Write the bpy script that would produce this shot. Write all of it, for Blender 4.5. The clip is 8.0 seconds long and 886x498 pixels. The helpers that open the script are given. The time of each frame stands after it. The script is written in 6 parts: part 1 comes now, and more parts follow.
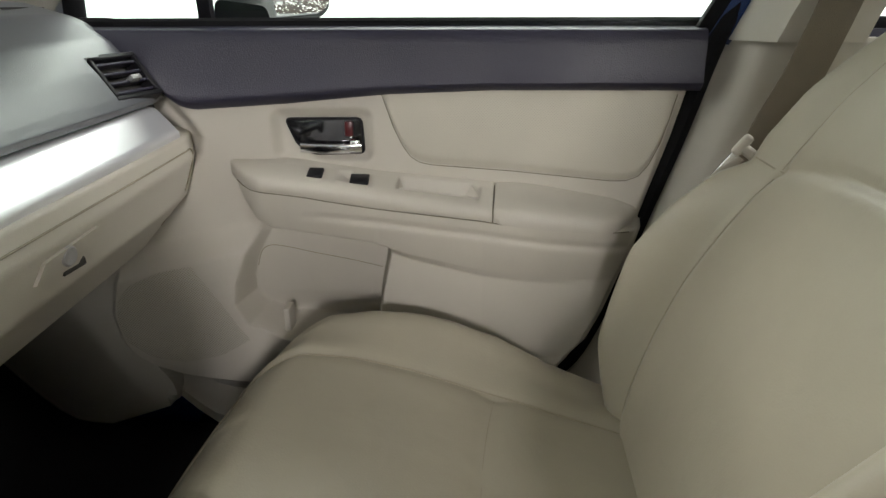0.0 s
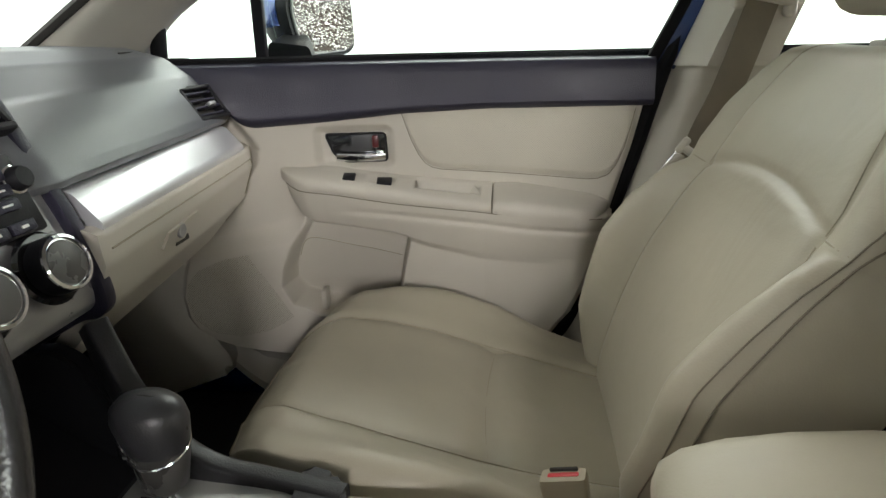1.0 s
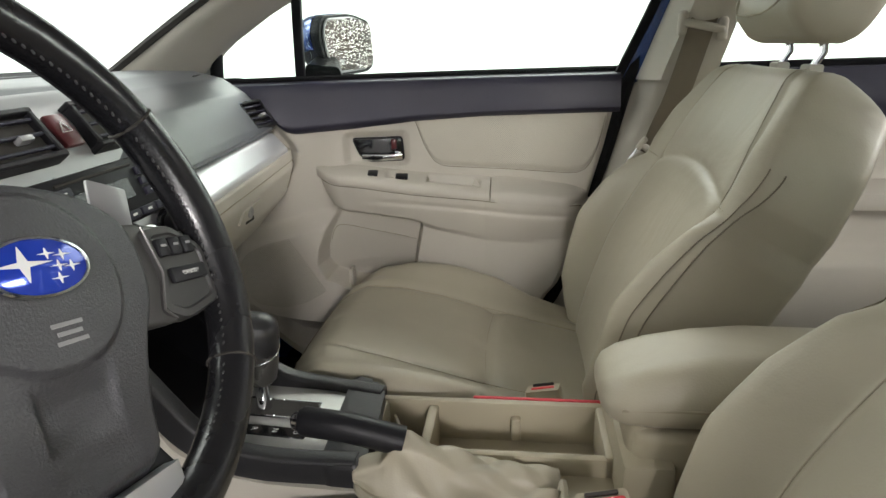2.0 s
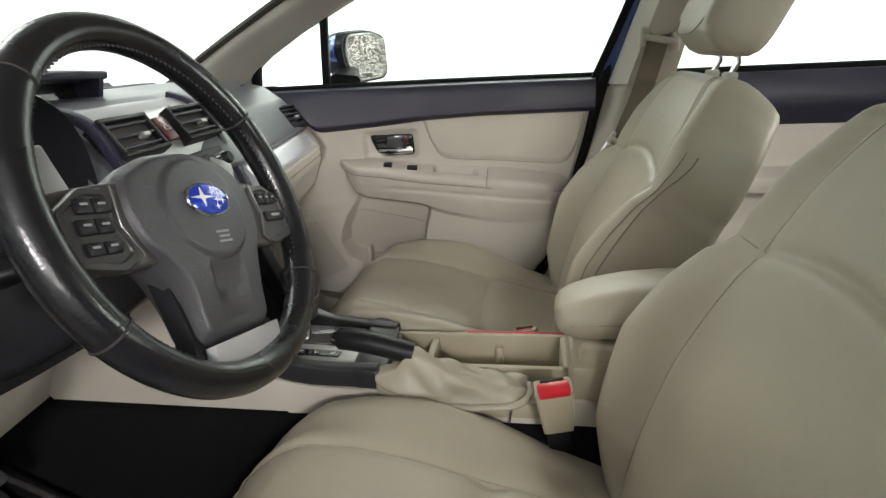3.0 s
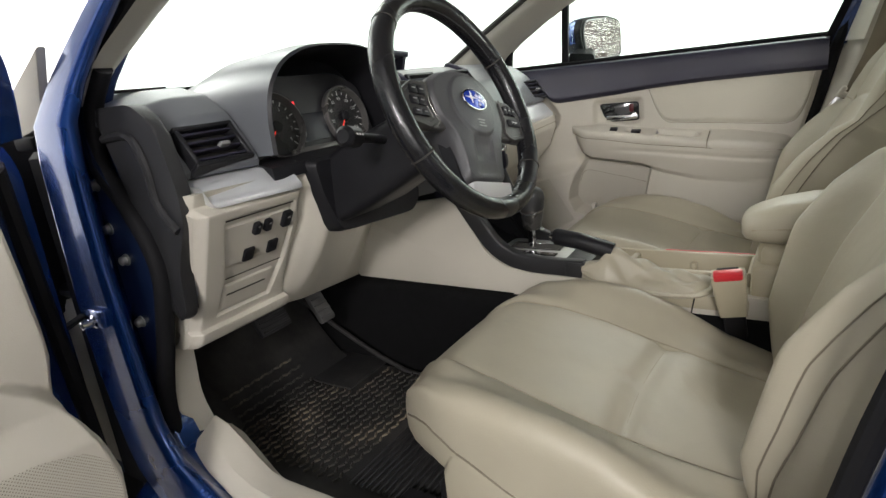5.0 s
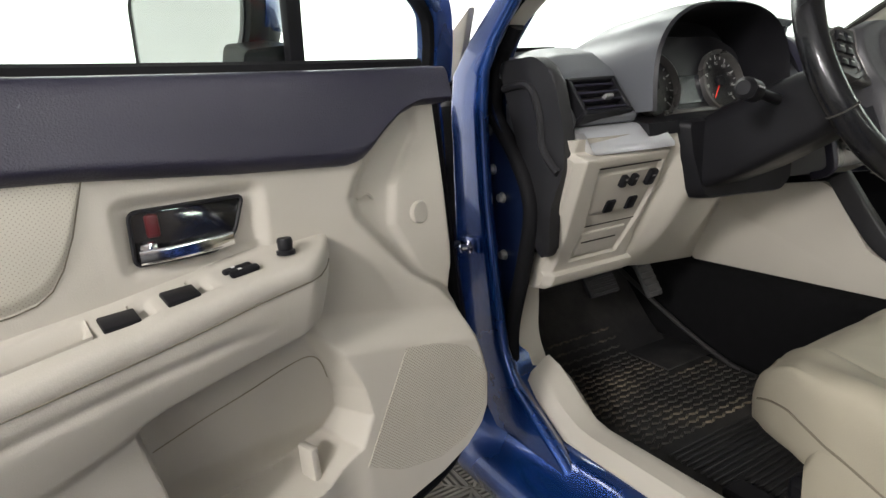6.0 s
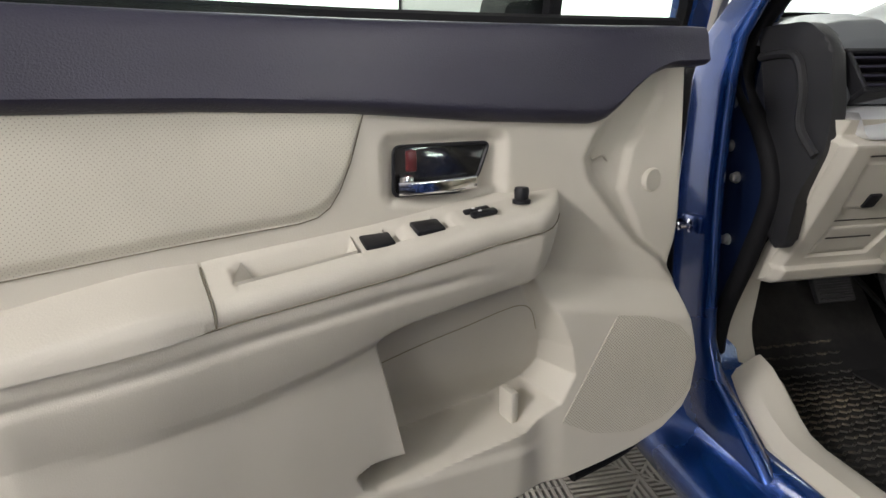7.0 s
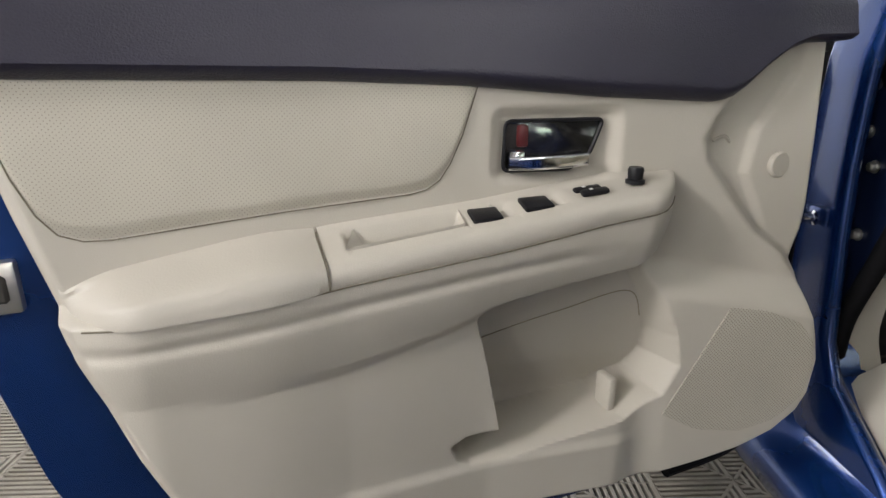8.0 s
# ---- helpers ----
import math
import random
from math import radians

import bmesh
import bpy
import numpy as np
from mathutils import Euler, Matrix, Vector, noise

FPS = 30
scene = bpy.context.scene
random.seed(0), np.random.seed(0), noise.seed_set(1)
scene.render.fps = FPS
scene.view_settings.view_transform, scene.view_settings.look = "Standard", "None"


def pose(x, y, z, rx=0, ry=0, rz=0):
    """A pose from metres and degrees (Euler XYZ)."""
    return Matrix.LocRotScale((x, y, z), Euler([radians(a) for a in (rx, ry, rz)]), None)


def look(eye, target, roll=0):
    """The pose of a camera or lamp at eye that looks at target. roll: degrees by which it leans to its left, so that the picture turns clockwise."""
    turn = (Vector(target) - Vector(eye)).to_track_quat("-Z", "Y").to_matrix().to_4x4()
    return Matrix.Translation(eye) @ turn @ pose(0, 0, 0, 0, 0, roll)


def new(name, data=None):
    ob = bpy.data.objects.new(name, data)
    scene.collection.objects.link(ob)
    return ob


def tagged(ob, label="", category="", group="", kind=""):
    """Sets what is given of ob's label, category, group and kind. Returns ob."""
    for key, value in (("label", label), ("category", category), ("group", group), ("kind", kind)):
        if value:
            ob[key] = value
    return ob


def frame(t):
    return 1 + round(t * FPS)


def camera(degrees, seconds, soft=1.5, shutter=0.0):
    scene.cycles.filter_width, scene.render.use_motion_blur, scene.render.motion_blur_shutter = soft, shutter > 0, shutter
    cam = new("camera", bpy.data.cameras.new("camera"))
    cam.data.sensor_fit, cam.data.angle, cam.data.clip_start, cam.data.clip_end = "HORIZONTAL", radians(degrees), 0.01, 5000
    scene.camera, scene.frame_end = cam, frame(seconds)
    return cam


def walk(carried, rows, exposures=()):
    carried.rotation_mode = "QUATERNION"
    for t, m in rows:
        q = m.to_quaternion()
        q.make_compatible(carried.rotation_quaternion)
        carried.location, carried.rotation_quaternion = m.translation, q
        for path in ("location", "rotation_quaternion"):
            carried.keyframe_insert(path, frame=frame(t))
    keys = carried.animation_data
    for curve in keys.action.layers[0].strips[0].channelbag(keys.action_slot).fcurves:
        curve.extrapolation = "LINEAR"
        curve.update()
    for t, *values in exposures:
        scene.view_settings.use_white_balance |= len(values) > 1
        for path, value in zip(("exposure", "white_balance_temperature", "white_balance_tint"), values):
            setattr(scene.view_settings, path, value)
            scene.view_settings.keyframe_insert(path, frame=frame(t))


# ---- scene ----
cam = camera(75.1, 8.0)
PATH = [
    (0, (0.034, -0.164, 1.059), (-0.179, 1.667, 0.282), -0.2),
    (0.5, (0.035, -0.275, 1.058), (-0.178, 1.579, 0.337), -0.7),
    (1, (0.052, -0.386, 1.07), (-0.184, 1.477, 0.381), -1.4),
    (1.5, (0.058, -0.511, 1.079), (-0.173, 1.361, 0.413), -1.7),
    (2.8, (0.118, -0.821, 1.126), (-0.177, 1.041, 0.46), -2.9),
    (3, (0.13, -0.875, 1.123), (-0.168, 0.99, 0.464), -2.9),
    (3.5, (0.192, -0.978, 1.1), (-0.125, 0.885, 0.447), -3.0),
    (4, (0.257, -1.073, 1.098), (-0.15, 0.776, 0.454), -4.0),
    (4.2, (0.277, -1.102, 1.095), (-0.22, 0.729, 0.463), -4.7),
    (5.3, (0.254, -1.22, 1.002), (-1.029, 0.225, 0.487), -6.8),
    (5.5, (0.236, -1.249, 0.991), (-1.187, 0.069, 0.504), -6.8),
    (6, (0.212, -1.304, 0.973), (-1.501, -0.384, 0.507), -4.8),
    (6.5, (0.214, -1.344, 0.965), (-1.635, -0.763, 0.473), -2.6),
    (7, (0.205, -1.37, 0.961), (-1.689, -1.019, 0.425), -0.9),
    (7.5, (0.203, -1.386, 0.955), (-1.707, -1.198, 0.393), -0.4),
    (8, (0.202, -1.394, 0.951), (-1.709, -1.332, 0.365), -0.3),
]
walk(cam, [(t, look(eye, target, roll)) for t, eye, target, roll in PATH], [(0, 0.10), (4.2, 0.12), (5.5, 0.12), (6.0, 0.12), (7.0, 0.0), (8.0, -0.15)])

# ---- world and lights ----
world = bpy.data.worlds.new("booth_world")
scene.world = world
world.use_nodes = True
world.node_tree.nodes["Background"].inputs[0].default_value = (0.9, 0.95, 1.0, 1)
world.node_tree.nodes["Background"].inputs[1].default_value = 0.2


def panel_lamp(x, y, z, tilt, sx, sy, watts):
    lamp = bpy.data.lights.new("panel_light", "AREA")
    lamp.shape, lamp.size, lamp.size_y, lamp.energy, lamp.color = "RECTANGLE", sx, sy, watts, (1.0, 0.954, 0.946)
    ob = new("panel_light", lamp)
    ob.matrix_world = pose(x, y, z, tilt)


LAMPS = [(-2.9, -1.1, 25), (-2.9, 1.1, 20), (-4.4, 0, 50), (2.7, 1.2, 95), (0.0, 2.95, 40)]
WALL_LAMPS = [(1.0, -3.50, 2.12, 0.45, 76), (2.45, -3.50, 2.0, 1.4, 10)]
# added fill behind the car, out of view, brightens the dash faces
REAR_FILL = (4.84, 1.3, 1.65, 130)
for lx, ly, lw in LAMPS:
    panel_lamp(lx, ly, 2.93, 0, 1.5, 0.9, lw)
for lx, ly, lz, size, lw in WALL_LAMPS:
    panel_lamp(lx, ly, lz, 90, size, size * 0.93, lw)
rear = bpy.data.lights.new("panel_light", "AREA")
rear.shape, rear.size, rear.size_y, rear.energy, rear.color = "RECTANGLE", 1.6, 0.8, REAR_FILL[3], (1.0, 0.954, 0.946)
new("panel_light", rear).matrix_world = pose(*REAR_FILL[:3], 90, 0, 90)
scene.view_settings.exposure = 0.0


# ---- materials ----
def mat(name, color, rough=0.5, metal=0.0, var=0.06, scale=9.0, bump=0.0, grain=400.0, coat=0.0, spec=0.5):
    """Base colour varied by soft stains and fine grain, with a relief of that grain."""
    m = bpy.data.materials.new(name)
    m.use_nodes = True
    nt = m.node_tree
    b = nt.nodes["Principled BSDF"]
    co = nt.nodes.new("ShaderNodeTexCoord")
    big = nt.nodes.new("ShaderNodeTexNoise")
    big.inputs["Scale"].default_value, big.inputs["Detail"].default_value = scale, 6
    fine = nt.nodes.new("ShaderNodeTexNoise")
    fine.inputs["Scale"].default_value, fine.inputs["Detail"].default_value = grain, 3
    nt.links.new(co.outputs["Object"], big.inputs["Vector"])
    nt.links.new(co.outputs["Object"], fine.inputs["Vector"])
    ramp = nt.nodes.new("ShaderNodeMapRange")
    ramp.inputs[1].default_value, ramp.inputs[2].default_value = 0.3, 0.7
    ramp.inputs[3].default_value, ramp.inputs[4].default_value = 1 - var, 1 + var
    nt.links.new(big.outputs["Fac"], ramp.inputs[0])
    mul = nt.nodes.new("ShaderNodeVectorMath")
    mul.operation = "SCALE"
    mul.inputs[0].default_value = color
    nt.links.new(ramp.outputs[0], mul.inputs["Scale"])
    nt.links.new(mul.outputs[0], b.inputs["Base Color"])
    rr = nt.nodes.new("ShaderNodeMapRange")
    rr.inputs[1].default_value, rr.inputs[2].default_value = 0.3, 0.7
    rr.inputs[3].default_value, rr.inputs[4].default_value = max(0.02, rough - 0.07), min(1, rough + 0.07)
    nt.links.new(big.outputs["Fac"], rr.inputs[0])
    nt.links.new(rr.outputs[0], b.inputs["Roughness"])
    b.inputs["Metallic"].default_value = metal
    b.inputs["Coat Weight"].default_value = coat
    b.inputs["Coat Roughness"].default_value = 0.08
    b.inputs["Specular IOR Level"].default_value = spec
    if bump:
        bp = nt.nodes.new("ShaderNodeBump")
        bp.inputs["Strength"].default_value, bp.inputs["Distance"].default_value = bump, 0.001
        nt.links.new(fine.outputs["Fac"], bp.inputs["Height"])
        nt.links.new(bp.outputs[0], b.inputs["Normal"])
    return m


def leather(name, color, rough, pitch=0.0, hole_size=0.15, hole_color=(0.29, 0.27, 0.225)):
    """Grained leather; with a pitch it is perforated by small dark holes."""
    m = mat(name, color, rough, 0, 0.08, 5.0)
    nt = m.node_tree
    b = nt.nodes["Principled BSDF"]
    co = nt.nodes["Texture Coordinate"]
    cell = nt.nodes.new("ShaderNodeTexVoronoi")
    cell.inputs["Scale"].default_value = 420
    nt.links.new(co.outputs["Object"], cell.inputs["Vector"])
    wr = nt.nodes.new("ShaderNodeTexNoise")
    wr.inputs["Scale"].default_value, wr.inputs["Detail"].default_value = 26, 5
    nt.links.new(co.outputs["Object"], wr.inputs["Vector"])
    add = nt.nodes.new("ShaderNodeMath")
    add.operation = "MULTIPLY_ADD"
    add.inputs[1].default_value = 0.35
    nt.links.new(cell.outputs["Distance"], add.inputs[0])
    soft = nt.nodes.new("ShaderNodeTexNoise")
    soft.inputs["Scale"].default_value, soft.inputs["Detail"].default_value, soft.inputs["Distortion"].default_value = 7, 3, 0.8
    nt.links.new(co.outputs["Object"], soft.inputs["Vector"])
    ad2 = nt.nodes.new("ShaderNodeMath")
    ad2.operation = "MULTIPLY_ADD"
    ad2.inputs[1].default_value = 12.0
    nt.links.new(soft.outputs["Fac"], ad2.inputs[0])
    nt.links.new(wr.outputs["Fac"], ad2.inputs[2])
    nt.links.new(ad2.outputs[0], add.inputs[2])
    bp = nt.nodes.new("ShaderNodeBump")
    bp.inputs["Strength"].default_value, bp.inputs["Distance"].default_value = 0.25, 0.0012
    nt.links.new(add.outputs[0], bp.inputs["Height"])
    nt.links.new(bp.outputs[0], b.inputs["Normal"])
    if pitch:
        sep = nt.nodes.new("ShaderNodeSeparateXYZ")
        nt.links.new(co.outputs["Object"], sep.inputs[0])

        def op(kind, a, c=None):
            n = nt.nodes.new("ShaderNodeMath")
            n.operation = kind
            for i, v in enumerate((a, c)):
                if v is None:
                    continue
                if isinstance(v, float):
                    n.inputs[i].default_value = v
                else:
                    nt.links.new(v, n.inputs[i])
            return n.outputs[0]
        p = op("MULTIPLY", op("ADD", sep.outputs[0], sep.outputs[2]), 1.0 / pitch)
        q = op("MULTIPLY", op("SUBTRACT", sep.outputs[0], sep.outputs[2]), 1.0 / pitch)
        dx = op("SUBTRACT", op("FRACT", p), 0.5)
        dz = op("SUBTRACT", op("FRACT", q), 0.5)
        d = op("SQRT", op("ADD", op("MULTIPLY", dx, dx), op("MULTIPLY", dz, dz)))
        hole = op("LESS_THAN", d, hole_size)
        mix = nt.nodes.new("ShaderNodeMix")
        mix.data_type = "RGBA"
        old = b.inputs["Base Color"].links[0].from_socket
        nt.links.new(hole, mix.inputs[0])
        nt.links.new(old, mix.inputs[6])
        mix.inputs[7].default_value = (*hole_color, 1)
        nt.links.new(mix.outputs[2], b.inputs["Base Color"])
    return m


def dirty(name, color, dirt, rough, amount=0.5, scale=7.0):
    """A surface with patches of dried dirt on it."""
    m = mat(name, color, rough, 0, 0.15, 14, 0.3, 260)
    nt = m.node_tree
    b = nt.nodes["Principled BSDF"]
    co = nt.nodes["Texture Coordinate"]
    n = nt.nodes.new("ShaderNodeTexNoise")
    n.inputs["Scale"].default_value, n.inputs["Detail"].default_value, n.inputs["Roughness"].default_value = scale, 9, 0.72
    nt.links.new(co.outputs["Object"], n.inputs["Vector"])
    r = nt.nodes.new("ShaderNodeMapRange")
    r.inputs[1].default_value, r.inputs[2].default_value, r.inputs[4].default_value = 0.46, 0.74, amount
    nt.links.new(n.outputs["Fac"], r.inputs[0])
    mix = nt.nodes.new("ShaderNodeMix")
    mix.data_type = "RGBA"
    old = b.inputs["Base Color"].links[0].from_socket
    nt.links.new(r.outputs[0], mix.inputs[0])
    nt.links.new(old, mix.inputs[6])
    mix.inputs[7].default_value = (*dirt, 1)
    nt.links.new(mix.outputs[2], b.inputs["Base Color"])
    return m


def glow(name, color, power):
    m = bpy.data.materials.new(name)
    m.use_nodes = True
    b = m.node_tree.nodes["Principled BSDF"]
    b.inputs["Base Color"].default_value = (*color, 1)
    b.inputs["Emission Color"].default_value = (*color, 1)
    b.inputs["Emission Strength"].default_value = power
    return m


def glass(name, tint):
    m = bpy.data.materials.new(name)
    m.use_nodes = True
    nt = m.node_tree
    out = nt.nodes["Material Output"]
    tr = nt.nodes.new("ShaderNodeBsdfTransparent")
    tr.inputs[0].default_value = (*tint, 1)
    gl = nt.nodes.new("ShaderNodeBsdfGlossy")
    gl.inputs["Roughness"].default_value = 0.02
    lw = nt.nodes.new("ShaderNodeLayerWeight")
    pw = nt.nodes.new("ShaderNodeMath")
    pw.operation = "POWER"
    pw.inputs[1].default_value = 4.0
    nt.links.new(lw.outputs["Facing"], pw.inputs[0])
    fr = nt.nodes.new("ShaderNodeMath")
    fr.operation = "MULTIPLY_ADD"
    fr.inputs[1].default_value, fr.inputs[2].default_value = 0.45, 0.025
    nt.links.new(pw.outputs[0], fr.inputs[0])
    mx = nt.nodes.new("ShaderNodeMixShader")
    nt.links.new(fr.outputs[0], mx.inputs[0])
    nt.links.new(tr.outputs[0], mx.inputs[1])
    nt.links.new(gl.outputs[0], mx.inputs[2])
    nt.links.new(mx.outputs[0], out.inputs[0])
    return m


BEIGE = leather("beige_leather", (0.376, 0.344, 0.264), 0.48)
TAN = mat("beige_console_plastic", (0.37, 0.33, 0.24), 0.5, 0, 0.05, 6, 0.25, 700)
PERF = leather("perforated_beige_leather", (0.50, 0.472, 0.395), 0.55, 0.0046)
IVORY = mat("ivory_plastic", (0.50, 0.470, 0.405), 0.52, 0, 0.04, 6, 0.25, 700)
IVORY_SOFT = mat("ivory_padded_vinyl", (0.49, 0.46, 0.397), 0.48, 0, 0.05, 8, 0.3, 500)
SEAM = mat("seam_thread", (0.30, 0.27, 0.20), 0.8, 0, 0.1, 40)
SEAM_DARK = mat("dark_piping_thread", (0.17, 0.15, 0.11), 0.8, 0, 0.1, 40)
GAP = mat("dark_joint", (0.035, 0.032, 0.028), 0.8, 0, 0.05)
CHARCOAL = mat("charcoal_soft_plastic", (0.023, 0.022, 0.038), 0.38, 0, 0.08, 8, 0.6, 520, 0, 0.4)
DASH = mat("charcoal_dash_pad", (0.105, 0.111, 0.122), 0.34, 0, 0.03, 3, 0.25, 620, 0, 0.8)
GRAPHITE = mat("graphite_plastic", (0.022, 0.022, 0.0235), 0.40, 0, 0.08, 8, 0.5, 520, 0, 0.4)
BLACK = mat("black_plastic", (0.012, 0.012, 0.014), 0.42, 0, 0.1, 12, 0.2, 500, 0, 0.22)
GLOSS = mat("piano_black_plastic", (0.008, 0.008, 0.009), 0.10, 0, 0.05, 10, 0, 400, 0.4)
RUBBER = mat("black_rubber_seal", (0.007, 0.007, 0.008), 0.7, 0, 0.1, 10, 0.2, 300, 0, 0.15)
WHEEL = leather("black_wheel_leather", (0.010, 0.010, 0.0115), 0.25)
KNOB = leather("dark_grey_knob_leather", (0.034, 0.034, 0.037), 0.36)
PLATE = mat("satin_silver_plate", (0.42, 0.42, 0.40), 0.42, 0.3, 0.04, 12, 0.1, 900)
SILVER = mat("silver_painted_plastic", (0.70, 0.71, 0.73), 0.36, 0.6, 0.01, 2.0, 0.0, 900)
SATIN = mat("satin_grey_plastic", (0.36, 0.36, 0.36), 0.33, 0.4, 0.05, 14, 0.1, 800)
SPOKE = mat("dark_satin_plastic", (0.06, 0.058, 0.056), 0.34, 0.2, 0.05, 14, 0.1, 800)
THREAD = mat("dark_grey_thread", (0.035, 0.035, 0.035), 0.7, 0, 0.1)
CHROME = mat("chrome", (0.80, 0.80, 0.82), 0.10, 1.0, 0.03, 20)
BLUE = mat("blue_metallic_paint", (0.0075, 0.046, 0.21), 0.26, 0.6, 0.05, 5, 0.08, 2500, 1.0)
BLUE_DARK = mat("dull_dark_blue", (0.006, 0.014, 0.048), 0.45, 0.3, 0.12, 8, 0.1, 300, 0.3)
STEEL = mat("zinc_bolt_steel", (0.55, 0.54, 0.50), 0.35, 0.9, 0.15, 30)
CARPET = mat("black_carpet", (0.006, 0.006, 0.0065), 0.95, 0, 0.3, 60, 1.0, 900, 0, 0.12)
MAT_RUBBER = dirty("dusty_rubber_mat", (0.013, 0.013, 0.0135), (0.10, 0.093, 0.084), 0.6, 0.42, 5.0)
MAT_STUD = dirty("dusty_rubber_studs", (0.035, 0.032, 0.028), (0.30, 0.245, 0.165), 0.6, 1.0, 5.0)
PEDAL = mat("worn_pedal_rubber", (0.03, 0.03, 0.032), 0.5, 0, 0.2, 40, 0.4, 300)
COLLAR = mat("dark_satin_collar", (0.13, 0.125, 0.12), 0.3, 0.5, 0.05, 14, 0.1, 800)
PEDAL_GREY = mat("worn_grey_pedal", (0.085, 0.085, 0.085), 0.4, 0.2, 0.2, 40, 0.4, 300)
WEBBING = mat("taupe_seat_belt_webbing", (0.20, 0.17, 0.125), 0.65, 0, 0.08, 30, 0.8, 900)
RED = mat("red_release_button", (0.55, 0.02, 0.03), 0.35, 0, 0.05, 20)
RED_TAPE = mat("red_strip_plastic", (0.50, 0.03, 0.045), 0.5, 0, 0.08, 20)
HAZARD = mat("dull_red_button", (0.085, 0.014, 0.016), 0.3, 0, 0.05, 20)
LOGO_BLUE = mat("blue_enamel", (0.015, 0.05, 0.45), 0.15, 0.3, 0.04, 20, 0, 400, 0.6)
PRINT = mat("white_print", (0.75, 0.75, 0.73), 0.5, 0, 0.02)
PRINT_GREY = mat("grey_print", (0.25, 0.25, 0.25), 0.5, 0, 0.02)
WALL = mat("white_booth_wall", (0.84, 0.85, 0.84), 0.7, 0, 0.02, 1.5, 0.1, 80)
# emission added to two walls: whites them out and lights the cabin
WALL_GLOW = mat("white_glowing_booth_wall", (0.84, 0.85, 0.84), 0.7, 0, 0.02, 1.5, 0.1, 80)
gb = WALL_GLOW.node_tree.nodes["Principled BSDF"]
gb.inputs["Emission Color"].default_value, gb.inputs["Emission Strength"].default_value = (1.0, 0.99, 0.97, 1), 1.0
WALL_FRONT = mat("white_glowing_front_wall", (0.84, 0.85, 0.84), 0.7, 0, 0.02, 1.5, 0.1, 80)
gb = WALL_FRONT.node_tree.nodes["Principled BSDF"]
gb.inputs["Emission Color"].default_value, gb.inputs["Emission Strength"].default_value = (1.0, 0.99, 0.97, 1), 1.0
BACKWALL = dirty("mottled_grey_roller_door", (0.22, 0.21, 0.20), (0.30, 0.16, 0.10), 0.7, 0.6, 2.0)
TILE = dirty("taupe_plastic_floor_tile", (0.30, 0.275, 0.235), (0.14, 0.12, 0.095), 0.55, 0.6, 5.0)
GREY_WALL = mat("grey_painted_wall", (0.42, 0.42, 0.41), 0.7, 0, 0.04, 1.5, 0.1, 80)
GROUND_BLACK = mat("near_black_ground", (0.012, 0.012, 0.012), 0.8, 0, 0.2, 5)
GLASS = glass("side_glass", (0.90, 0.96, 0.92))
SHIELD = glass("windshield_glass", (0.93, 0.97, 0.95))
MIRROR_DRY = mat("mirror_glass", (0.85, 0.85, 0.85), 0.03, 1.0, 0.01, 20, 0.0)
MIRROR = mat("wet_mirror_glass", (0.30, 0.29, 0.28), 0.05, 1.0, 0.03, 20, 0.0)
DIFFUSER = glow("light_panel_diffuser", (1.0, 0.985, 0.955), 6.0)
LCD = mat("grey_lcd", (0.018, 0.020, 0.024), 0.15, 0, 0.05, 20)
DIAL = mat("dial_black", (0.012, 0.012, 0.014), 0.35, 0, 0.05)
RED_LAMP = glow("red_warning_lamp", (1.0, 0.02, 0.03), 3.0)
NEEDLE = glow("red_needle", (0.9, 0.06, 0.04), 0.6)

nt = MIRROR.node_tree
vo = nt.nodes.new("ShaderNodeTexVoronoi")
vo.inputs["Scale"].default_value = 190
bpn = nt.nodes.new("ShaderNodeBump")
bpn.inputs["Strength"].default_value, bpn.inputs["Distance"].default_value = 0.3, 0.002
nt.links.new(nt.nodes["Texture Coordinate"].outputs["Object"], vo.inputs["Vector"])
mr = nt.nodes.new("ShaderNodeMapRange")
mr.inputs[1].default_value, mr.inputs[2].default_value = 0.0, 0.45
nt.links.new(vo.outputs["Distance"], mr.inputs[0])
nt.links.new(mr.outputs[0], bpn.inputs["Height"])
nt.links.new(bpn.outputs[0], nt.nodes["Principled BSDF"].inputs["Normal"])


# ---- mesh tools ----
def part(name, bm, material, parent=None, label="", sharp=38):
    """Links a bmesh as one mesh object under a thing or a part."""
    bmesh.ops.recalc_face_normals(bm, faces=bm.faces)
    me = bpy.data.meshes.new(name)
    bm.to_mesh(me)
    bm.free()
    for p in me.polygons:
        p.use_smooth = True
    me.set_sharp_from_angle(angle=radians(sharp))
    me.materials.append(material)
    ob = new(name, me)
    if parent is not None:
        ob.parent = parent
    return tagged(ob, label)


def thing(name, label, category, m=None, group="", kind=""):
    ob = new(name)
    ob.empty_display_size = 0.05
    if m is not None:
        ob.matrix_world = m
    return tagged(ob, label, category, group, kind)


def lerp(x, table):
    """A value from a table of (x, value) rows by straight lines."""
    if x <= table[0][0]:
        return table[0][1]
    for (a, p), (b, q) in zip(table, table[1:]):
        if x <= b:
            return p + (q - p) * (x - a) / (b - a)
    return table[-1][1]


def smooth(x, a, b):
    k = min(1, max(0, (x - a) / (b - a)))
    return k * k * (3 - 2 * k)


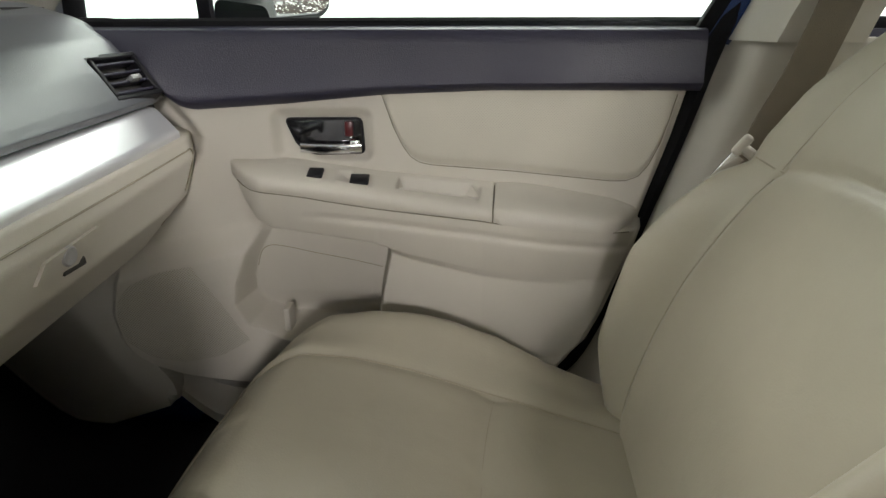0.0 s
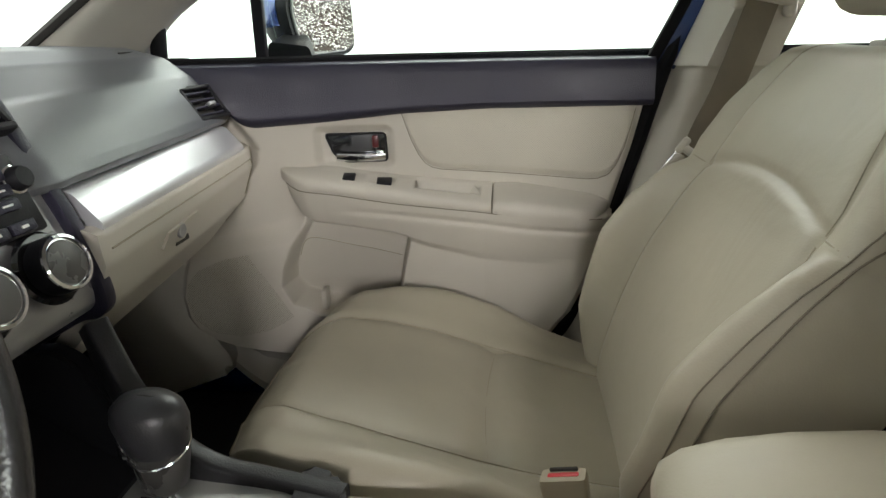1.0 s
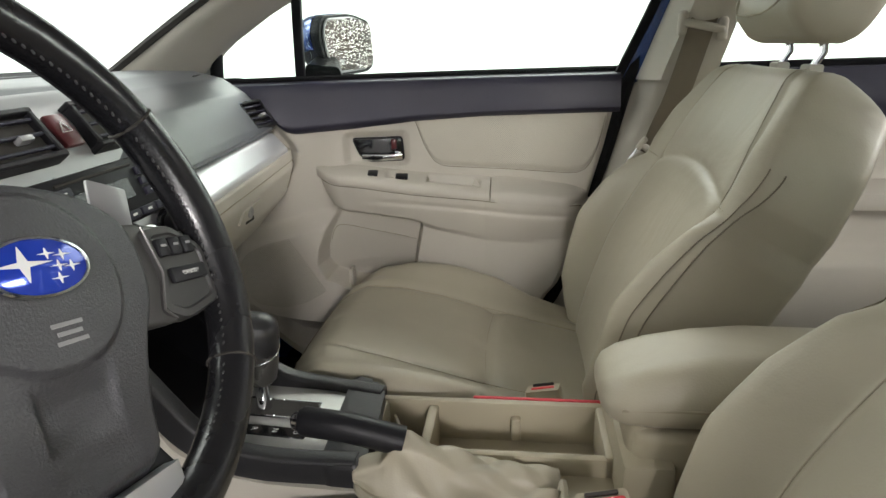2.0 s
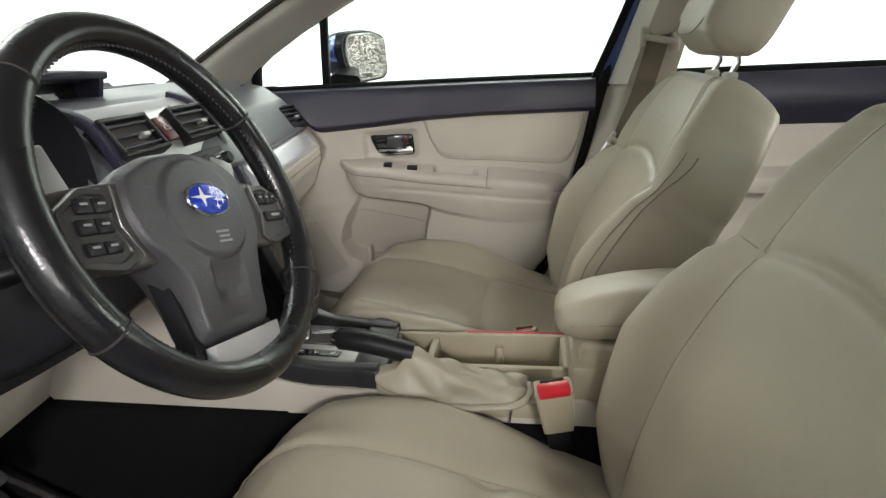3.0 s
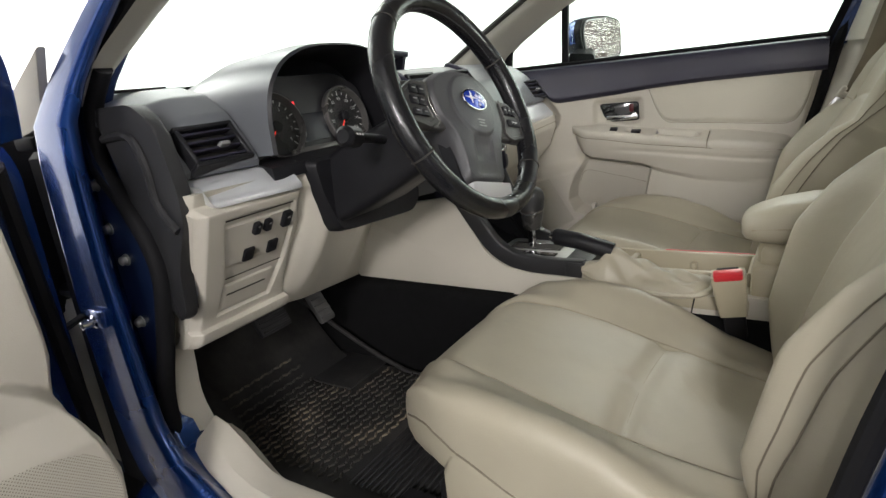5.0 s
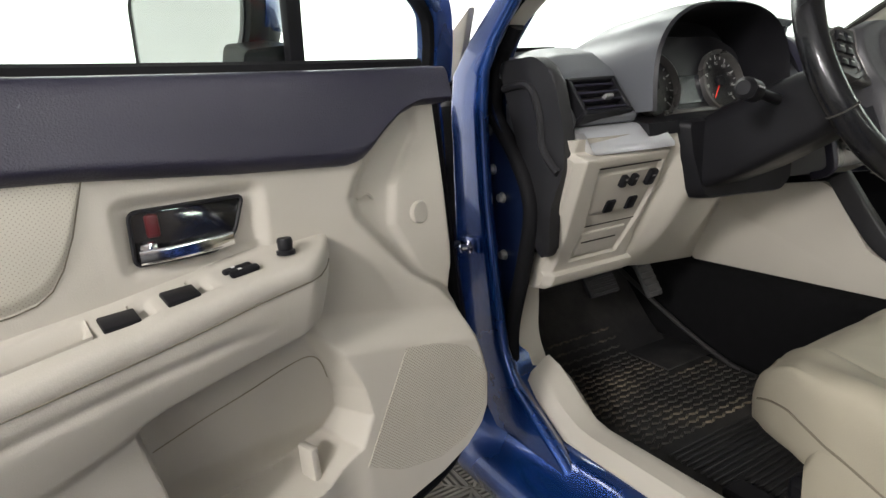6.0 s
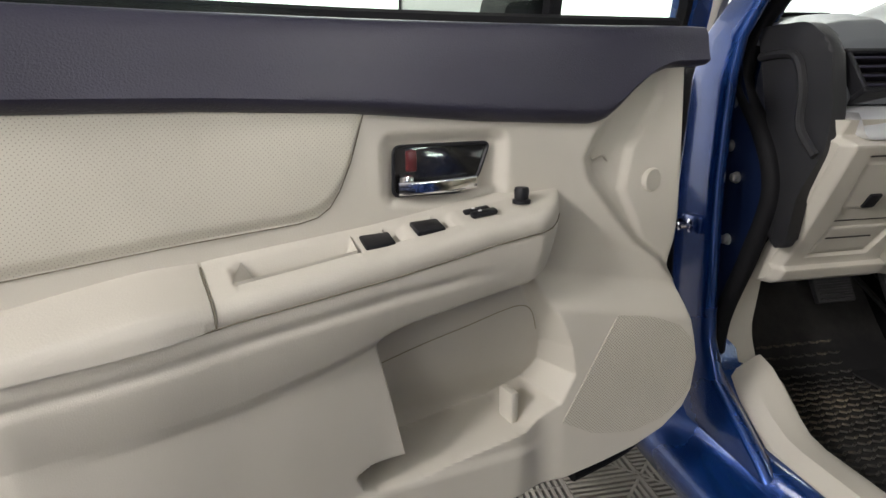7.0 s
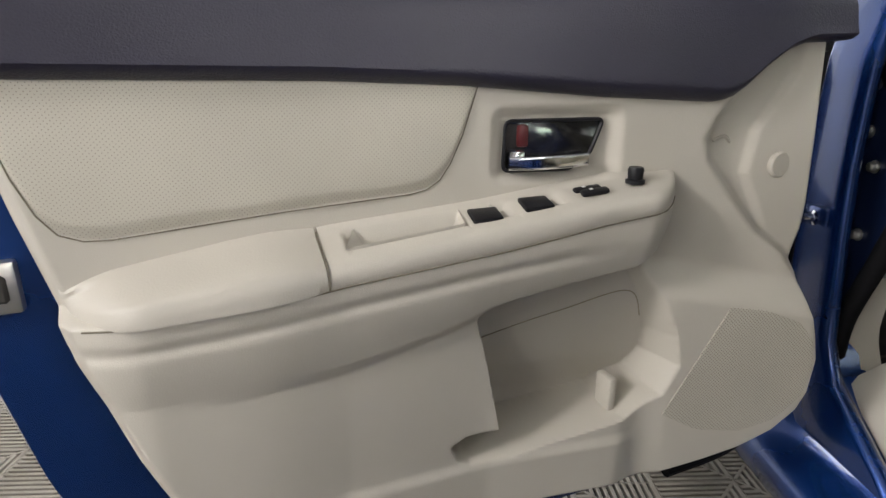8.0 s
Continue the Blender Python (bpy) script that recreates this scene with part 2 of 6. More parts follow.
def spline(points, n=8, closed=False):
    """Points of a smooth curve through the points."""
    pts = [Vector(p) for p in points]
    out = []
    count = len(pts) if closed else len(pts) - 1
    for i in range(count):
        if closed:
            p0, p1, p2, p3 = (pts[(i + k) % len(pts)] for k in (-1, 0, 1, 2))
        else:
            p1, p2 = pts[i], pts[i + 1]
            p0, p3 = pts[max(i - 1, 0)], pts[min(i + 2, len(pts) - 1)]
        for k in range(n):
            t = k / n
            out.append(0.5 * (2 * p1 + (p2 - p0) * t + (2 * p0 - 5 * p1 + 4 * p2 - p3) * t * t + (3 * p1 - p0 - 3 * p2 + p3) * t ** 3))
    if not closed:
        out.append(pts[-1])
    return out


def loft(rings, caps=True, closed=True):
    """A skin over rings of the same number of points."""
    bm = bmesh.new()
    rows = [[bm.verts.new(p) for p in r] for r in rings]
    n = len(rows[0])
    for a, b in zip(rows, rows[1:]):
        for i in range(n if closed else n - 1):
            j = (i + 1) % n
            bm.faces.new((a[i], a[j], b[j], b[i]))
    if caps and closed:
        bm.faces.new(rows[0][::-1])
        bm.faces.new(rows[-1])
    return bm


def sheet(fn, nu, nv, back):
    """A curved panel fn(u, v), u and v from 0 to 1, thickened by the vector back."""
    back = Vector(back)
    bm = bmesh.new()
    f = [[bm.verts.new(fn(i / nu, j / nv)) for j in range(nv + 1)] for i in range(nu + 1)]
    g = [[bm.verts.new(v.co + back) for v in row] for row in f]
    for i in range(nu):
        for j in range(nv):
            bm.faces.new((f[i][j], f[i + 1][j], f[i + 1][j + 1], f[i][j + 1]))
            bm.faces.new((g[i][j], g[i][j + 1], g[i + 1][j + 1], g[i + 1][j]))
    for i in range(nu):
        bm.faces.new((f[i][0], g[i][0], g[i + 1][0], f[i + 1][0]))
        bm.faces.new((f[i][nv], f[i + 1][nv], g[i + 1][nv], g[i][nv]))
    for j in range(nv):
        bm.faces.new((f[0][j], f[0][j + 1], g[0][j + 1], g[0][j]))
        bm.faces.new((f[nu][j], g[nu][j], g[nu][j + 1], f[nu][j + 1]))
    return bm


def sweep(path, profile, up=(0, 0, 1), caps=True, scale=None):
    """A profile of (side, up) pairs moved along a path."""
    pts = [Vector(p) for p in path]
    up = Vector(up)
    rings = []
    for i, p in enumerate(pts):
        d = (pts[min(i + 1, len(pts) - 1)] - pts[max(i - 1, 0)]).normalized()
        s = d.cross(up)
        s = s.normalized() if s.length > 1e-6 else Vector((1, 0, 0))
        w = s.cross(d).normalized()
        k = scale(i / (len(pts) - 1)) if scale else 1
        rings.append([p + s * a * k + w * b * k for a, b in profile])
    return loft(rings, caps)


def circle(r, n=10, squash=1.0):
    return [(r * math.cos(2 * math.pi * i / n), r * squash * math.sin(2 * math.pi * i / n)) for i in range(n)]


def tube(path, r, n=8, up=(0, 0, 1), scale=None):
    return sweep(path, circle(r, n), up, True, scale)


def rbox(size, centre=(0, 0, 0), r=0.005, seg=2, turn=None):
    """A box with rounded edges."""
    bm = bmesh.new()
    bmesh.ops.create_cube(bm, size=1)
    bmesh.ops.scale(bm, vec=size, verts=bm.verts)
    r = min(r, min(size) * 0.48)
    bmesh.ops.bevel(bm, geom=list(bm.edges), offset=r, segments=seg, affect="EDGES", profile=0.5)
    m = Matrix.Translation(centre)
    if turn is not None:
        m = m @ turn
    bm.transform(m)
    return bm


def prism(poly, a, b, axis="y", r=0.0, seg=2):
    """A polygon of pairs, drawn out along an axis from a to b."""
    bm = bmesh.new()

    def at(p, q, h):
        return (p, h, q) if axis == "y" else (h, p, q) if axis == "x" else (p, q, h)
    lo = [bm.verts.new(at(p, q, a)) for p, q in poly]
    hi = [bm.verts.new(at(p, q, b)) for p, q in poly]
    n = len(poly)
    for i in range(n):
        bm.faces.new((lo[i], lo[(i + 1) % n], hi[(i + 1) % n], hi[i]))
    f1, f2 = bm.faces.new(lo[::-1]), bm.faces.new(hi)
    if r:
        bmesh.ops.bevel(bm, geom=list({e for f in (f1, f2) for e in f.edges}), offset=r, segments=seg, affect="EDGES", profile=0.5)
    return bm


def lathe(profile, n=28, m=None):
    """A turned solid from (radius, height) pairs."""
    rings = [[Vector((max(r, 1e-5) * math.cos(2 * math.pi * i / n), max(r, 1e-5) * math.sin(2 * math.pi * i / n), h)) for i in range(n)] for r, h in profile]
    bm = loft(rings)
    if m is not None:
        bm.transform(m)
    return bm


def rounded(poly, r, n=4):
    """A polygon of pairs with its corners rounded."""
    out = []
    k = len(poly)
    for i in range(k):
        p, a, b = Vector(poly[i]), Vector(poly[i - 1]), Vector(poly[(i + 1) % k])
        da, db = (a - p), (b - p)
        ra = min(r, da.length * 0.45, db.length * 0.45)
        s, e = p + da.normalized() * ra, p + db.normalized() * ra
        for j in range(n + 1):
            t = j / n
            out.append(tuple((1 - t) ** 2 * s + 2 * t * (1 - t) * p + t * t * e))
    return out


def join(*bms):
    """One bmesh from several."""
    out = bmesh.new()
    for b in bms:
        me = bpy.data.meshes.new("joined")
        b.to_mesh(me)
        b.free()
        out.from_mesh(me)
        bpy.data.meshes.remove(me)
    return out


def words(name, text, size, m, material, parent, align="CENTER"):
    cu = bpy.data.curves.new(name, "FONT")
    cu.body, cu.size, cu.align_x, cu.align_y = text, size, align, "CENTER"
    cu.materials.append(material)
    ob = new(name, cu)
    ob.parent = parent
    ob.matrix_local = m
    return ob

# ---- the booth ----
def slab(name, size, centre, material, label, r=0.01):
    return tagged(part(name, rbox(size, centre, r, 1), material), label, "wall" if "wall" in name else name, "", "structure")


slab("ground", (60, 60, 0.1), (0, 0, -0.062), GROUND_BLACK, "near-black slab under the drain tiles")
# front and right walls carry the added glow
slab("wall_front", (0.2, 7.4, 3.2), (-5.6, 0, 1.5), WALL_FRONT, "white booth wall with added glow")
slab("wall_right", (10.4, 0.2, 3.2), (-0.3, 3.7, 1.5), WALL_GLOW, "white booth wall with added glow")
slab("wall_left", (10.4, 0.2, 3.2), (-0.3, -3.7, 1.5), WALL, "plain white booth wall")
slab("wall_back", (0.2, 7.4, 3.2), (5.0, 0, 1.5), BACKWALL, "mottled grey brown roller door wall")
slab("ceiling", (10.8, 7.6, 0.1), (-0.3, 0, 3.16), GREY_WALL, "grey booth ceiling")
for lx, ly, lw in LAMPS:
    e = thing("ceiling_light", "white framed glowing panel light on the ceiling", "light", pose(lx, ly, 3.1), "ceiling lights")
    part("frame", join(rbox((1.6, 0.05, 0.06), (0, 0.475, -0.03), 0.006, 1), rbox((1.6, 0.05, 0.06), (0, -0.475, -0.03), 0.006, 1),
                       rbox((0.05, 0.9, 0.06), (0.775, 0, -0.03), 0.006, 1), rbox((0.05, 0.9, 0.06), (-0.775, 0, -0.03), 0.006, 1)), IVORY, e)
    part("diffuser", rbox((1.5, 0.9, 0.02), (0, 0, -0.04), 0.004, 1), DIFFUSER, e)
for lx, ly, lz, size, lw in WALL_LAMPS:
    e = thing("wall_light", "white framed glowing panel light on the booth wall", "light", pose(lx, ly * 1.028, lz, 90), "wall lights")
    w, h = size, size * 0.93
    part("frame", join(rbox((w + 0.1, 0.05, 0.06), (0, h / 2 + 0.025, -0.03), 0.006, 1), rbox((w + 0.1, 0.05, 0.06), (0, -h / 2 - 0.025, -0.03), 0.006, 1),
                       rbox((0.05, h, 0.06), (w / 2 + 0.025, 0, -0.03), 0.006, 1), rbox((0.05, h, 0.06), (-w / 2 - 0.025, 0, -0.03), 0.006, 1)), WALL, e)
    part("diffuser", rbox((w, h, 0.02), (0, 0, -0.04), 0.004, 1), DIFFUSER, e)

# panel for the added rear fill, never in view
e = thing("wall_light", "added unseen panel light on the roller door", "light", pose(4.90, REAR_FILL[1], REAR_FILL[2], 90, 0, 90), "wall lights")
part("frame", join(rbox((1.7, 0.05, 0.06), (0, 0.425, -0.01), 0.006, 1), rbox((1.7, 0.05, 0.06), (0, -0.425, -0.01), 0.006, 1), rbox((0.05, 0.8, 0.06), (0.825, 0, -0.01), 0.006, 1), rbox((0.05, 0.8, 0.06), (-0.825, 0, -0.01), 0.006, 1)), WALL, e)
part("diffuser", rbox((1.6, 0.8, 0.02), (0, 0, -0.01), 0.004, 1), DIFFUSER, e)

# ---- car body ----
body = thing("car_body", "blue metallic car body shell with beige trimmed pillars", "car body")
HINGE, OPEN = (-0.7354, -0.8441), 69.9


def arch(z):
    return 0.735 - max(0, z - 1.03) * 0.34


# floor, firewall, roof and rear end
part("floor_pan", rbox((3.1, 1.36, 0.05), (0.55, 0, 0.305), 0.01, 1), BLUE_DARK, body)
part("floor_carpet", sheet(lambda u, v: (-1.05 + 2.7 * u, -0.66 + 1.32 * v, 0.333 + 0.30 * smooth(-0.75 - (-1.05 + 2.7 * u), 0, 0.30)), 60, 6, (0, 0, -0.02)), CARPET, body, "black carpet")
part("firewall", rbox((0.05, 1.40, 0.75), (-1.08, 0, 0.70), 0.01, 1), BLACK, body)
part("tunnel", prism(rounded([(-0.15, 0.33), (-0.128, 0.56), (0.128, 0.56), (0.15, 0.33)], 0.03), -1.05, 1.2, "x"), CARPET, body, "black carpeted tunnel")


def roof_fn(u, v):
    x, s = -0.30 + 1.95 * u, 2 * v - 1
    return (x, 0.60 * s, 1.46 - 0.05 * s * s - 0.09 * smooth(0.25 - u, 0, 0.25) - 0.05 * smooth(u, 0.6, 1))


part("roof", sheet(roof_fn, 18, 12, (0, 0, 0.05)), BLUE, body)
part("headliner", sheet(lambda u, v: Vector(roof_fn(u, v)) - Vector((0, 0, 0.012)), 18, 12, (0, 0, 0.008)), IVORY, body, "pale fabric headliner")
part("tailgate", prism(rounded([(1.75, 0.45), (1.95, 0.6), (1.90, 0.98), (1.80, 0.98), (1.72, 0.5)], 0.02), -0.66, 0.66, "y"), BLUE, body)
part("tailgate_header", prism(rounded([(1.71, 1.335), (1.68, 1.38), (1.60, 1.40), (1.625, 1.34)], 0.01), -0.60, 0.60, "y"), BLUE, body)
part("rear_window", prism([(1.866, 0.975), (1.676, 1.345), (1.671, 1.345), (1.861, 0.975)], -0.575, 0.575, "y"), GLASS, body).visible_shadow = False
for sy in (1, -1):
    part("tailgate_frame", prism(rounded([(1.88, 0.97), (1.68, 1.36), (1.63, 1.36), (1.82, 0.97)], 0.01), sy * 0.565, sy * 0.63, "y"), BLUE, body)
for sy in (1, -1):
    # rocker sill, scuff trim and seals
    part("rocker", prism(rounded([(sy * 0.655, 0.26), (sy * 0.80, 0.24), (sy * 0.825, 0.30), (sy * 0.79, 0.365), (sy * 0.73, 0.40), (sy * 0.66, 0.385)], 0.02), -0.72, 1.6, "x"), BLUE, body)
    part("roof_rail", tube(spline([(-0.45, sy * 0.695, 1.245), (-0.20, sy * 0.650, 1.355), (0.06, sy * 0.620, 1.41), (0.5, sy * 0.595, 1.435), (1.2, sy * 0.585, 1.40), (1.65, sy * 0.575, 1.33)], 6), 0.034, 10), BLUE, body)
    # front fender behind the wheel and the pillar foot
    part("fender", prism(rounded([(-0.80, 0.30), (-0.80, 0.97), (-0.99, 1.03), (-1.9, 0.90), (-2.1, 0.55), (-1.65, 0.50), (-1.45, 0.68), (-1.15, 0.66), (-1.0, 0.45), (-0.98, 0.30)], 0.04), sy * 0.775, sy * 0.83, "y", 0.012), BLUE, body)
    # rear quarter
    part("rear_quarter", prism(rounded([(1.18, 0.40), (1.25, 0.98), (1.62, 1.36), (1.78, 0.98), (1.74, 0.45)], 0.03), sy * 0.60, sy * 0.72, "y", 0.01), BLUE, body)

# hinge pillar on the open side: outer post, inner face, seal
post = []
for z in (0.36, 0.40, 0.44, 0.48, 0.54, 0.60, 0.70, 0.81, 0.90, 0.97, 1.03, 1.08, 1.13, 1.18, 1.23, 1.28, 1.33, 1.37):
    xl = lerp(z, [(0.36, -0.62), (0.44, -0.695), (0.50, -0.716), (0.60, -0.727), (0.70, -0.738), (0.81, -0.730), (0.99, -0.718), (1.04, -0.700), (1.10, -0.660), (1.18, -0.575), (1.28, -0.43), (1.37, -0.25)])
    xr = lerp(z, [(0.36, -0.40), (0.42, -0.47), (0.465, -0.554), (0.508, -0.595), (0.593, -0.606), (0.667, -0.612), (0.768, -0.624), (0.96, -0.622), (1.05, -0.604), (1.10, -0.585), (1.18, -0.510), (1.28, -0.37), (1.37, -0.19)])
    dy = 0.735 - arch(z) if z > 1.03 else 0
    prof = rounded([(xl - 0.010, -0.670), (xl - 0.010, -0.752), (xl + 0.004, -0.767), (xr - 0.012, -0.767), (xr, -0.757), (xr - 0.006, -0.744), (xr - 0.050, -0.722), (xr - 0.055, -0.670)], 0.007, 3)
    post.append([(p, q + dy, z) for p, q in prof])
part("hinge_pillar", loft(post), BLUE, body)
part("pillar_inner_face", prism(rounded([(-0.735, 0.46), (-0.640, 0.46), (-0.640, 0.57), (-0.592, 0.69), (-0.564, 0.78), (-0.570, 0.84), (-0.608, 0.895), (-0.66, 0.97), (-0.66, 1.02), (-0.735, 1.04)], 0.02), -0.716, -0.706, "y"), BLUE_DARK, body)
rpost = [[(p, -q, z) for p, q, z in ring] for ring in post[4:11]]
part("hinge_pillar", loft(rpost), BLUE, body)
for bx, bz in ((-0.668, 0.932), (-0.664, 0.862), (-0.640, 0.812), (-0.645, 0.705)):
    part("bolt", join(lathe([(0, 0), (0.010, 0), (0.010, 0.002), (0.0075, 0.003), (0.0075, 0.009), (0.005, 0.011), (0, 0.011)], 12, pose(bx, -0.716, bz, 90))), STEEL, body, "zinc hinge bolt")
part("door_check", rbox((0.05, 0.012, 0.030), (-0.665, -0.772, 0.732), 0.005), BLUE, body)
part("check_pin", lathe([(0, 0), (0.012, 0), (0.012, 0.004), (0.007, 0.006), (0.007, 0.022), (0.0, 0.024)], 12, pose(-0.665, -0.775, 0.728, 90)), CHROME, body)
part("check_arm", rbox((0.016, 0.11, 0.007), (-0.70, -0.80, 0.725), 0.002, 1, pose(0, 0, 0, 0, 0, 35)), BLACK, body)


def seal_path(sy):
    if sy < 0:
        return spline([(-0.600, -0.698, 1.10), (-0.650, -0.700, 1.045), (-0.668, -0.704, 0.965), (-0.614, -0.706, 0.895), (-0.578, -0.708, 0.838), (-0.570, -0.708, 0.78), (-0.598, -0.710, 0.683), (-0.640, -0.712, 0.56), (-0.640, -0.715, 0.46)], 6)
    return spline([(-0.615, sy * 0.700, 1.10), (-0.628, sy * 0.705, 1.00), (-0.625, sy * 0.708, 0.90), (-0.606, sy * 0.71, 0.78), (-0.592, sy * 0.71, 0.66), (-0.585, sy * 0.712, 0.55), (-0.558, sy * 0.715, 0.46)], 6)


for sy in (1, -1):
    part("door_seal", tube(seal_path(sy), 0.015, 10, (0, 1, 0)), RUBBER, body, "black rubber door seal")
    part("upper_door_seal", tube(spline([(-0.615, sy * 0.700, 1.10), (-0.50, sy * 0.672, 1.20), (-0.30, sy * 0.635, 1.31), (0.0, sy * 0.61, 1.38), (0.28, sy * 0.605, 1.385), ((0.425 if sy > 0 else 0.475), sy * 0.635, 1.33), ((0.405 if sy > 0 else 0.452), sy * 0.700, 1.20), ((0.36 if sy > 0 else 0.410), sy * 0.742, 1.10)], 6), 0.009, 8, (0, 1, 0)), RUBBER, body, "black rubber door seal")
    part("rear_door_seal", tube(spline([(0.350, 0.722, 1.10), (0.318, 0.732, 1.02), (0.284, 0.735, 0.88), (0.253, 0.735, 0.77), (0.187, 0.735, 0.54), (0.13, 0.733, 0.45), (0.03, 0.732, 0.415)] if sy > 0 else [(0.410, -0.742, 1.10), (0.388, -0.748, 1.02), (0.348, -0.748, 0.88), (0.318, -0.748, 0.77), (0.262, -0.750, 0.54), (0.19, -0.750, 0.44), (0.05, -0.745, 0.415)], 6), 0.015 if sy > 0 else 0.0095, 8, (0, 1, 0)), RUBBER, body, "black rubber door seal")
    part("rear_sill_scuff", sheet(lambda u, v, sy=sy: (0.36 + 0.9 * u, sy * (0.632 + 0.088 * v), 0.422 - 0.05 * (1 - smooth(v, 0, 0.35)) - 0.022 * smooth(v, 0.8, 1)), 6, 10, (0, 0, -0.02)), IVORY, body, "beige plastic sill cover")
    part("sill_scuff", sheet(lambda u, v, sy=sy: (-0.60 + 0.95 * u, sy * (0.632 + 0.088 * v), 0.422 - 0.05 * (1 - smooth(v, 0, 0.35)) - 0.022 * smooth(v, 0.8, 1) + 0.10 * smooth(0.16 - u, 0, 0.16) * (1 - 0.5 * v)), 30, 10, (0, 0, -0.02)), IVORY, body, "beige plastic sill cover")
    part("kick_trim", prism(rounded([(-0.97, 0.34), (-0.97, 0.70)] + ([(-0.57, 0.72), (-0.572, 0.60), (-0.565, 0.50), (-0.53, 0.45), (-0.53, 0.41), (-0.60, 0.38)] if sy > 0 else [(-0.632, 0.72), (-0.640, 0.60), (-0.648, 0.53), (-0.612, 0.46), (-0.592, 0.41), (-0.62, 0.38)]) + [(-0.70, 0.34)], 0.03), sy * (0.615 if sy > 0 else 0.645), sy * 0.695, "y", 0.016, 3), IVORY, body, "beige kick panel")

    # windshield pillar trim
    def a_trim(u, v, sy=sy):
        low = Vector((lerp(u, [(0, -0.655), (0.12, -0.586), (0.3, -0.471), (0.5, -0.335), (1, 0.02)]), sy * lerp(u, [(0, 0.692), (0.5, 0.652), (1, 0.585)]), lerp(u, [(0, 1.045), (0.12, 1.112), (0.3, 1.176), (0.5, 1.238), (1, 1.385)])))
        high = Vector((lerp(u, [(0, -0.865), (0.3, -0.672), (0.5, -0.50), (1, -0.16)]), sy * lerp(u, [(0, 0.640), (0.5, 0.600), (1, 0.545)]), lerp(u, [(0, 1.050), (0.3, 1.155), (0.5, 1.243), (1, 1.395)])))
        p = low.lerp(high, v)
        return p - Vector((0, sy * 0.026 * math.sin(math.pi * v), 0))
    part("pillar_trim", sheet(a_trim, 20, 8, (0, sy * 0.03, 0)), IVORY, body, "pale windshield pillar trim")
    part("windshield_seal", tube([a_trim(k / 12, 1.03) for k in range(13)], 0.010, 6), GAP, body, "black glass edge")

    # centre pillar: trim inside, painted outside
    def b_low(u, v, sy=sy):
        z = 0.42 + 0.60 * v
        front = lerp(z, [(0.42, 0.145), (0.478, 0.172), (0.60, 0.212), (0.75, 0.256), (0.865, 0.290), (0.94, 0.309), (1.02, 0.332)] if sy > 0 else [(0.42, 0.22), (0.54, 0.285), (0.77, 0.345), (0.88, 0.378), (1.02, 0.424)])
        back = lerp(z, [(0.42, 0.50), (1.02, 0.505)])
        return (front + (back - front) * u, sy * (0.680 + 0.050 * (1 - smooth(u, 0, 0.22)) - 0.012 * smooth(u, 0.3, 1) + 0.010 * v), z)
    part("pillar_lower_trim", sheet(b_low, 12, 16, (0, sy * (0.03 if sy > 0 else 0.004), 0)), IVORY, body, "beige centre pillar trim")

    def b_up(u, v, sy=sy):
        z = 1.015 + 0.40 * v
        front = lerp(z, [(1.0, 0.326), (1.15, 0.372), (1.42, 0.455)] if sy > 0 else [(1.0, 0.415), (1.2, 0.490), (1.42, 0.540)])
        back = lerp(z, [(1.0, 0.476), (1.15, 0.503), (1.42, 0.57)] if sy > 0 else [(1.0, 0.496), (1.2, 0.535), (1.42, 0.60)])
        return (front + (back - front) * u, sy * (arch(z) - 0.066 - 0.014 * math.sin(math.pi * u) + 0.045 * (1 - smooth(u, 0, 0.25))), z)
    part("pillar_upper_trim", sheet(b_up, 8, 12, (0, sy * (0.03 if sy > 0 else 0.004), 0)), IVORY, body, "beige centre pillar trim")
    outer = []
    for z in (0.36, 0.5, 0.7, 0.9, 1.02, 1.2, 1.42):
        xf = lerp(z, [(0.36, 0.205), (0.54, 0.276), (0.76, 0.326), (1.02, 0.388), (1.2, 0.466), (1.42, 0.515)])
        y0 = arch(z) if z > 1.03 else 0.735
        prof = rounded([(xf, y0 + 0.004), (xf + 0.010, y0 + 0.020), (xf + 0.05, y0 + 0.022), (xf + 0.06, y0 + 0.036), (xf + 0.105, y0 + 0.040), (xf + 0.115, y0 - 0.03), (xf + 0.02, y0 - 0.03)], 0.006, 3)
        outer.append([(p + (-0.045 if sy > 0 else 0.0), sy * q, z) for p, q in prof])
    part("centre_pillar", loft(outer), BLUE, body)

# wheels
for wx in (-1.32, 1.32):
    for sy in (1, -1):
        tyre = part("tyre", lathe([(0.20, -0.09), (0.30, -0.10), (0.32, -0.08), (0.322, 0.08), (0.30, 0.10), (0.20, 0.09)], 40, pose(wx, sy * 0.70, 0.312, 90)), RUBBER, body, "black rubber tyre")
        part("rim", lathe([(0.20, -0.085), (0.19, -0.06), (0.06, -0.05), (0.06, 0.05), (0.19, 0.06), (0.20, 0.085)], 40, pose(wx, sy * 0.70, 0.312, 90)), SILVER, tyre)
part("gap_filler", rbox((0.09, 0.03, 0.62), (-0.765, -0.728, 0.68), 0.01, 1), RUBBER, body, "black joint behind the fender")
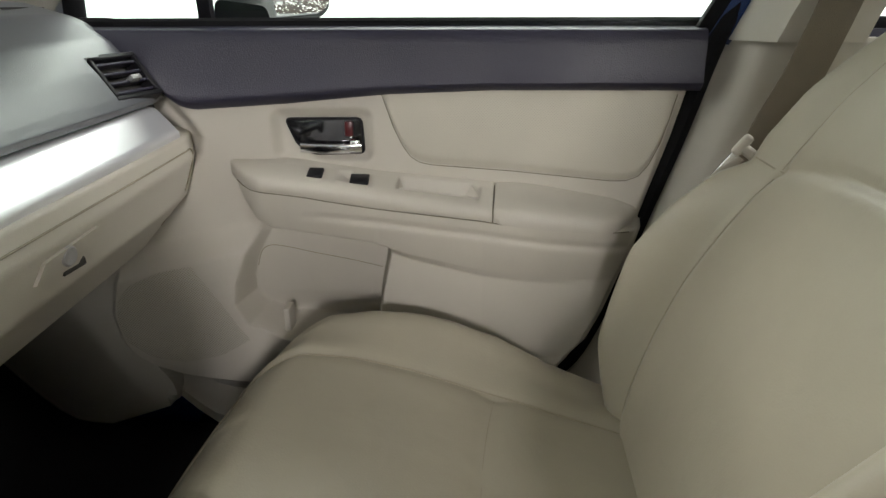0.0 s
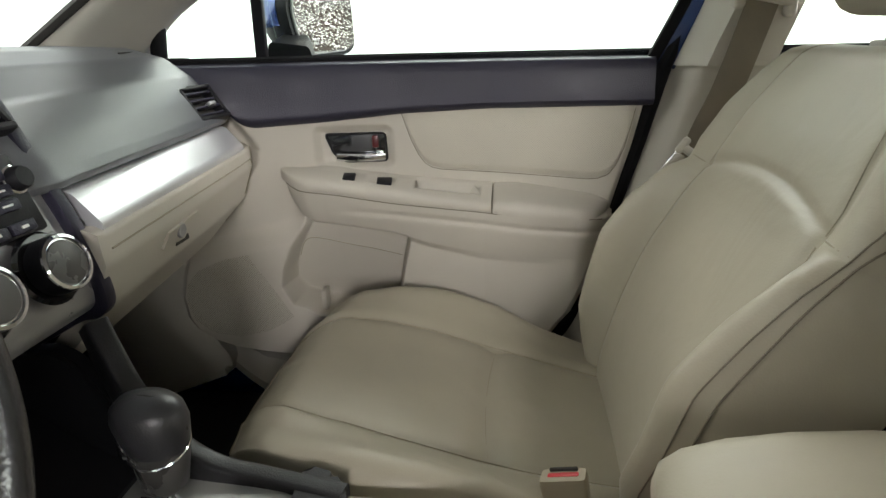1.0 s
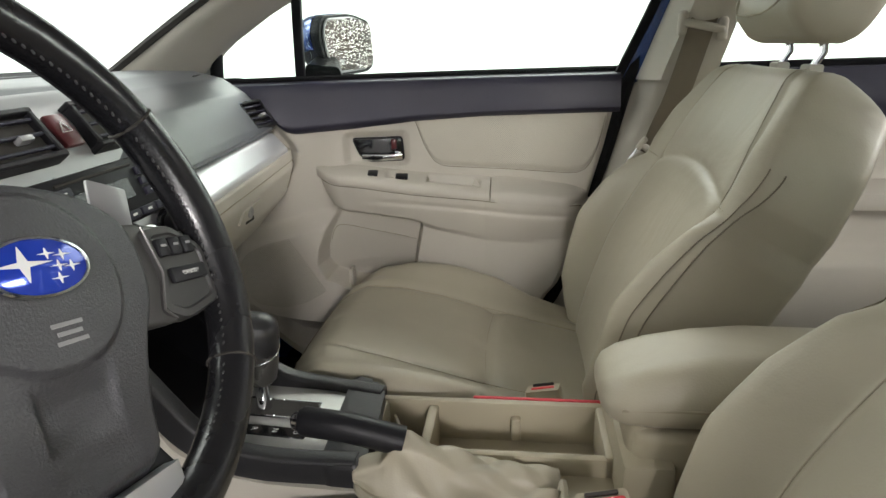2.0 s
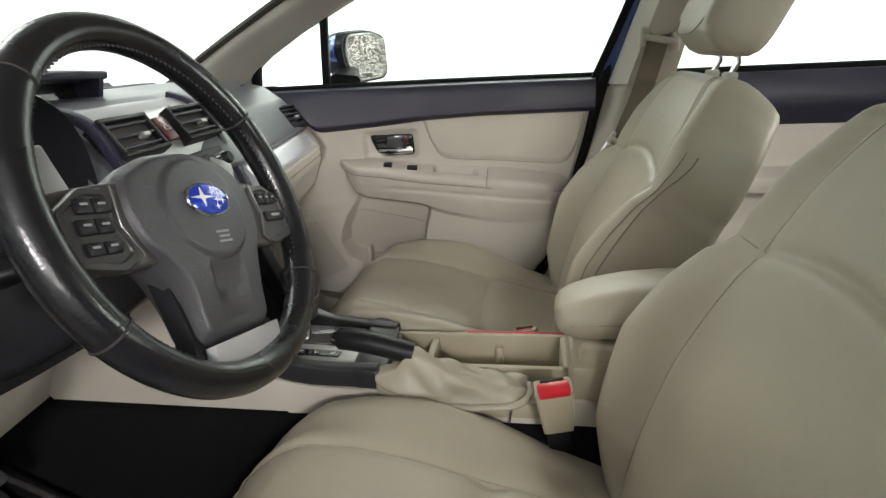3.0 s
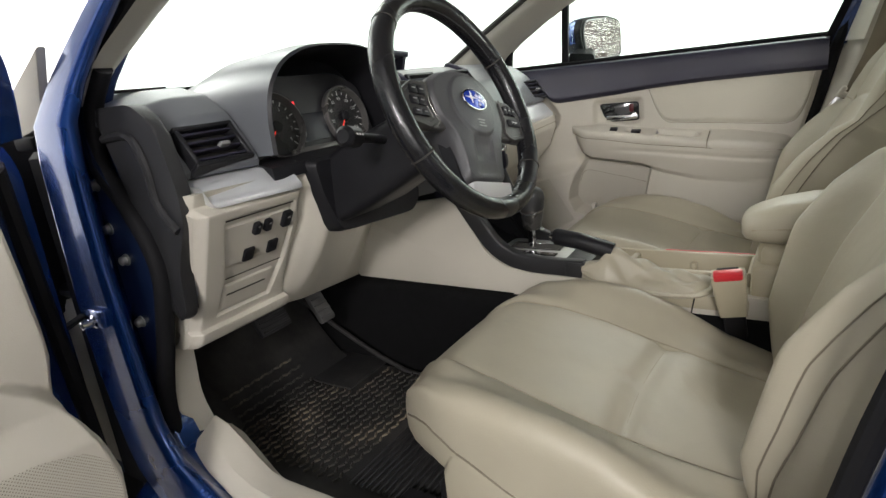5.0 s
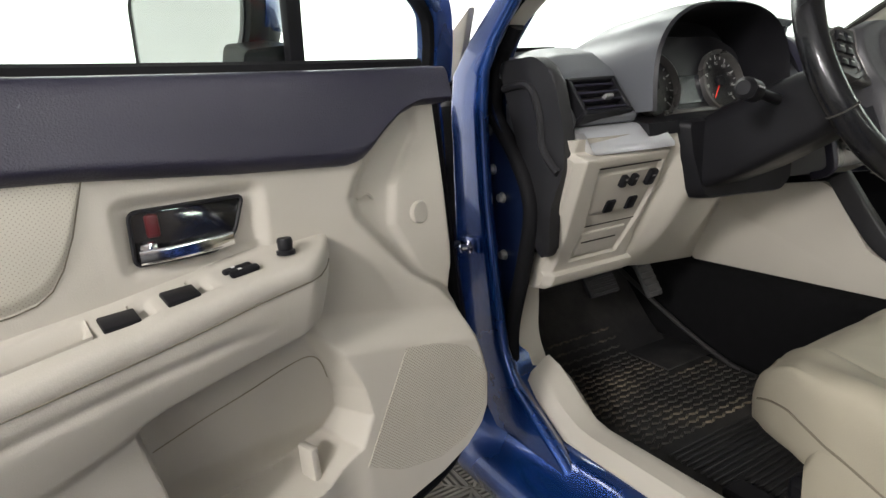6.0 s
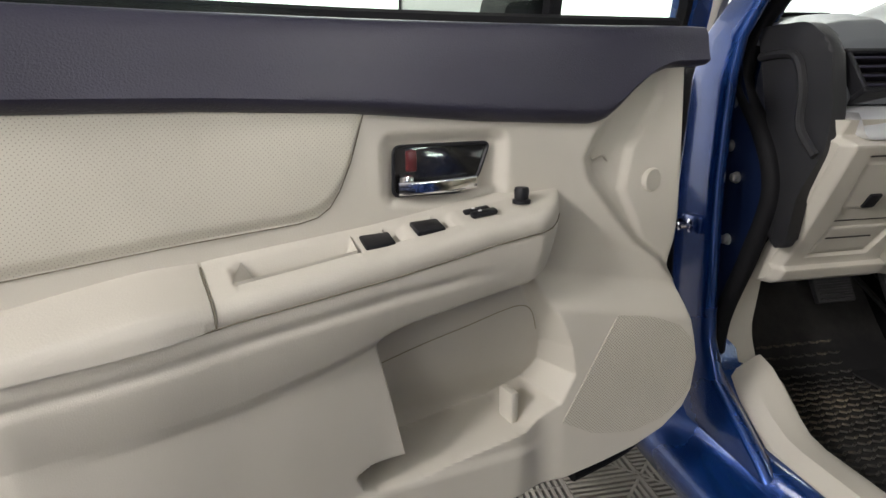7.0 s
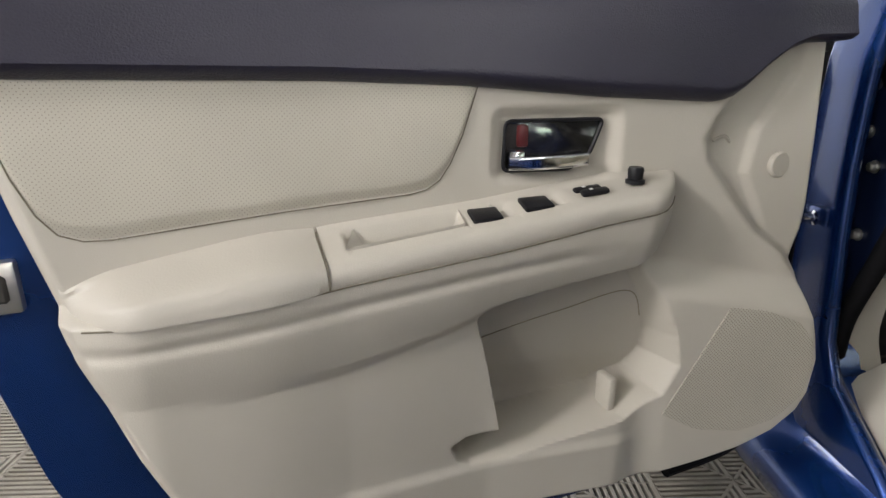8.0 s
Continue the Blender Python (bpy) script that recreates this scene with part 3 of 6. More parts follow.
# windshield
part("windshield", sheet(lambda u, v: (-0.94 + 0.75 * u - 0.10 * (1 - (2 * v - 1) ** 2), (0.660 - 0.11 * u) * (2 * v - 1), 1.035 + 0.365 * u), 10, 16, (0.004, 0, 0.004)), SHIELD, body).visible_shadow = False
part("cowl", sheet(lambda u, v: (-1.16 + 0.16 * u - 0.08 * (1 - (2 * v - 1) ** 2), 0.70 * (2 * v - 1), 1.02 + 0.045 * u), 4, 16, (0, 0, -0.03)), BLACK, body, "black cowl strip under the windshield")
part("hood", sheet(lambda u, v: (-2.15 + 0.98 * u, 0.76 * (2 * v - 1), 0.86 + 0.14 * math.sin(math.pi / 2 * u) - 0.05 * (2 * v - 1) ** 4), 10, 14, (0, 0, -0.03)), BLUE, body)
part("pillar_garnish", prism([(-0.840, 1.050), (-0.803, 1.011), (-0.705, 1.029), (-0.655, 1.136)], -0.752, -0.738, "y", 0.003), IVORY, body, "pale triangular pillar garnish")
part("garnish_seal", rbox((0.06, 0.03, 0.022), (-0.765, -0.745, 1.005), 0.006), RUBBER, body)


# ---- doors ----
def y0(x):
    """The inner face of a closed right-hand door."""
    return lerp(x, [(-0.72, 0.608), (-0.60, 0.628), (-0.50, 0.650), (-0.40, 0.673), (-0.30, 0.692), (-0.16, 0.711), (0.0, 0.720), (0.3, 0.716)])


POCKET = [(-0.146, 0.76), (-0.152, 0.689), (-0.165, 0.634), (-0.182, 0.545), (-0.136, 0.545), (-0.121, 0.538), (-0.126, 0.526), (-0.140, 0.520), (-0.191, 0.520), (-0.258, 0.530), (-0.335, 0.542), (-0.385, 0.566), (-0.402, 0.602), (-0.396, 0.640), (-0.379, 0.682), (-0.355, 0.725), (-0.345, 0.76)]


def inside(px, pz, poly):
    """The signed distance to a polygon's edge, positive inside."""
    best, odd = 9.0, False
    n = len(poly)
    for i in range(n):
        (ax, az), (bx, bz) = poly[i], poly[(i + 1) % n]
        dx, dz = bx - ax, bz - az
        t = min(1, max(0, ((px - ax) * dx + (pz - az) * dz) / (dx * dx + dz * dz)))
        best = min(best, math.hypot(px - ax - t * dx, pz - az - t * dz))
        if (az > pz) != (bz > pz) and px < ax + (pz - az) * dx / dz:
            odd = not odd
    return best if odd else -best


def trim_front(z):
    return lerp(z, [(0.435, -0.30), (0.445, -0.40), (0.460, -0.47), (0.474, -0.520), (0.494, -0.563), (0.520, -0.592), (0.545, -0.604), (0.592, -0.608), (0.627, -0.600), (0.66, -0.590), (0.69, -0.592), (0.755, -0.603), (0.866, -0.598), (0.985, -0.590)])


def trim_rear(z):
    return lerp(z, [(0.435, 0.092), (0.482, 0.122), (0.546, 0.172), (0.60, 0.196), (0.707, 0.233), (0.835, 0.263), (0.951, 0.286), (0.985, 0.293)])


def recess(z):
    """The edge of the hinge-side hollow of the trim."""
    return lerp(z, [(0.62, -0.62), (0.677, -0.590), (0.702, -0.579), (0.732, -0.554), (0.762, -0.513), (0.812, -0.471), (0.850, -0.441), (0.876, -0.434), (0.900, -0.445), (0.927, -0.465), (0.985, -0.52)])


# lower edge of the bulge that carries the armrest
BULGE = [(-0.385, 0.824), (-0.378, 0.812), (-0.368, 0.785), (-0.348, 0.757), (-0.322, 0.742), (-0.25, 0.730), (-0.175, 0.716), (-0.109, 0.695), (0.0, 0.671), (0.11, 0.664), (0.26, 0.660)]


def arm_size(x):
    """The armrest's top height, reach and edge depth."""
    zt = lerp(x, [(-0.40, 0.845), (-0.365, 0.842), (-0.267, 0.833), (-0.161, 0.817), (0.0, 0.803), (0.10, 0.791), (0.20, 0.776), (0.25, 0.766)])
    reach = 0.064 * math.sqrt(smooth(x, -0.396, -0.325)) * (1 - 0.15 * smooth(x, 0.05, 0.18) - 0.52 * smooth(x, 0.17, 0.256)) + 0.004
    return zt, reach, lerp(x, [(-0.39, 0.022), (-0.35, 0.032), (-0.233, 0.038), (-0.095, 0.041), (0.02, 0.043), (0.106, 0.040), (0.25, 0.027)])


def relief(x, z):
    """How far the trim stands into the car."""
    zt, reach, h = arm_size(x)
    zj, ze = zt - h, lerp(x, BULGE)
    foot = 0.80 * reach
    step = lerp(x, [(-0.15, 0.013), (-0.05, 0.007), (0.10, 0.003), (0.18, 0.0)])
    # lower panel, running into the speaker housing in front of the pocket
    zs = lerp(x, [(-0.60, 0.690), (-0.45, 0.722), (-0.34, 0.745)])
    spk = 0.004 + 0.030 * (1 - smooth(z, zs - 0.045, zs + 0.006))
    panel = foot - step + 0.005 * (1 - smooth(z, 0.505, 0.520))
    low = panel + (spk - panel) * smooth(x, -0.30, -0.40)
    pk = smooth(inside(x, z, POCKET), -0.007, 0.008)
    low += (-0.034 + 0.034 * smooth(z, 0.55, 0.71) - low) * pk
    low -= 0.013 * pk * (1 - smooth(z, 0.55, 0.60))
    p = low
    if x > -0.385:
        k = min(1.0, max(0.0, (zj - z) / max(0.004, zj - ze)))
        roll = reach + (foot - reach) * k ** 1.3 + 0.0022 * math.sin(math.pi * k)
        p += (roll - p) * smooth(z, ze - 0.013, ze + 0.003) * smooth(x, -0.385, -0.372)
    p = 0.004 + (p - 0.004) * (1 - smooth(z, zj + 0.001, zj + 0.014))
    # hollow towards the hinge, with a second soft ridge in it
    p -= 0.022 * smooth(recess(z) - x, -0.010, 0.022) * smooth(z, 0.63, 0.70)
    ridge = lerp(z, [(0.75, -0.535), (0.831, -0.493), (0.884, -0.500), (0.948, -0.541)])
    p += 0.006 * smooth(ridge - x, 0.0, 0.014) * smooth(z, 0.72, 0.80)
    # soft fold between the armrest and the bulge's lower edge
    zf = lerp(x, [(-0.245, 0.764), (-0.101, 0.748), (0.108, 0.725), (0.211, 0.718)])
    p -= 0.0030 * math.exp(-((z - zf) / 0.0065) ** 2) * smooth(x, -0.30, -0.22) * (1 - smooth(x, 0.21, 0.25))
    # hollow round the handle
    h = math.hypot(max(0, abs(x + 0.252) - 0.060), max(0, abs(z - 0.876) - 0.024))
    p -= 0.010 * (1 - smooth(h, 0.002, 0.020))
    return p


def build_door(side, m):
    driver = side == "driver"
    door = thing("car_door", "open front car door with ivory trim and charcoal belt" if driver else "closed front car door with ivory trim and charcoal belt", "car door", m, "front doors")

    def trim(u, v):
        z = 0.435 + 0.55 * v
        a, b = trim_front(z), trim_rear(z)
        x = a + (b - a) * u
        edge = min(u * (b - a), (1 - u) * (b - a), z - 0.435)
        return (x, y0(x) - relief(x, z) + 0.014 * (1 - smooth(edge, 0, 0.014)), z)
    part("door_trim", sheet(trim, 420, 270, (0, 0.016, 0)), IVORY, door, "ivory moulded door trim")

    # charcoal belt roll
    def zlow(x):
        return lerp(x, [(-0.587, 0.984), (-0.535, 0.982), (-0.505, 0.970), (-0.480, 0.950), (-0.460, 0.930), (-0.447, 0.920), (-0.43, 0.917), (-0.3, 0.924), (-0.16, 0.936), (0.0, 0.943), (0.3, 0.947)])

    def belt(u, v):
        x = -0.588 + 0.885 * u
        z = zlow(x) + (1.030 - zlow(x)) * smooth(v, 0, 0.86) if v < 0.86 else 1.030 + 0.003 * (v - 0.86) / 0.14
        bulge = lerp(v, [(0, -0.004), (0.06, 0.010), (0.2, 0.024), (0.34, 0.019), (0.6, 0.013), (0.78, 0.006), (0.86, -0.004), (1.0, -0.036)])
        bulge *= 1 - 0.35 * smooth(-0.46 - x, 0, 0.1)
        return (x, y0(x) - bulge, z)
    part("belt_trim", sheet(belt, 90, 28, (0, 0.022, -0.002)), CHARCOAL, door, "charcoal soft upper trim")
    part("window_weatherstrip", sweep([(-0.585 + 0.895 * k / 30, y0(-0.585 + 0.895 * k / 30) + 0.038, 1.034) for k in range(31)], [(-0.008, -0.012), (0.008, -0.012), (0.008, 0.006), (0.003, 0.010), (-0.008, 0.008)]), RUBBER, door)

    # leather insert
    zb = [(-0.160, 0.939), (-0.152, 0.915), (-0.143, 0.888), (-0.130, 0.860), (-0.118, 0.843), (-0.104, 0.834), (-0.085, 0.830), (0.04, 0.8225), (0.19, 0.8115), (0.212, 0.8125), (0.230, 0.820), (0.243, 0.838), (0.255, 0.870), (0.263, 0.905), (0.270, 0.942)]

    def insert(u, v):
        x = -0.160 + 0.430 * u
        lo, hi = lerp(x, zb), zlow(x) + 0.006
        z = lo + (hi - lo) * v
        rim = min((z - lo) * 0.9, (x + 0.160) * 0.8 + 0.001, (0.270 - x) * 0.8 + 0.001)
        return (x, y0(x) - 0.0034 - 0.0045 * smooth(rim, 0, 0.012), z)
    part("leather_insert", sheet(insert, 86, 26, (0, 0.012, 0)), PERF, door, "perforated ivory leather panel")
    part("insert_joint", tube([(x, y0(x) - relief(x, z) - 0.0004, z) for x, z in zb], 0.0007, 6, (0, 1, 0)), SEAM_DARK, door)

    # armrest: padded rear part and hard switch panel
    wells = (-0.216, -0.160) if driver else (-0.196,)

    def arm_ring(x):
        zt, reach, h = arm_size(x)
        y = y0(x)
        dip = 0.026 * smooth(x, -0.137, -0.120) * (1 - smooth(x, -0.030, -0.006)) + sum(0.012 * smooth(x, q - 0.036, q - 0.014) * (1 - smooth(x, q - 0.012, q - 0.009)) for q in wells)
        fl = smooth(x, -0.385, -0.32)
        tip = lerp(x, [(-0.40, 0.008), (-0.30, 0.014), (-0.17, 0.016), (0.0, 0.024), (0.20, 0.020)])
        return [(y + 0.02, zt + 0.004 * fl), (y - 0.001 + 0.004 * (1 - fl), zt + 0.004 * fl), (y - 0.010 * fl, zt - 0.001), (y - 0.20 * reach, zt - 0.2 * tip), (y - 0.25 * reach, zt - 0.25 * tip - dip), (y - 0.62 * reach, zt - 0.62 * tip - dip), (y - 0.67 * reach, zt - 0.67 * tip), (y - 0.86 * reach, zt - 0.86 * tip), (y - 0.96 * reach, zt - tip - 0.002), (y - reach, zt - tip - 0.009),
                (y - reach, zt - h), (y - 0.97 * reach, zt - h - 0.002), (y - 0.80 * reach, zt - h - 0.003), (y - 0.50 * reach, zt - h - 0.004), (y - 0.2 * reach, zt - h - 0.005), (y + 0.02, zt - h - 0.006)]

    def arm_piece(a, b, n, puff=0.0):
        rings = []
        for k in range(n + 1):
            x = a + (b - a) * k / n
            q = puff * math.sin(math.pi * min(1, 4 * k / n) / 2) * math.sin(math.pi * min(1, 4 * (n - k) / n) / 2)
            r = arm_ring(x)
            e = (k / n) ** 2 if puff else 0
            g = max(0.0, k / n - 0.82) / 0.18 if puff else 0.0
            sink = 1 - math.sqrt(max(0.0, 1 - g * g))
            flush = y0(x) - 0.003
            rings.append([(x + e * (trim_rear(z) - 0.255), y + sink * min(0.0, y - q - flush) * -1 - (q if 3 <= i <= 10 else 0), z + (q if 1 <= i <= 8 else 0)) for i, (y, z) in enumerate(r)])
        return loft(rings)
    arm = part("armrest", arm_piece(-0.394, 0.0125, 190), IVORY, door, "ivory armrest and switch panel", 50)
    part("armrest_pad", arm_piece(0.0155, 0.246, 60, 0.006), IVORY_SOFT, door, "padded ivory armrest", 60)
    seam = arm_ring(0.014)
    part("armrest_joint", tube([(0.014, y - 0.0005, z + 0.0005) for y, z in seam[2:11]], 0.0010, 6, (1, 0, 0)), SEAM_DARK, door)

    def low_line(x):
        r = arm_ring(x)
        return (x, r[10][0] - 0.0006, r[10][1])
    part("armrest_lower_joint", tube([low_line(-0.375 + 0.595 * k / 40) for k in range(41)], 0.0009, 6), SEAM_DARK, door)

    def top(x, f):
        r = arm_ring(x)
        return Vector((x, y0(x) - f * 0.064, r[3][1] + (r[7][1] - r[3][1]) * min(1, max(0, (f - 0.18) / 0.68)) + 0.0008))
    # pull cup
    for f1, f2, name, mt in ((0.16, 0.66, "pull_cup", IVORY),):
        outline = [(-0.135, f1), (-0.024, f1), (-0.008, f2), (-0.130, f2)]
        ring = [top(x, f) for x, f in outline]
        deep = [p + Vector((0.008 if i in (0, 3) else -0.020, 0.0, -0.030)) for i, p in enumerate(ring)]
        bm = bmesh.new()
        t = [bm.verts.new(p + Vector((0, 0, 0.0012))) for p in ring]
        d = [bm.verts.new(p) for p in deep]
        for i in range(4):
            bm.faces.new((t[i], t[(i + 1) % 4], d[(i + 1) % 4], d[i]))
        bm.faces.new(d)
        part(name, bm, mt, arm)
    # switches
    sw = [(-0.275, 0.032, True), (-0.216, 0.036, False), (-0.160, 0.036, False)] if driver else [(-0.262, 0.026, False), (-0.196, 0.032, False)]
    for cx, w, pair in sw:
        c = top(cx, 0.52)
        slope = pose(0, 0, 0, 14, 6, 8)
        if pair:
            for k in (-0.007, 0.007):
                s = part("switch", rbox((w, 0.011, 0.006), c + Vector((0, k, 0.0012)), 0.003, 2, slope), BLACK, arm)
                for q in (-0.007, 0.005):
                    part("mark", rbox((0.004, 0.003, 0.0006), c + Vector((q, k, 0.0047)), 0.0002, 1, slope), PRINT, s)
        else:
            s = part("switch", rbox((w * 0.9, 0.028, 0.006), c + Vector((0.004, 0, -0.0005)), 0.002, 2, pose(0, 0, 0, 12, 2, 8)), BLACK, arm, "black window switch")
    if driver:
        c = top(-0.328, 0.48)
        k = part("mirror_knob", lathe([(0.0105, 0), (0.0105, 0.004), (0.008, 0.005), (0.0088, 0.015), (0.0075, 0.018), (0.0, 0.0185)], 18, Matrix.Translation(c)), BLACK, arm, "black mirror knob")

    # inner handle
    yh = y0(-0.25)
    tilt = pose(-0.250, yh, 0.874, 0, 0, 7.5)
    shape = rounded([(-0.058, 0.027), (0.058, 0.027), (0.060, -0.026), (-0.020, -0.027), (-0.043, -0.012)], 0.008, 4)
    bz = prism(shape, 0.002, 0.012, "y", 0.002)
    bz.transform(tilt)
    handle = part("handle_bezel", bz, GLOSS, door, "gloss black handle recess")
    rim = tube([tilt @ Vector((p, 0.001, q)) for p, q in shape + shape[:1]], 0.0022, 6, (0, 1, 0))
    part("bezel_rim", rim, BLACK, handle)
    lever = sweep([tilt @ Vector(p) for p in spline([(-0.036, -0.006, -0.014), (-0.01, -0.011, -0.015), (0.03, -0.012, -0.0155), (0.057, -0.009, -0.015)], 5)], rounded([(-0.004, -0.009), (0.004, -0.009), (0.005, 0.006), (-0.005, 0.006)], 0.003, 3))
    part("handle_lever", lever, CHROME, handle, "chrome door lever")
    lk = rbox((0.013, 0.008, 0.024), (0, 0, 0), 0.003, 2)
    lk.transform(tilt @ pose(0.038, 0.002, 0.011))
    part("lock_tab", lk, HAZARD, handle, "dark lock tab with red mark")
    stem = rbox((0.016, 0.014, 0.018), (0, 0, 0), 0.004, 2)
    stem.transform(tilt @ pose(0.047, -0.006, -0.012))
    part("lever_stem", stem, CHROME, handle)

    # speaker grille, pocket tab, screw cover
    gp = [(-0.465, 0.676), (-0.514, 0.668), (-0.562, 0.648), (-0.586, 0.620), (-0.592, 0.580), (-0.583, 0.540), (-0.549, 0.510), (-0.500, 0.498), (-0.440, 0.507), (-0.392, 0.534)]

    def grille(u, v):
        a = Vector(gp[0]).lerp(Vector(gp[-1]), v)
        k = v * (len(gp) - 1)
        i = min(int(k), len(gp) - 2)
        b = Vector(gp[i]).lerp(Vector(gp[i + 1]), k - i)
        p = a.lerp(b, u)
        return (p[0], y0(p[0]) - relief(p[0], p[1]) - 0.0009, p[1])
    part("speaker_grille", sheet(grille, 20, 40, (0, 0.012, 0)), GRILLE, door, "fine dotted speaker grille")
    part("pocket_tab", rbox((0.012, 0.030, 0.046), (-0.334, y0(-0.334) - 0.004, 0.560), 0.004, 2), IVORY, door)
    part("pocket_joint", tube(spline([(x, y0(x) - relief(x, z) - 0.0003, z) for x, z in [(-0.173, 0.646), (-0.226, 0.663), (-0.281, 0.677), (-0.325, 0.690), (-0.352, 0.694), (-0.368, 0.684), (-0.380, 0.655)]], 5), 0.0008, 6, (0, 1, 0)), SEAM, door)
    cx = -0.543
    part("screw_cover", lathe([(0.0, 0.003), (0.014, 0.003), (0.016, 0.001), (0.016, -0.006), (0, -0.006)], 24, pose(cx, y0(cx) - relief(cx, 0.84), 0.841, 90)), IVORY, door)
    cx = -0.468
    part("clip_slot", sweep(spline([(cx - 0.012, y0(cx) - relief(cx, 0.87) - 0.001, 0.868), (cx, y0(cx) - relief(cx, 0.87) - 0.004, 0.877), (cx + 0.014, y0(cx) - relief(cx, 0.87) - 0.001, 0.872)], 5), circle(0.002, 6)), IVORY, door)

    # painted shell and its flanges
    shell = rounded([(-0.725, 0.33), (-0.735, 0.98), (-0.71, 1.03), (0.36, 1.03), (0.385, 0.99), (0.335, 0.76), (0.29, 0.54), (0.20, 0.33)], 0.03)
    part("door_shell", prism(shell, 0.762, 0.842, "y", 0.016, 3), BLUE, door, "blue painted door shell")
    lip = rounded([(-0.66, 0.40), (-0.665, 1.00), (0.340, 1.00), (0.300, 0.76), (0.250, 0.54), (0.19, 0.40)], 0.02)
    part("inner_panel", prism(lip, 0.759, 0.770, "y", 0.004), BLUE, door, "blue painted inner door panel")
    part("front_seal", tube(spline([(-0.672, 0.728, 0.99), (-0.680, 0.728, 0.8), (-0.69, 0.728, 0.6), (-0.69, 0.728, 0.45), (-0.64, 0.728, 0.37), (-0.5, 0.728, 0.355)], 6), 0.011, 8, (0, 1, 0)), RUBBER, door, "black rubber door seal")
    latch = part("latch", rbox((0.050, 0.014, 0.050), (0.300, 0.752, 0.768), 0.004), STEEL, door, "steel door latch")
    part("latch_slot", rbox((0.034, 0.006, 0.026), (0.300, 0.7435, 0.768), 0.003, 1), GAP, latch)

    # window frame, quarter bar, glass
    def yy(z):
        return arch(z) + 0.012
    fr = spline([(x, yy(z), z) for x, z in [(-0.705, 1.02), (-0.695, 1.085), (-0.668, 1.135), (-0.58, 1.185), (-0.40, 1.275), (-0.18, 1.36), (0.05, 1.40), (0.26, 1.40), (0.385, 1.37), (0.415, 1.30), (0.378, 1.17), (0.316, 1.02)]], 6)
    part("window_frame", sweep(fr, rounded([(-0.026, -0.020), (0.020, -0.020), (0.028, 0.0), (0.020, 0.020), (-0.026, 0.020)], 0.006, 3), (0, 1, 0)), BLUE, door, "blue painted window frame")
    inn = spline([(x, yy(z) - 0.012, z) for x, z in [(-0.678, 1.03), (-0.668, 1.08), (-0.645, 1.118), (-0.565, 1.165), (-0.39, 1.25), (-0.17, 1.335), (0.05, 1.375), (0.25, 1.375), (0.365, 1.35), (0.390, 1.29), (0.352, 1.17), (0.293, 1.02)]], 6)
    part("window_channel", sweep(inn, rounded([(-0.010, -0.008), (0.010, -0.008), (0.010, 0.008), (-0.010, 0.008)], 0.003, 2), (0, 1, 0)), RUBBER, door, "black rubber window channel")
    part("quarter_bar", sweep([(-0.436, yy(1.02) - 0.004, 1.02), (-0.416, yy(1.14) - 0.004, 1.14), (-0.394, yy(1.255) - 0.004, 1.255)], rounded([(-0.011, -0.007), (0.011, -0.007), (0.011, 0.007), (-0.011, 0.007)], 0.003, 2), (0, 1, 0)), BLACK, door, "black quarter window bar")

    def pane(front, rear, topz):
        def fn(u, v):
            x = front + (rear - front) * u
            hi = topz(x)
            z = 1.00 + (hi - 1.00) * v
            return (x, yy(z) + 0.002, z)
        return fn

    def crown(x):
        return lerp(x, [(-0.70, 1.05), (-0.668, 1.12), (-0.58, 1.18), (-0.40, 1.268), (-0.18, 1.35), (0.05, 1.39), (0.26, 1.39), (0.33, 1.37), (0.37, 1.10)])
    q = part("quarter_pane", sheet(pane(-0.69, -0.40, crown), 8, 6, (0, 0.004, 0)), GLASS, door)
    w = part("window_pane", sheet(pane(-0.40, 0.34, crown), 14, 6, (0, 0.004, 0)), GLASS, door)
    q.visible_shadow = w.visible_shadow = False

    # outside mirror
    mx = -0.03 if driver else 0.0
    mm = pose(-0.372 + mx, 0.900, 1.108, 0, 0, -19 if driver else -22)
    rings = []
    for d, k in ((0.012, 0.97), (0.0, 1.0), (-0.03, 0.99), (-0.06, 0.90), (-0.085, 0.70), (-0.10, 0.38)):
        loop = rounded([(-0.108 * k, 0.030 * k), (-0.090 * k, 0.070 * k), (0.03 * k, 0.078 * k), (0.112 * k, 0.060 * k), (0.118 * k, -0.052 * k), (0.09 * k, -0.070 * k), (-0.055 * k, -0.076 * k), (-0.095 * k, -0.030 * k)], 0.024 * k, 4)
        rings.append([mm @ Vector((d, p, q)) for p, q in loop])
    mir = part("mirror_housing", loft(rings), BLACK, door, "black and blue outside mirror housing", 50)
    rings = []
    for d, k in ((-0.012, 1.02), (-0.032, 1.012), (-0.063, 0.92), (-0.09, 0.72), (-0.106, 0.36)):
        loop = rounded([(-0.108 * k, 0.030 * k), (-0.090 * k, 0.070 * k), (0.03 * k, 0.078 * k), (0.112 * k, 0.060 * k), (0.118 * k, -0.030 * k), (0.09 * k, -0.030 * k), (-0.055 * k, -0.030 * k), (-0.095 * k, -0.020 * k)], 0.02 * k, 4)
        rings.append([mm @ Vector((d, p, q)) for p, q in loop])
    part("mirror_cap", loft(rings), BLUE, mir, "blue mirror cap")
    face = rounded([(-0.092, 0.026), (-0.078, 0.060), (0.03, 0.066), (0.094, 0.052), (0.100, -0.042), (0.078, -0.058), (-0.046, -0.064), (-0.080, -0.026)], 0.018, 4)
    gl = prism(face, 0.0125, 0.0155, "x")
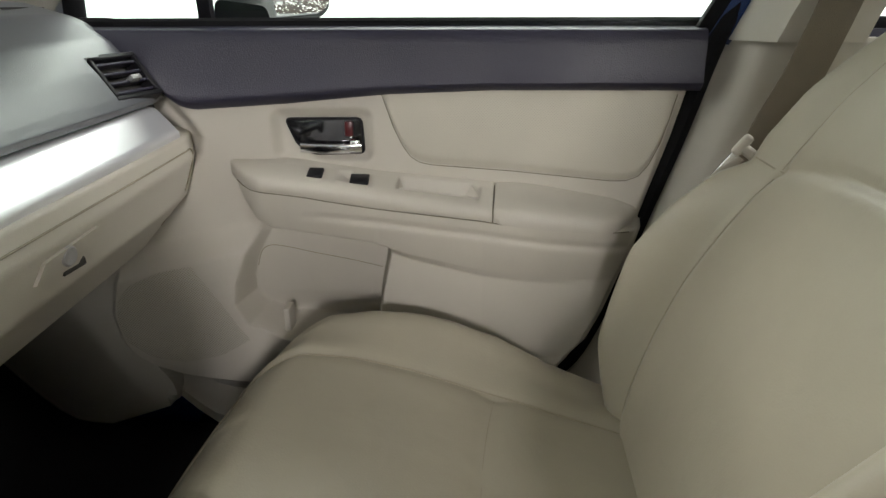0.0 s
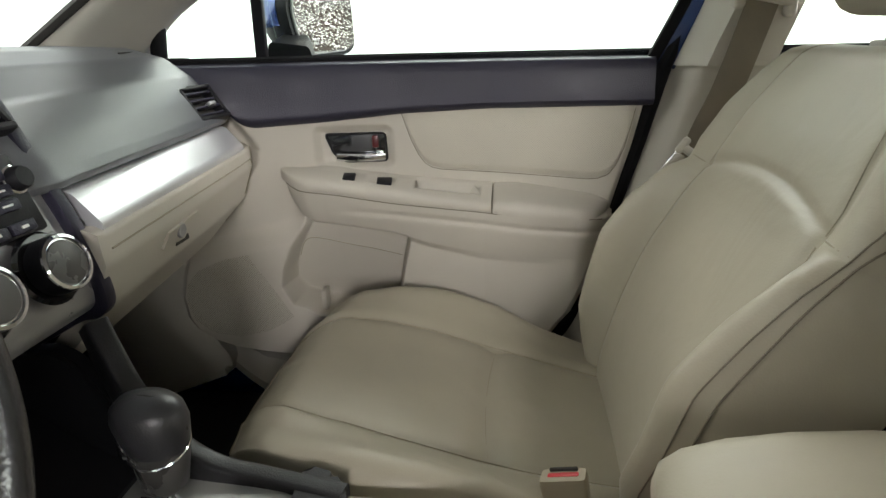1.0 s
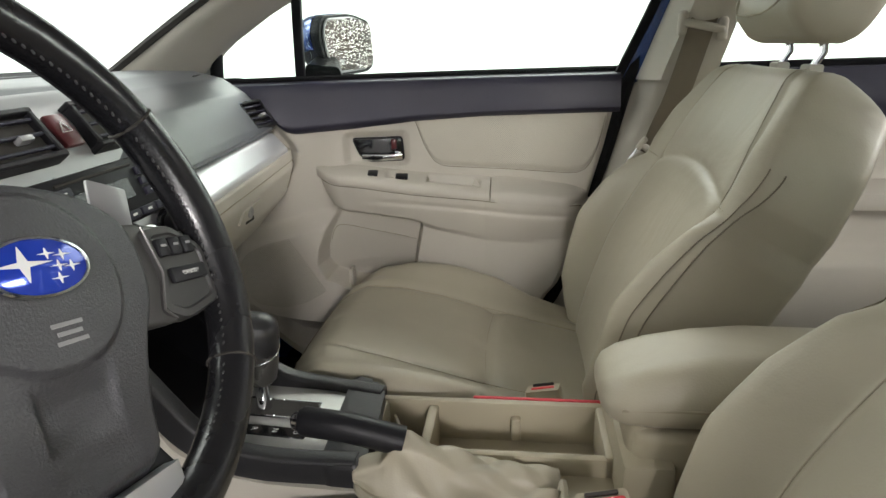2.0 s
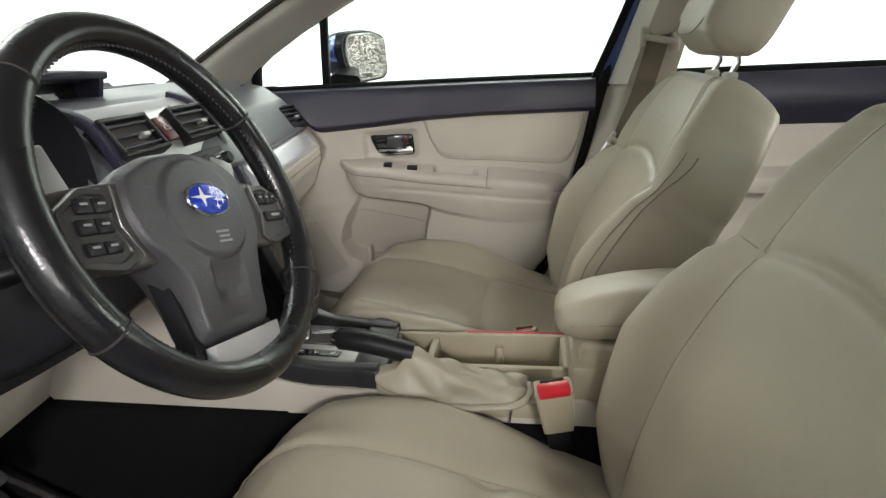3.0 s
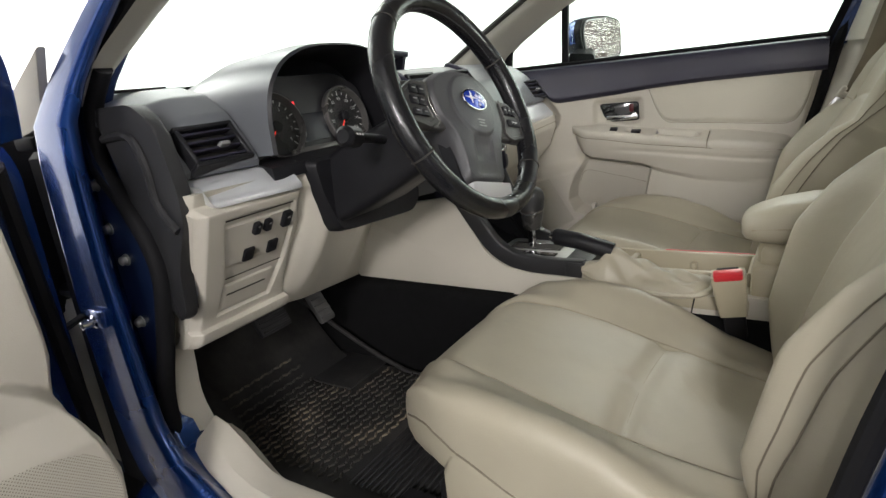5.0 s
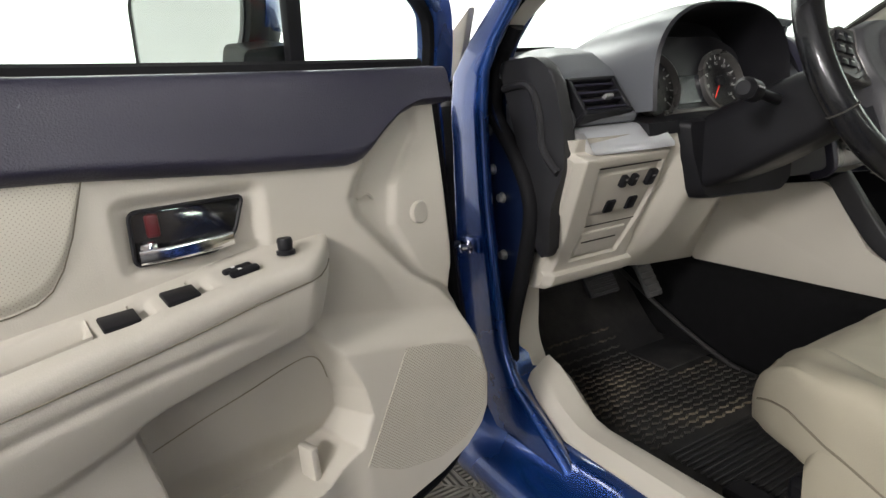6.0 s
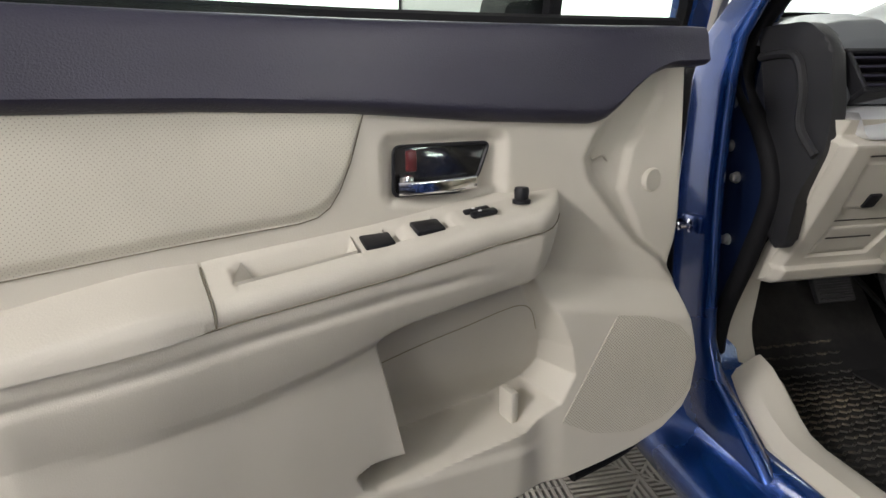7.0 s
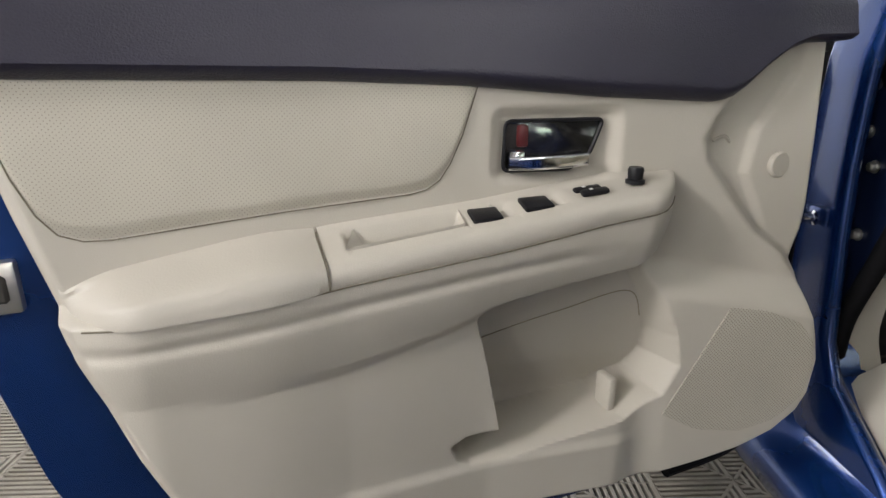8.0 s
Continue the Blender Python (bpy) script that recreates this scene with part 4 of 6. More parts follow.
    gl.transform(mm @ pose(0.002, 0, 0, 0, 0, 0 if driver else -4))
    part("mirror_glass", gl, MIRROR_DRY if driver else MIRROR, mir, "clear mirror glass" if driver else "wet mirror glass")
    part("mirror_rim", tube([mm @ Vector((0.015, p, q)) for p, q in face + face[:1]], 0.003, 6, (1, 0, 0)), SATIN, mir)
    part("mirror_foot", loft([[(x + mx, 0.745, z) for x, z in rounded([(-0.43, 1.02), (-0.33, 1.02), (-0.34, 1.06), (-0.42, 1.07)], 0.01)], [(x + mx, 0.84, z + 0.02) for x, z in rounded([(-0.43, 1.02), (-0.36, 1.02), (-0.37, 1.06), (-0.42, 1.07)], 0.01)]]), BLACK, mir)
    if not driver:
        base = mm @ pose(0.0165, 0.005, -0.040, 90, 0, 90)
        words("mirror_text", "OBJECTS IN MIRROR ARE\nCLOSER THAN THEY APPEAR", 0.0075, base, PRINT, mir)
    return door


GRILLE = leather("dotted_speaker_grille", (0.49, 0.46, 0.385), 0.6, 0.0046, 0.24, (0.22, 0.20, 0.165))
build_door("passenger", Matrix.Identity(4))
swing = Matrix.Translation((*HINGE, 0)) @ pose(0, 0, 0, 0, 0, -OPEN) @ Matrix.Translation((-HINGE[0], -HINGE[1], 0)) @ Matrix.Diagonal((1, -1, 1, 1))
build_door("driver", swing)


# rear doors, seen in part
def rear_door(sy):
    d = thing("rear_car_door", "closed rear car door with ivory trim and charcoal belt", "car door", Matrix.Diagonal((1, sy, 1, 1)), "rear doors")

    def rtrim(u, v):
        x, z = 0.50 + 0.72 * u, 0.42 + 0.53 * v
        p = 0.05 * smooth(z, 0.70, 0.74) * (1 - smooth(z, 0.765, 0.80)) + 0.03 * (1 - smooth(z, 0.60, 0.64))
        return (x, 0.71 - p, z)
    part("door_trim", sheet(rtrim, 10, 44, (0, 0.03, 0)), IVORY, d, "ivory moulded door trim")
    part("belt_trim", sheet(lambda u, v: (0.50 + 0.75 * u, 0.706 - 0.018 * math.sin(math.pi * v), 0.90 + 0.13 * v), 8, 10, (0, 0.03, 0)), CHARCOAL, d, "charcoal soft upper trim")
    part("window_weatherstrip", rbox((0.78, 0.02, 0.022), (0.87, 0.735, 1.034), 0.005), RUBBER, d)
    shell = rounded([(0.30, 0.33), (0.335, 0.54), (0.375, 0.76), (0.425, 1.03), (1.26, 1.03), (1.2, 0.6), (1.0, 0.45), (0.95, 0.33)], 0.03)
    part("door_shell", prism(shell, 0.765, 0.842, "y", 0.016, 3), BLUE, d, "blue painted door shell")
    w = part("window_pane", sheet(lambda u, v: (0.50 + 0.80 * u - 0.10 * v * u, arch(1.03 + 0.36 * v) + 0.01, 1.03 + 0.36 * v), 6, 6, (0, 0.004, 0)), GLASS, d)
    w.visible_shadow = False
    part("window_frame", sweep(spline([(1.24, 0.74, 1.03), (1.30, 0.70, 1.15), (1.20, 0.635, 1.34), (0.9, 0.615, 1.395), (0.56, 0.61, 1.40)], 6), rounded([(-0.02, -0.02), (0.02, -0.02), (0.02, 0.02), (-0.02, 0.02)], 0.005), (0, 1, 0)), BLUE, d)


rear_door(1)
rear_door(-1)


# ---- seats ----
def build_seat(name, cx, cy, lift, label):
    seat = thing(name, label, "car seat", pose(cx, cy, 0), "front seats")

    # cushion, origin at its front edge
    def half(q):
        t = max(0.0, (0.57 * q - 0.05) / 0.52)
        zc = lift + lerp(t, [(0, 0.603), (0.1, 0.605), (0.25, 0.594), (0.4, 0.575), (0.56, 0.551), (0.75, 0.527), (1.0, 0.500)])
        b = lerp(t, [(0, 0.003), (0.1, 0.010), (0.22, 0.026), (0.34, 0.038), (0.47, 0.045), (0.6, 0.042), (0.75, 0.018), (0.9, 0.004), (1.0, 0.0)])
        w = lerp(0.57 * q, [(0, 0.115), (0.008, 0.145), (0.022, 0.163), (0.045, 0.190), (0.075, 0.213), (0.11, 0.233), (0.16, 0.250), (0.25, 0.261), (0.41, 0.255), (0.57, 0.225)])
        return zc, b, w

    def bulge(t, y):
        """How far the padded front swells out at its middle."""
        return -(0.026 * (1 - min(1, abs(y) / 0.22) ** 2) - 0.008) * (1 - smooth(t, 0, 0.5))

    def cushion_ring(t):
        zc, b, w = half(t)
        prof = [(0.0, zc), (0.30, zc + 0.001), (0.50, zc + 0.003), (0.56, zc + 0.0015), (0.62, zc + 0.010), (0.75, zc + 0.62 * b), (0.86, zc + b), (0.945, zc + 0.86 * b), (0.995, zc + 0.2 * b), (1.0, zc - 0.06), (0.98, zc - 0.11), (0.90, zc - 0.125)]
        right = spline([(0, s * w, z) for s, z in prof], 3)
        loop = right + [Vector((0, -p.y, p.z)) for p in right[::-1]]
        # front roll
        k = math.sqrt(max(0.02, 1 - (1 - min(1, t / 0.20)) ** 2))
        base = 0.450
        out = []
        for p in loop:
            z = base + (p.z - base) * k if p.z > base else p.z
            flat = abs(p.y) < 0.57 * w
            bow = 0.62 + 0.02 * (p.y / (0.6 * w)) ** 2
            crease = 0.009 * math.exp(-((t - bow) / 0.030) ** 2)
            out.append(Vector((0.57 * t - 0.05 + bulge(t, p.y), p.y, z - (crease if flat else 0))))
        return out
    ts = [0, 0.004, 0.015, 0.03, 0.05, 0.075, 0.10, 0.13, 0.16] + [0.16 + 0.84 * k / 46 for k in range(1, 47)]
    part("cushion", loft([cushion_ring(t) for t in ts]), BEIGE, seat, "", 60)

    def on_cushion(t, s, lift=0.0008):
        zc, b, w = half(t)
        prof = [(0.0, zc), (0.50, zc + 0.003), (0.56, zc + 0.0015), (0.62, zc + 0.010), (0.75, zc + 0.62 * b), (0.86, zc + b), (0.945, zc + 0.86 * b), (0.995, zc + 0.2 * b), (1.0, zc - 0.06)]
        z = lerp(abs(s), prof)
        k = math.sqrt(max(0.02, 1 - (1 - min(1, t / 0.20)) ** 2))
        return Vector((0.57 * t - 0.05 + bulge(t, s * w), s * w, 0.450 + (z - 0.450) * k + lift))
    for s in (-0.56, 0.56):
        part("cushion_seam", tube([on_cushion(0.035 + 0.93 * k / 40, s, 0.0004) for k in range(41)], 0.0009, 6), SEAM, seat, "stitched seam")
    part("cushion_seam", tube([on_cushion(0.62 + 0.02 * ((k - 8) / 8 * 0.92) ** 2, -0.555 + 1.11 * k / 16, -0.0092) for k in range(17)], 0.0006, 6), SEAM, seat, "stitched seam")
    for s in (-0.975, 0.975):
        part("cushion_piping", tube([on_cushion(0.05 + 0.93 * k / 40, s, 0.001) for k in range(41)], 0.0016, 6), SEAM, seat, "stitched piping")
        line = []
        for k in range(41):
            t = 0.05 + 0.80 * k / 40
            zc, b, w = half(t)
            roll = math.sqrt(max(0.02, 1 - (1 - min(1, t / 0.20)) ** 2))
            drop = 0.050 + 0.035 * smooth(t, 0.05, 0.7)
            y = w * (1.0 - 0.02 * smooth(drop, 0.06, 0.11)) + 0.0004
            line.append(Vector((0.57 * t - 0.05 + bulge(t, y), math.copysign(y, s), 0.450 + max(0.0, zc - drop - 0.450) * roll)))
        part("cushion_piping", tube(line, 0.0018, 6), SEAM_DARK, seat, "dark stitched piping")
    front = [on_cushion(0.05, -0.93 + 1.86 * k / 24, 0.0005) for k in range(25)]
    part("cushion_piping", tube(front, 0.002, 6), SEAM, seat, "stitched piping")

    # backrest, leaning back
    spine = [(0.515, 0.486), (0.606, 0.510), (0.733, 0.553), (0.84, 0.610), (0.88, 0.638), (0.974, 0.682), (1.04, 0.715), (1.07, 0.733)]
    H = 0.555

    def back_at(v):
        """A point of the backrest's middle line, with its up and forward directions."""
        z = 0.515 + H * v
        a, b = lerp(z - 0.05, spine), lerp(z + 0.05, spine)
        za, zb = max(z - 0.05, 0.515), min(z + 0.05, 1.07)
        x = 0.5 * lerp(z, spine) + 0.25 * (lerp(z - 0.025, spine) + lerp(z + 0.025, spine))
        up = Vector((b - a, 0, zb - za)).normalized()
        return Vector((x, 0, z)), up, Vector((-up.z, 0, up.x))
    upv, fwd = back_at(0.9)[1:]

    def back_half(v):
        w = lerp(v, [(0, 0.205), (0.08, 0.235), (0.25, 0.258), (0.50, 0.262), (0.60, 0.258), (0.645, 0.247), (0.70, 0.248), (0.82, 0.230), (0.90, 0.208), (0.96, 0.185), (1.0, 0.150)])
        b = lerp(v, [(0, 0.015), (0.15, 0.052), (0.38, 0.066), (0.50, 0.054), (0.60, 0.032), (0.645, 0.014), (0.70, 0.018), (0.80, 0.016), (0.9, 0.008), (1, 0.0)])
        c = lerp(v, [(0, 0.0), (0.8, 0.0), (1.0, -0.008)])
        return w, b, c

    def back_prof(v):
        w, b, c = back_half(v)
        return w, [(0.0, c), (0.13, c + 0.0005), (0.27, c + 0.001), (0.40, c + 0.002), (0.53, c + 0.003), (0.66, c + 0.004), (0.715, c), (0.76, c + 0.25 * b), (0.83, c + 0.75 * b), (0.90, c + b), (0.955, c + 0.70 * b), (0.99, c + 0.1 * b - 0.004), (1.0, -0.050), (0.985, -0.100), (0.92, -0.130), (0.6, -0.147), (0.0, -0.150)]

    def back_ring(v):
        w, prof = back_prof(v)
        o, u, f = back_at(v)
        k = math.sqrt(max(0.01, 1 - max(0, (v - 0.94) / 0.06) ** 2))
        right = spline([(s * w, d, 0) for s, d in prof], 3)
        loop = right + [Vector((-p.x, p.y, 0)) for p in right[-2:0:-1]]
        out = []
        for p in loop:
            d = -0.06 + (p.y + 0.06) * k
            if abs(p.x) < 0.74 * w and p.y > -0.02:
                arch = 0.655 + 0.048 * (1 - (p.x / (0.74 * w)) ** 2)
                d -= 0.0055 * math.exp(-((v - arch) / 0.014) ** 2)
                d += 0.003 * smooth(v, arch - 0.10, arch - 0.012) * (1 - smooth(v, arch - 0.012, arch + 0.004)) * (1 - (p.x / (0.74 * w)) ** 2)
            out.append(o + f * d + Vector((0, p.x, 0)))
        return out
    vs = [k / 54 for k in range(49)] + [0.60 + 0.006 * k for k in range(27)] + [0.90, 0.915, 0.93, 0.945, 0.96, 0.975, 0.987, 0.996, 1.0]
    vs = sorted(set(round(q, 4) for q in vs))
    part("backrest", loft([back_ring(q) for q in vs]), BEIGE, seat, "", 60)

    def on_back(v, s, lift=0.0008):
        w, prof = back_prof(v)
        d = lerp(abs(s), prof[:13])
        k = math.sqrt(max(0.01, 1 - max(0, (v - 0.94) / 0.06) ** 2))
        d = -0.06 + (d + 0.06) * k
        o, u, f = back_at(v)
        return o + f * (d + lift) + Vector((0, s * w, 0))

    def round_back(v, side, q):
        """A point of the backrest's rounded edge, q profile steps out from its middle."""
        w, prof = back_prof(v)
        o, u, f = back_at(v)
        edge = spline([(s * w, d, 0) for s, d in prof], 3)
        i = min(int(q * 3), len(edge) - 2)
        a, b = edge[i], edge[i + 1]
        p = a.lerp(b, q * 3 - i)
        out = Vector((a.y - b.y, b.x - a.x, 0)).normalized() * 0.0008
        return o + f * (p.y + out.y) + Vector((0, side * (p.x + out.x), 0))
    for s in (-0.715, 0.715):
        part("backrest_seam", tube([on_back(0.04 + 0.60 * k / 30, s, 0.0004) for k in range(31)], 0.0009, 6, (0, 1, 0)), SEAM, seat, "stitched seam")
        side = math.copysign(1.0, s)
        for off, thick in ((0.0, 0.0012), (0.020, 0.0010)):
            line = []
            for k in range(61):
                v = 0.03 + 0.74 * k / 60
                line.append(round_back(v, side, 10.6 + 0.9 * smooth(v, 0.58, 0.77) - 24 * off))
            part("backrest_piping", tube(line, thick, 6, (0, 1, 0)), SEAM_DARK, seat, "dark stitched piping")
        part("backrest_seam", tube([on_back(0.66 + 0.33 * k / 24, s * (1.0 - 0.10 * k / 24), 0.0002) for k in range(25)], 0.0008, 6, (0, 1, 0)), SEAM, seat, "stitched seam")
    part("backrest_seam", tube([on_back(0.655 + 0.048 * max(0.0, 1 - ((-0.96 + 1.92 * k / 48) / 0.74) ** 2), -0.96 + 1.92 * k / 48, -0.0072 if 5 < k < 43 else 0.0004) for k in range(49)], 0.0009, 6), SEAM, seat, "stitched seam")

    # head restraint
    top = back_at(1.0)[0]
    hc = top + Vector((0.062, 0, 0.098))
    rings = []
    for k in range(13):
        q = -1 + 2 * k / 12
        w = 0.116 * (1 - 0.14 * abs(q) ** 5) * (1 - 0.04 * q)
        th = 0.062 * math.sqrt(max(0.05, 1 - abs(q) ** 4))
        loop = rounded([(-w, -th * 0.55), (-w * 0.86, -th), (w * 0.86, -th), (w, -th * 0.55), (w, th * 0.75), (w * 0.88, th), (-w * 0.88, th), (-w, th * 0.75)], 0.03, 4)
        rings.append([hc + upv * (0.088 * q) + Vector((0, p, 0)) + fwd * d for p, d in loop])
    head = part("head_restraint", loft(rings), BEIGE, seat, "beige leather head restraint", 60)
    part("head_seam", tube([hc + upv * (0.085 * math.sin(a)) * 0.93 + Vector((0, 0.098 * math.copysign(abs(math.cos(a)) ** 0.5, math.cos(a)), 0)) + fwd * 0.058 for a in [2 * math.pi * k / 32 for k in range(33)]], 0.0016, 6, (1, 0, 0)), SEAM, head)
    for s in (-0.055, 0.055):
        a = top + upv * (-0.02) + fwd * (-0.055) + Vector((0, s, 0))
        part("post", tube([a, a + upv * 0.05, a + Vector((0.012, 0, 0.12))], 0.006, 10, (0, 1, 0)), CHROME, seat, "chrome head restraint post")
        part("post_sleeve", rbox((0.022, 0.030, 0.014), a + upv * 0.024, 0.004), IVORY, seat)

    # base trim and rails
    for sgn in (-1, 1):
        def cover(u, v, sgn=sgn):
            x = 0.085 + 0.53 * u
            top = lerp(x, [(0.085, 0.50), (0.10, 0.53), (0.13, 0.540), (0.25, 0.498), (0.40, 0.458), (0.55, 0.455), (0.62, 0.49)])
            low = lerp(x, [(0.05, 0.37), (0.20, 0.35), (0.45, 0.35), (0.62, 0.40)])
            w = half(min(1, (x + 0.05) / 0.57))[2]
            return (x, sgn * (max(w, lerp(x, [(0.05, 0.2), (0.5, 0.2), (0.55, 0.245), (0.62, 0.245)])) + 0.001 - 0.004 * (1 - smooth(1 - v, 0, 0.06))), low + (top - low) * v)
        part("side_cover", sheet(cover, 30, 14, (0, -0.02 * sgn, 0)), BEIGE, seat, "beige seat side cover", 50)
    part("under_frame", rbox((0.44, 0.44, 0.06), (0.27, 0, 0.42), 0.01, 1), BLACK, seat)
    for s in (-0.19, 0.19):
        part("seat_rail", rbox((0.62, 0.05, 0.036), (0.26, s, 0.352), 0.006, 1), BLACK, seat)
    return seat


build_seat("driver_seat", -0.235, -0.37, 0.0, "beige leather driver seat with bolsters, slightly creased")
build_seat("passenger_seat", -0.285, 0.355, 0.012, "beige leather passenger seat with stitched bolsters")

bench = thing("rear_bench_seat", "beige leather rear bench seat", "car seat")
part("bench_cushion", sheet(lambda u, v: (0.82 + 0.48 * u, -0.60 + 1.2 * v, 0.53 + 0.02 * math.cos(3 * math.pi * (2 * v - 1)) - 0.12 * smooth(0.1 - u, 0, 0.1)), 16, 30, (0, 0, -0.14)), BEIGE, bench)
part("bench_backrest", sheet(lambda u, v: (1.22 + 0.24 * u, -0.60 + 1.2 * v, 0.52 + 0.52 * u - 0.03 * smooth(u, 0.9, 1)), 16, 20, (0.12, 0, -0.02)), BEIGE, bench)
part("bench_skirt", rbox((0.04, 1.20, 0.16), (0.84, 0, 0.40), 0.01), IVORY, bench)


# ---- dashboard ----
dash = thing("dashboard", "charcoal dashboard with silver strip and ivory lower panels", "dashboard")


def front_x(y):
    """The rear edge of the dash pad."""
    return lerp(y, [(-0.71, -0.500), (-0.56, -0.478), (-0.15, -0.430), (0.0, -0.43), (0.14, -0.408), (0.3, -0.428), (0.5, -0.452), (0.62, -0.468), (0.71, -0.492)])


def pad(u, v):
    y = -0.705 + 1.41 * u
    fx = front_x(y) - 0.20 * smooth(0.180 - abs(y + 0.370), 0.0, 0.004)
    edge = smooth(abs(y), 0.60, 0.71)
    prof = [(-0.96, 1.055), (-0.88, 1.068), (-0.76, 1.072), (fx - 0.16, 1.066), (fx - 0.10, 1.050), (fx - 0.055, 1.018), (fx - 0.026, 0.982), (fx - 0.006, 0.952), (fx, 0.940), (fx - 0.004, 0.932), (fx - 0.02, 0.928)]
    k = v * (len(prof) - 1)
    i = min(int(k), len(prof) - 2)
    p = Vector(prof[i]).lerp(Vector(prof[i + 1]), k - i)
    hole = (abs(y + 0.615) < 0.047 or abs(y - 0.582) < 0.044) and abs(p[1] - 0.972) < 0.024
    return (p[0] - (0.028 if hole else 0), y, p[1] - 0.018 * edge * smooth(p[1], 0.93, 1.05))


PAD = part("dash_pad", sheet(pad, 188, 80, (-0.02, 0, -0.02)), DASH, dash, "charcoal grained dash pad", 60)
part("defrost_slot", rbox((0.05, 0.85, 0.006), (-0.90, 0.20, 1.068), 0.002, 1), BLACK, PAD)
part("pad_joint", tube([(front_x(y) - lerp(y, [(0.5, 0.12), (0.7, 0.155)]), y, 1.058) for y in (0.52, 0.57, 0.63)], 0.0016, 6), GAP, dash)


def strip(y1, y2, out=0.030, name="silver_strip"):
    def fn(u, v):
        y = y1 + (y2 - y1) * u
        fx = front_x(y)
        z = lerp(v, [(0, 0.929), (0.25, 0.927), (0.8, 0.894), (1, 0.886)])
        if y1 < 0:
            z = max(z, 0.886 + 0.036 * (1 - smooth(u, 0.0, 0.16)) ** 2)
        return (fx + lerp(v, [(0, -0.012), (0.25, 0.001), (0.8, out), (1, out)]), y, z)
    return part(name, sheet(fn, 24, 10, (-0.02, 0, 0)), SILVER, dash, "silver painted trim strip", 60)


strip(0.150, 0.615)
strip(-0.684, -0.510, 0.034)


# glove box side
def glove(u, v):
    y = 0.135 + 0.565 * u
    fx = front_x(y)
    x = fx + lerp(v, [(0, 0.020), (0.05, 0.032), (0.2, 0.034), (0.45, 0.012), (0.8, -0.070), (1, -0.125)])
    z = lerp(v, [(0, 0.890), (0.05, 0.884), (0.2, 0.850), (0.45, 0.790), (0.8, 0.705), (1, 0.672)])
    r = smooth(u, 0.93, 1.0)
    return (x - 0.035 * r, y, z)


lower = part("glove_box_panel", sheet(glove, 50, 40, (-0.03, 0, 0)), IVORY, dash, "ivory glove box lid", 60)


def on_glove(u, v, off=0.001):
    p = Vector(glove(u, v))
    return p + Vector((off, 0, 0))


part("lid_joint", tube([on_glove(0.03 + 0.86 * k / 30, 0.135) for k in range(31)] + [on_glove(0.905, 0.17), on_glove(0.90, 0.25), on_glove(0.88, 0.40), on_glove(0.85, 0.62)], 0.0011, 6), SEAM, lower)
lt = [on_glove(0.26, 0.25), on_glove(0.42, 0.235), on_glove(0.36, 0.36), on_glove(0.24, 0.33)]
bm = bmesh.new()
a = [bm.verts.new(p + Vector((0.003, 0, 0))) for p in lt]
b = [bm.verts.new(p + Vector((-0.01, 0, 0))) for p in lt]
bm.faces.new(a)
for i in range(4):
    bm.faces.new((a[i], b[i], b[(i + 1) % 4], a[(i + 1) % 4]))
latch = part("glove_latch", bm, IVORY, lower, "ivory glove box latch")
part("latch_ring", lathe([(0.0, 0), (0.010, 0), (0.011, 0.002), (0.009, 0.004), (0.006, 0.003), (0.0, 0.001)], 18, Matrix.Translation(on_glove(0.325, 0.285, 0.003)) @ pose(0, 0, 0, 0, 96)), SATIN, latch)
part("latch_slot", rbox((0.004, 0.035, 0.010), on_glove(0.355, 0.365, 0.001), 0.002, 1, pose(0, 0, 0, 0, 0, 0)), GAP, latch)
part("under_dash", rbox((0.26, 1.34, 0.03), (-0.90, 0, 0.70), 0.01, 1), BLACK, dash)


# vents
def vent(c, w, h, turn, name="air_vent", tilt=0, slats=4, deep=0.016):
    e = part(name, join(rbox((0.036, w + 0.016, 0.008), (-0.012, 0, h / 2 + 0.002), 0.002, 1), rbox((0.036, w + 0.016, 0.008), (-0.012, 0, -h / 2 - 0.002), 0.002, 1),
                        rbox((0.036, 0.008, h), (-0.012, w / 2 + 0.003, 0), 0.002, 1), rbox((0.036, 0.008, h), (-0.012, -w / 2 - 0.003, 0), 0.002, 1)), BLACK, dash, "black air vent")
    e.matrix_local = Matrix.Translation(c) @ pose(0, 0, 0, 0, 0, turn) @ pose(0, 0, 0, 0, -tilt)
    part("vent_well", rbox((0.004, w, h), (-deep, 0, 0), 0.001, 1), GAP, e)
    for k in range(slats):
        z = -h / 2 + h * (k + 0.5) / slats
        part("slat", rbox((deep, w - 0.002, 0.0040), (0.004 - deep / 2, 0, z), 0.001, 1, pose(0, 0, 0, 0, 12)), CHARCOAL, e)
    part("vent_tab", rbox((0.012, 0.018, 0.007), (0.006, w * 0.12, -h * 0.12), 0.002, 2), SATIN, e)
    return e


vent((-0.500, -0.615, 0.975), 0.092, 0.060, 2, tilt=36)
vent((-0.486, 0.588, 0.972), 0.070, 0.056, -8, tilt=36)
part("side_defrost_slot", join(*[rbox((0.006, 0.10, 0.004), (-0.700 + 0.010 * k, -0.610, 1.069), 0.001, 1) for k in range(4)]), BLACK, PAD, "black side defroster slot")

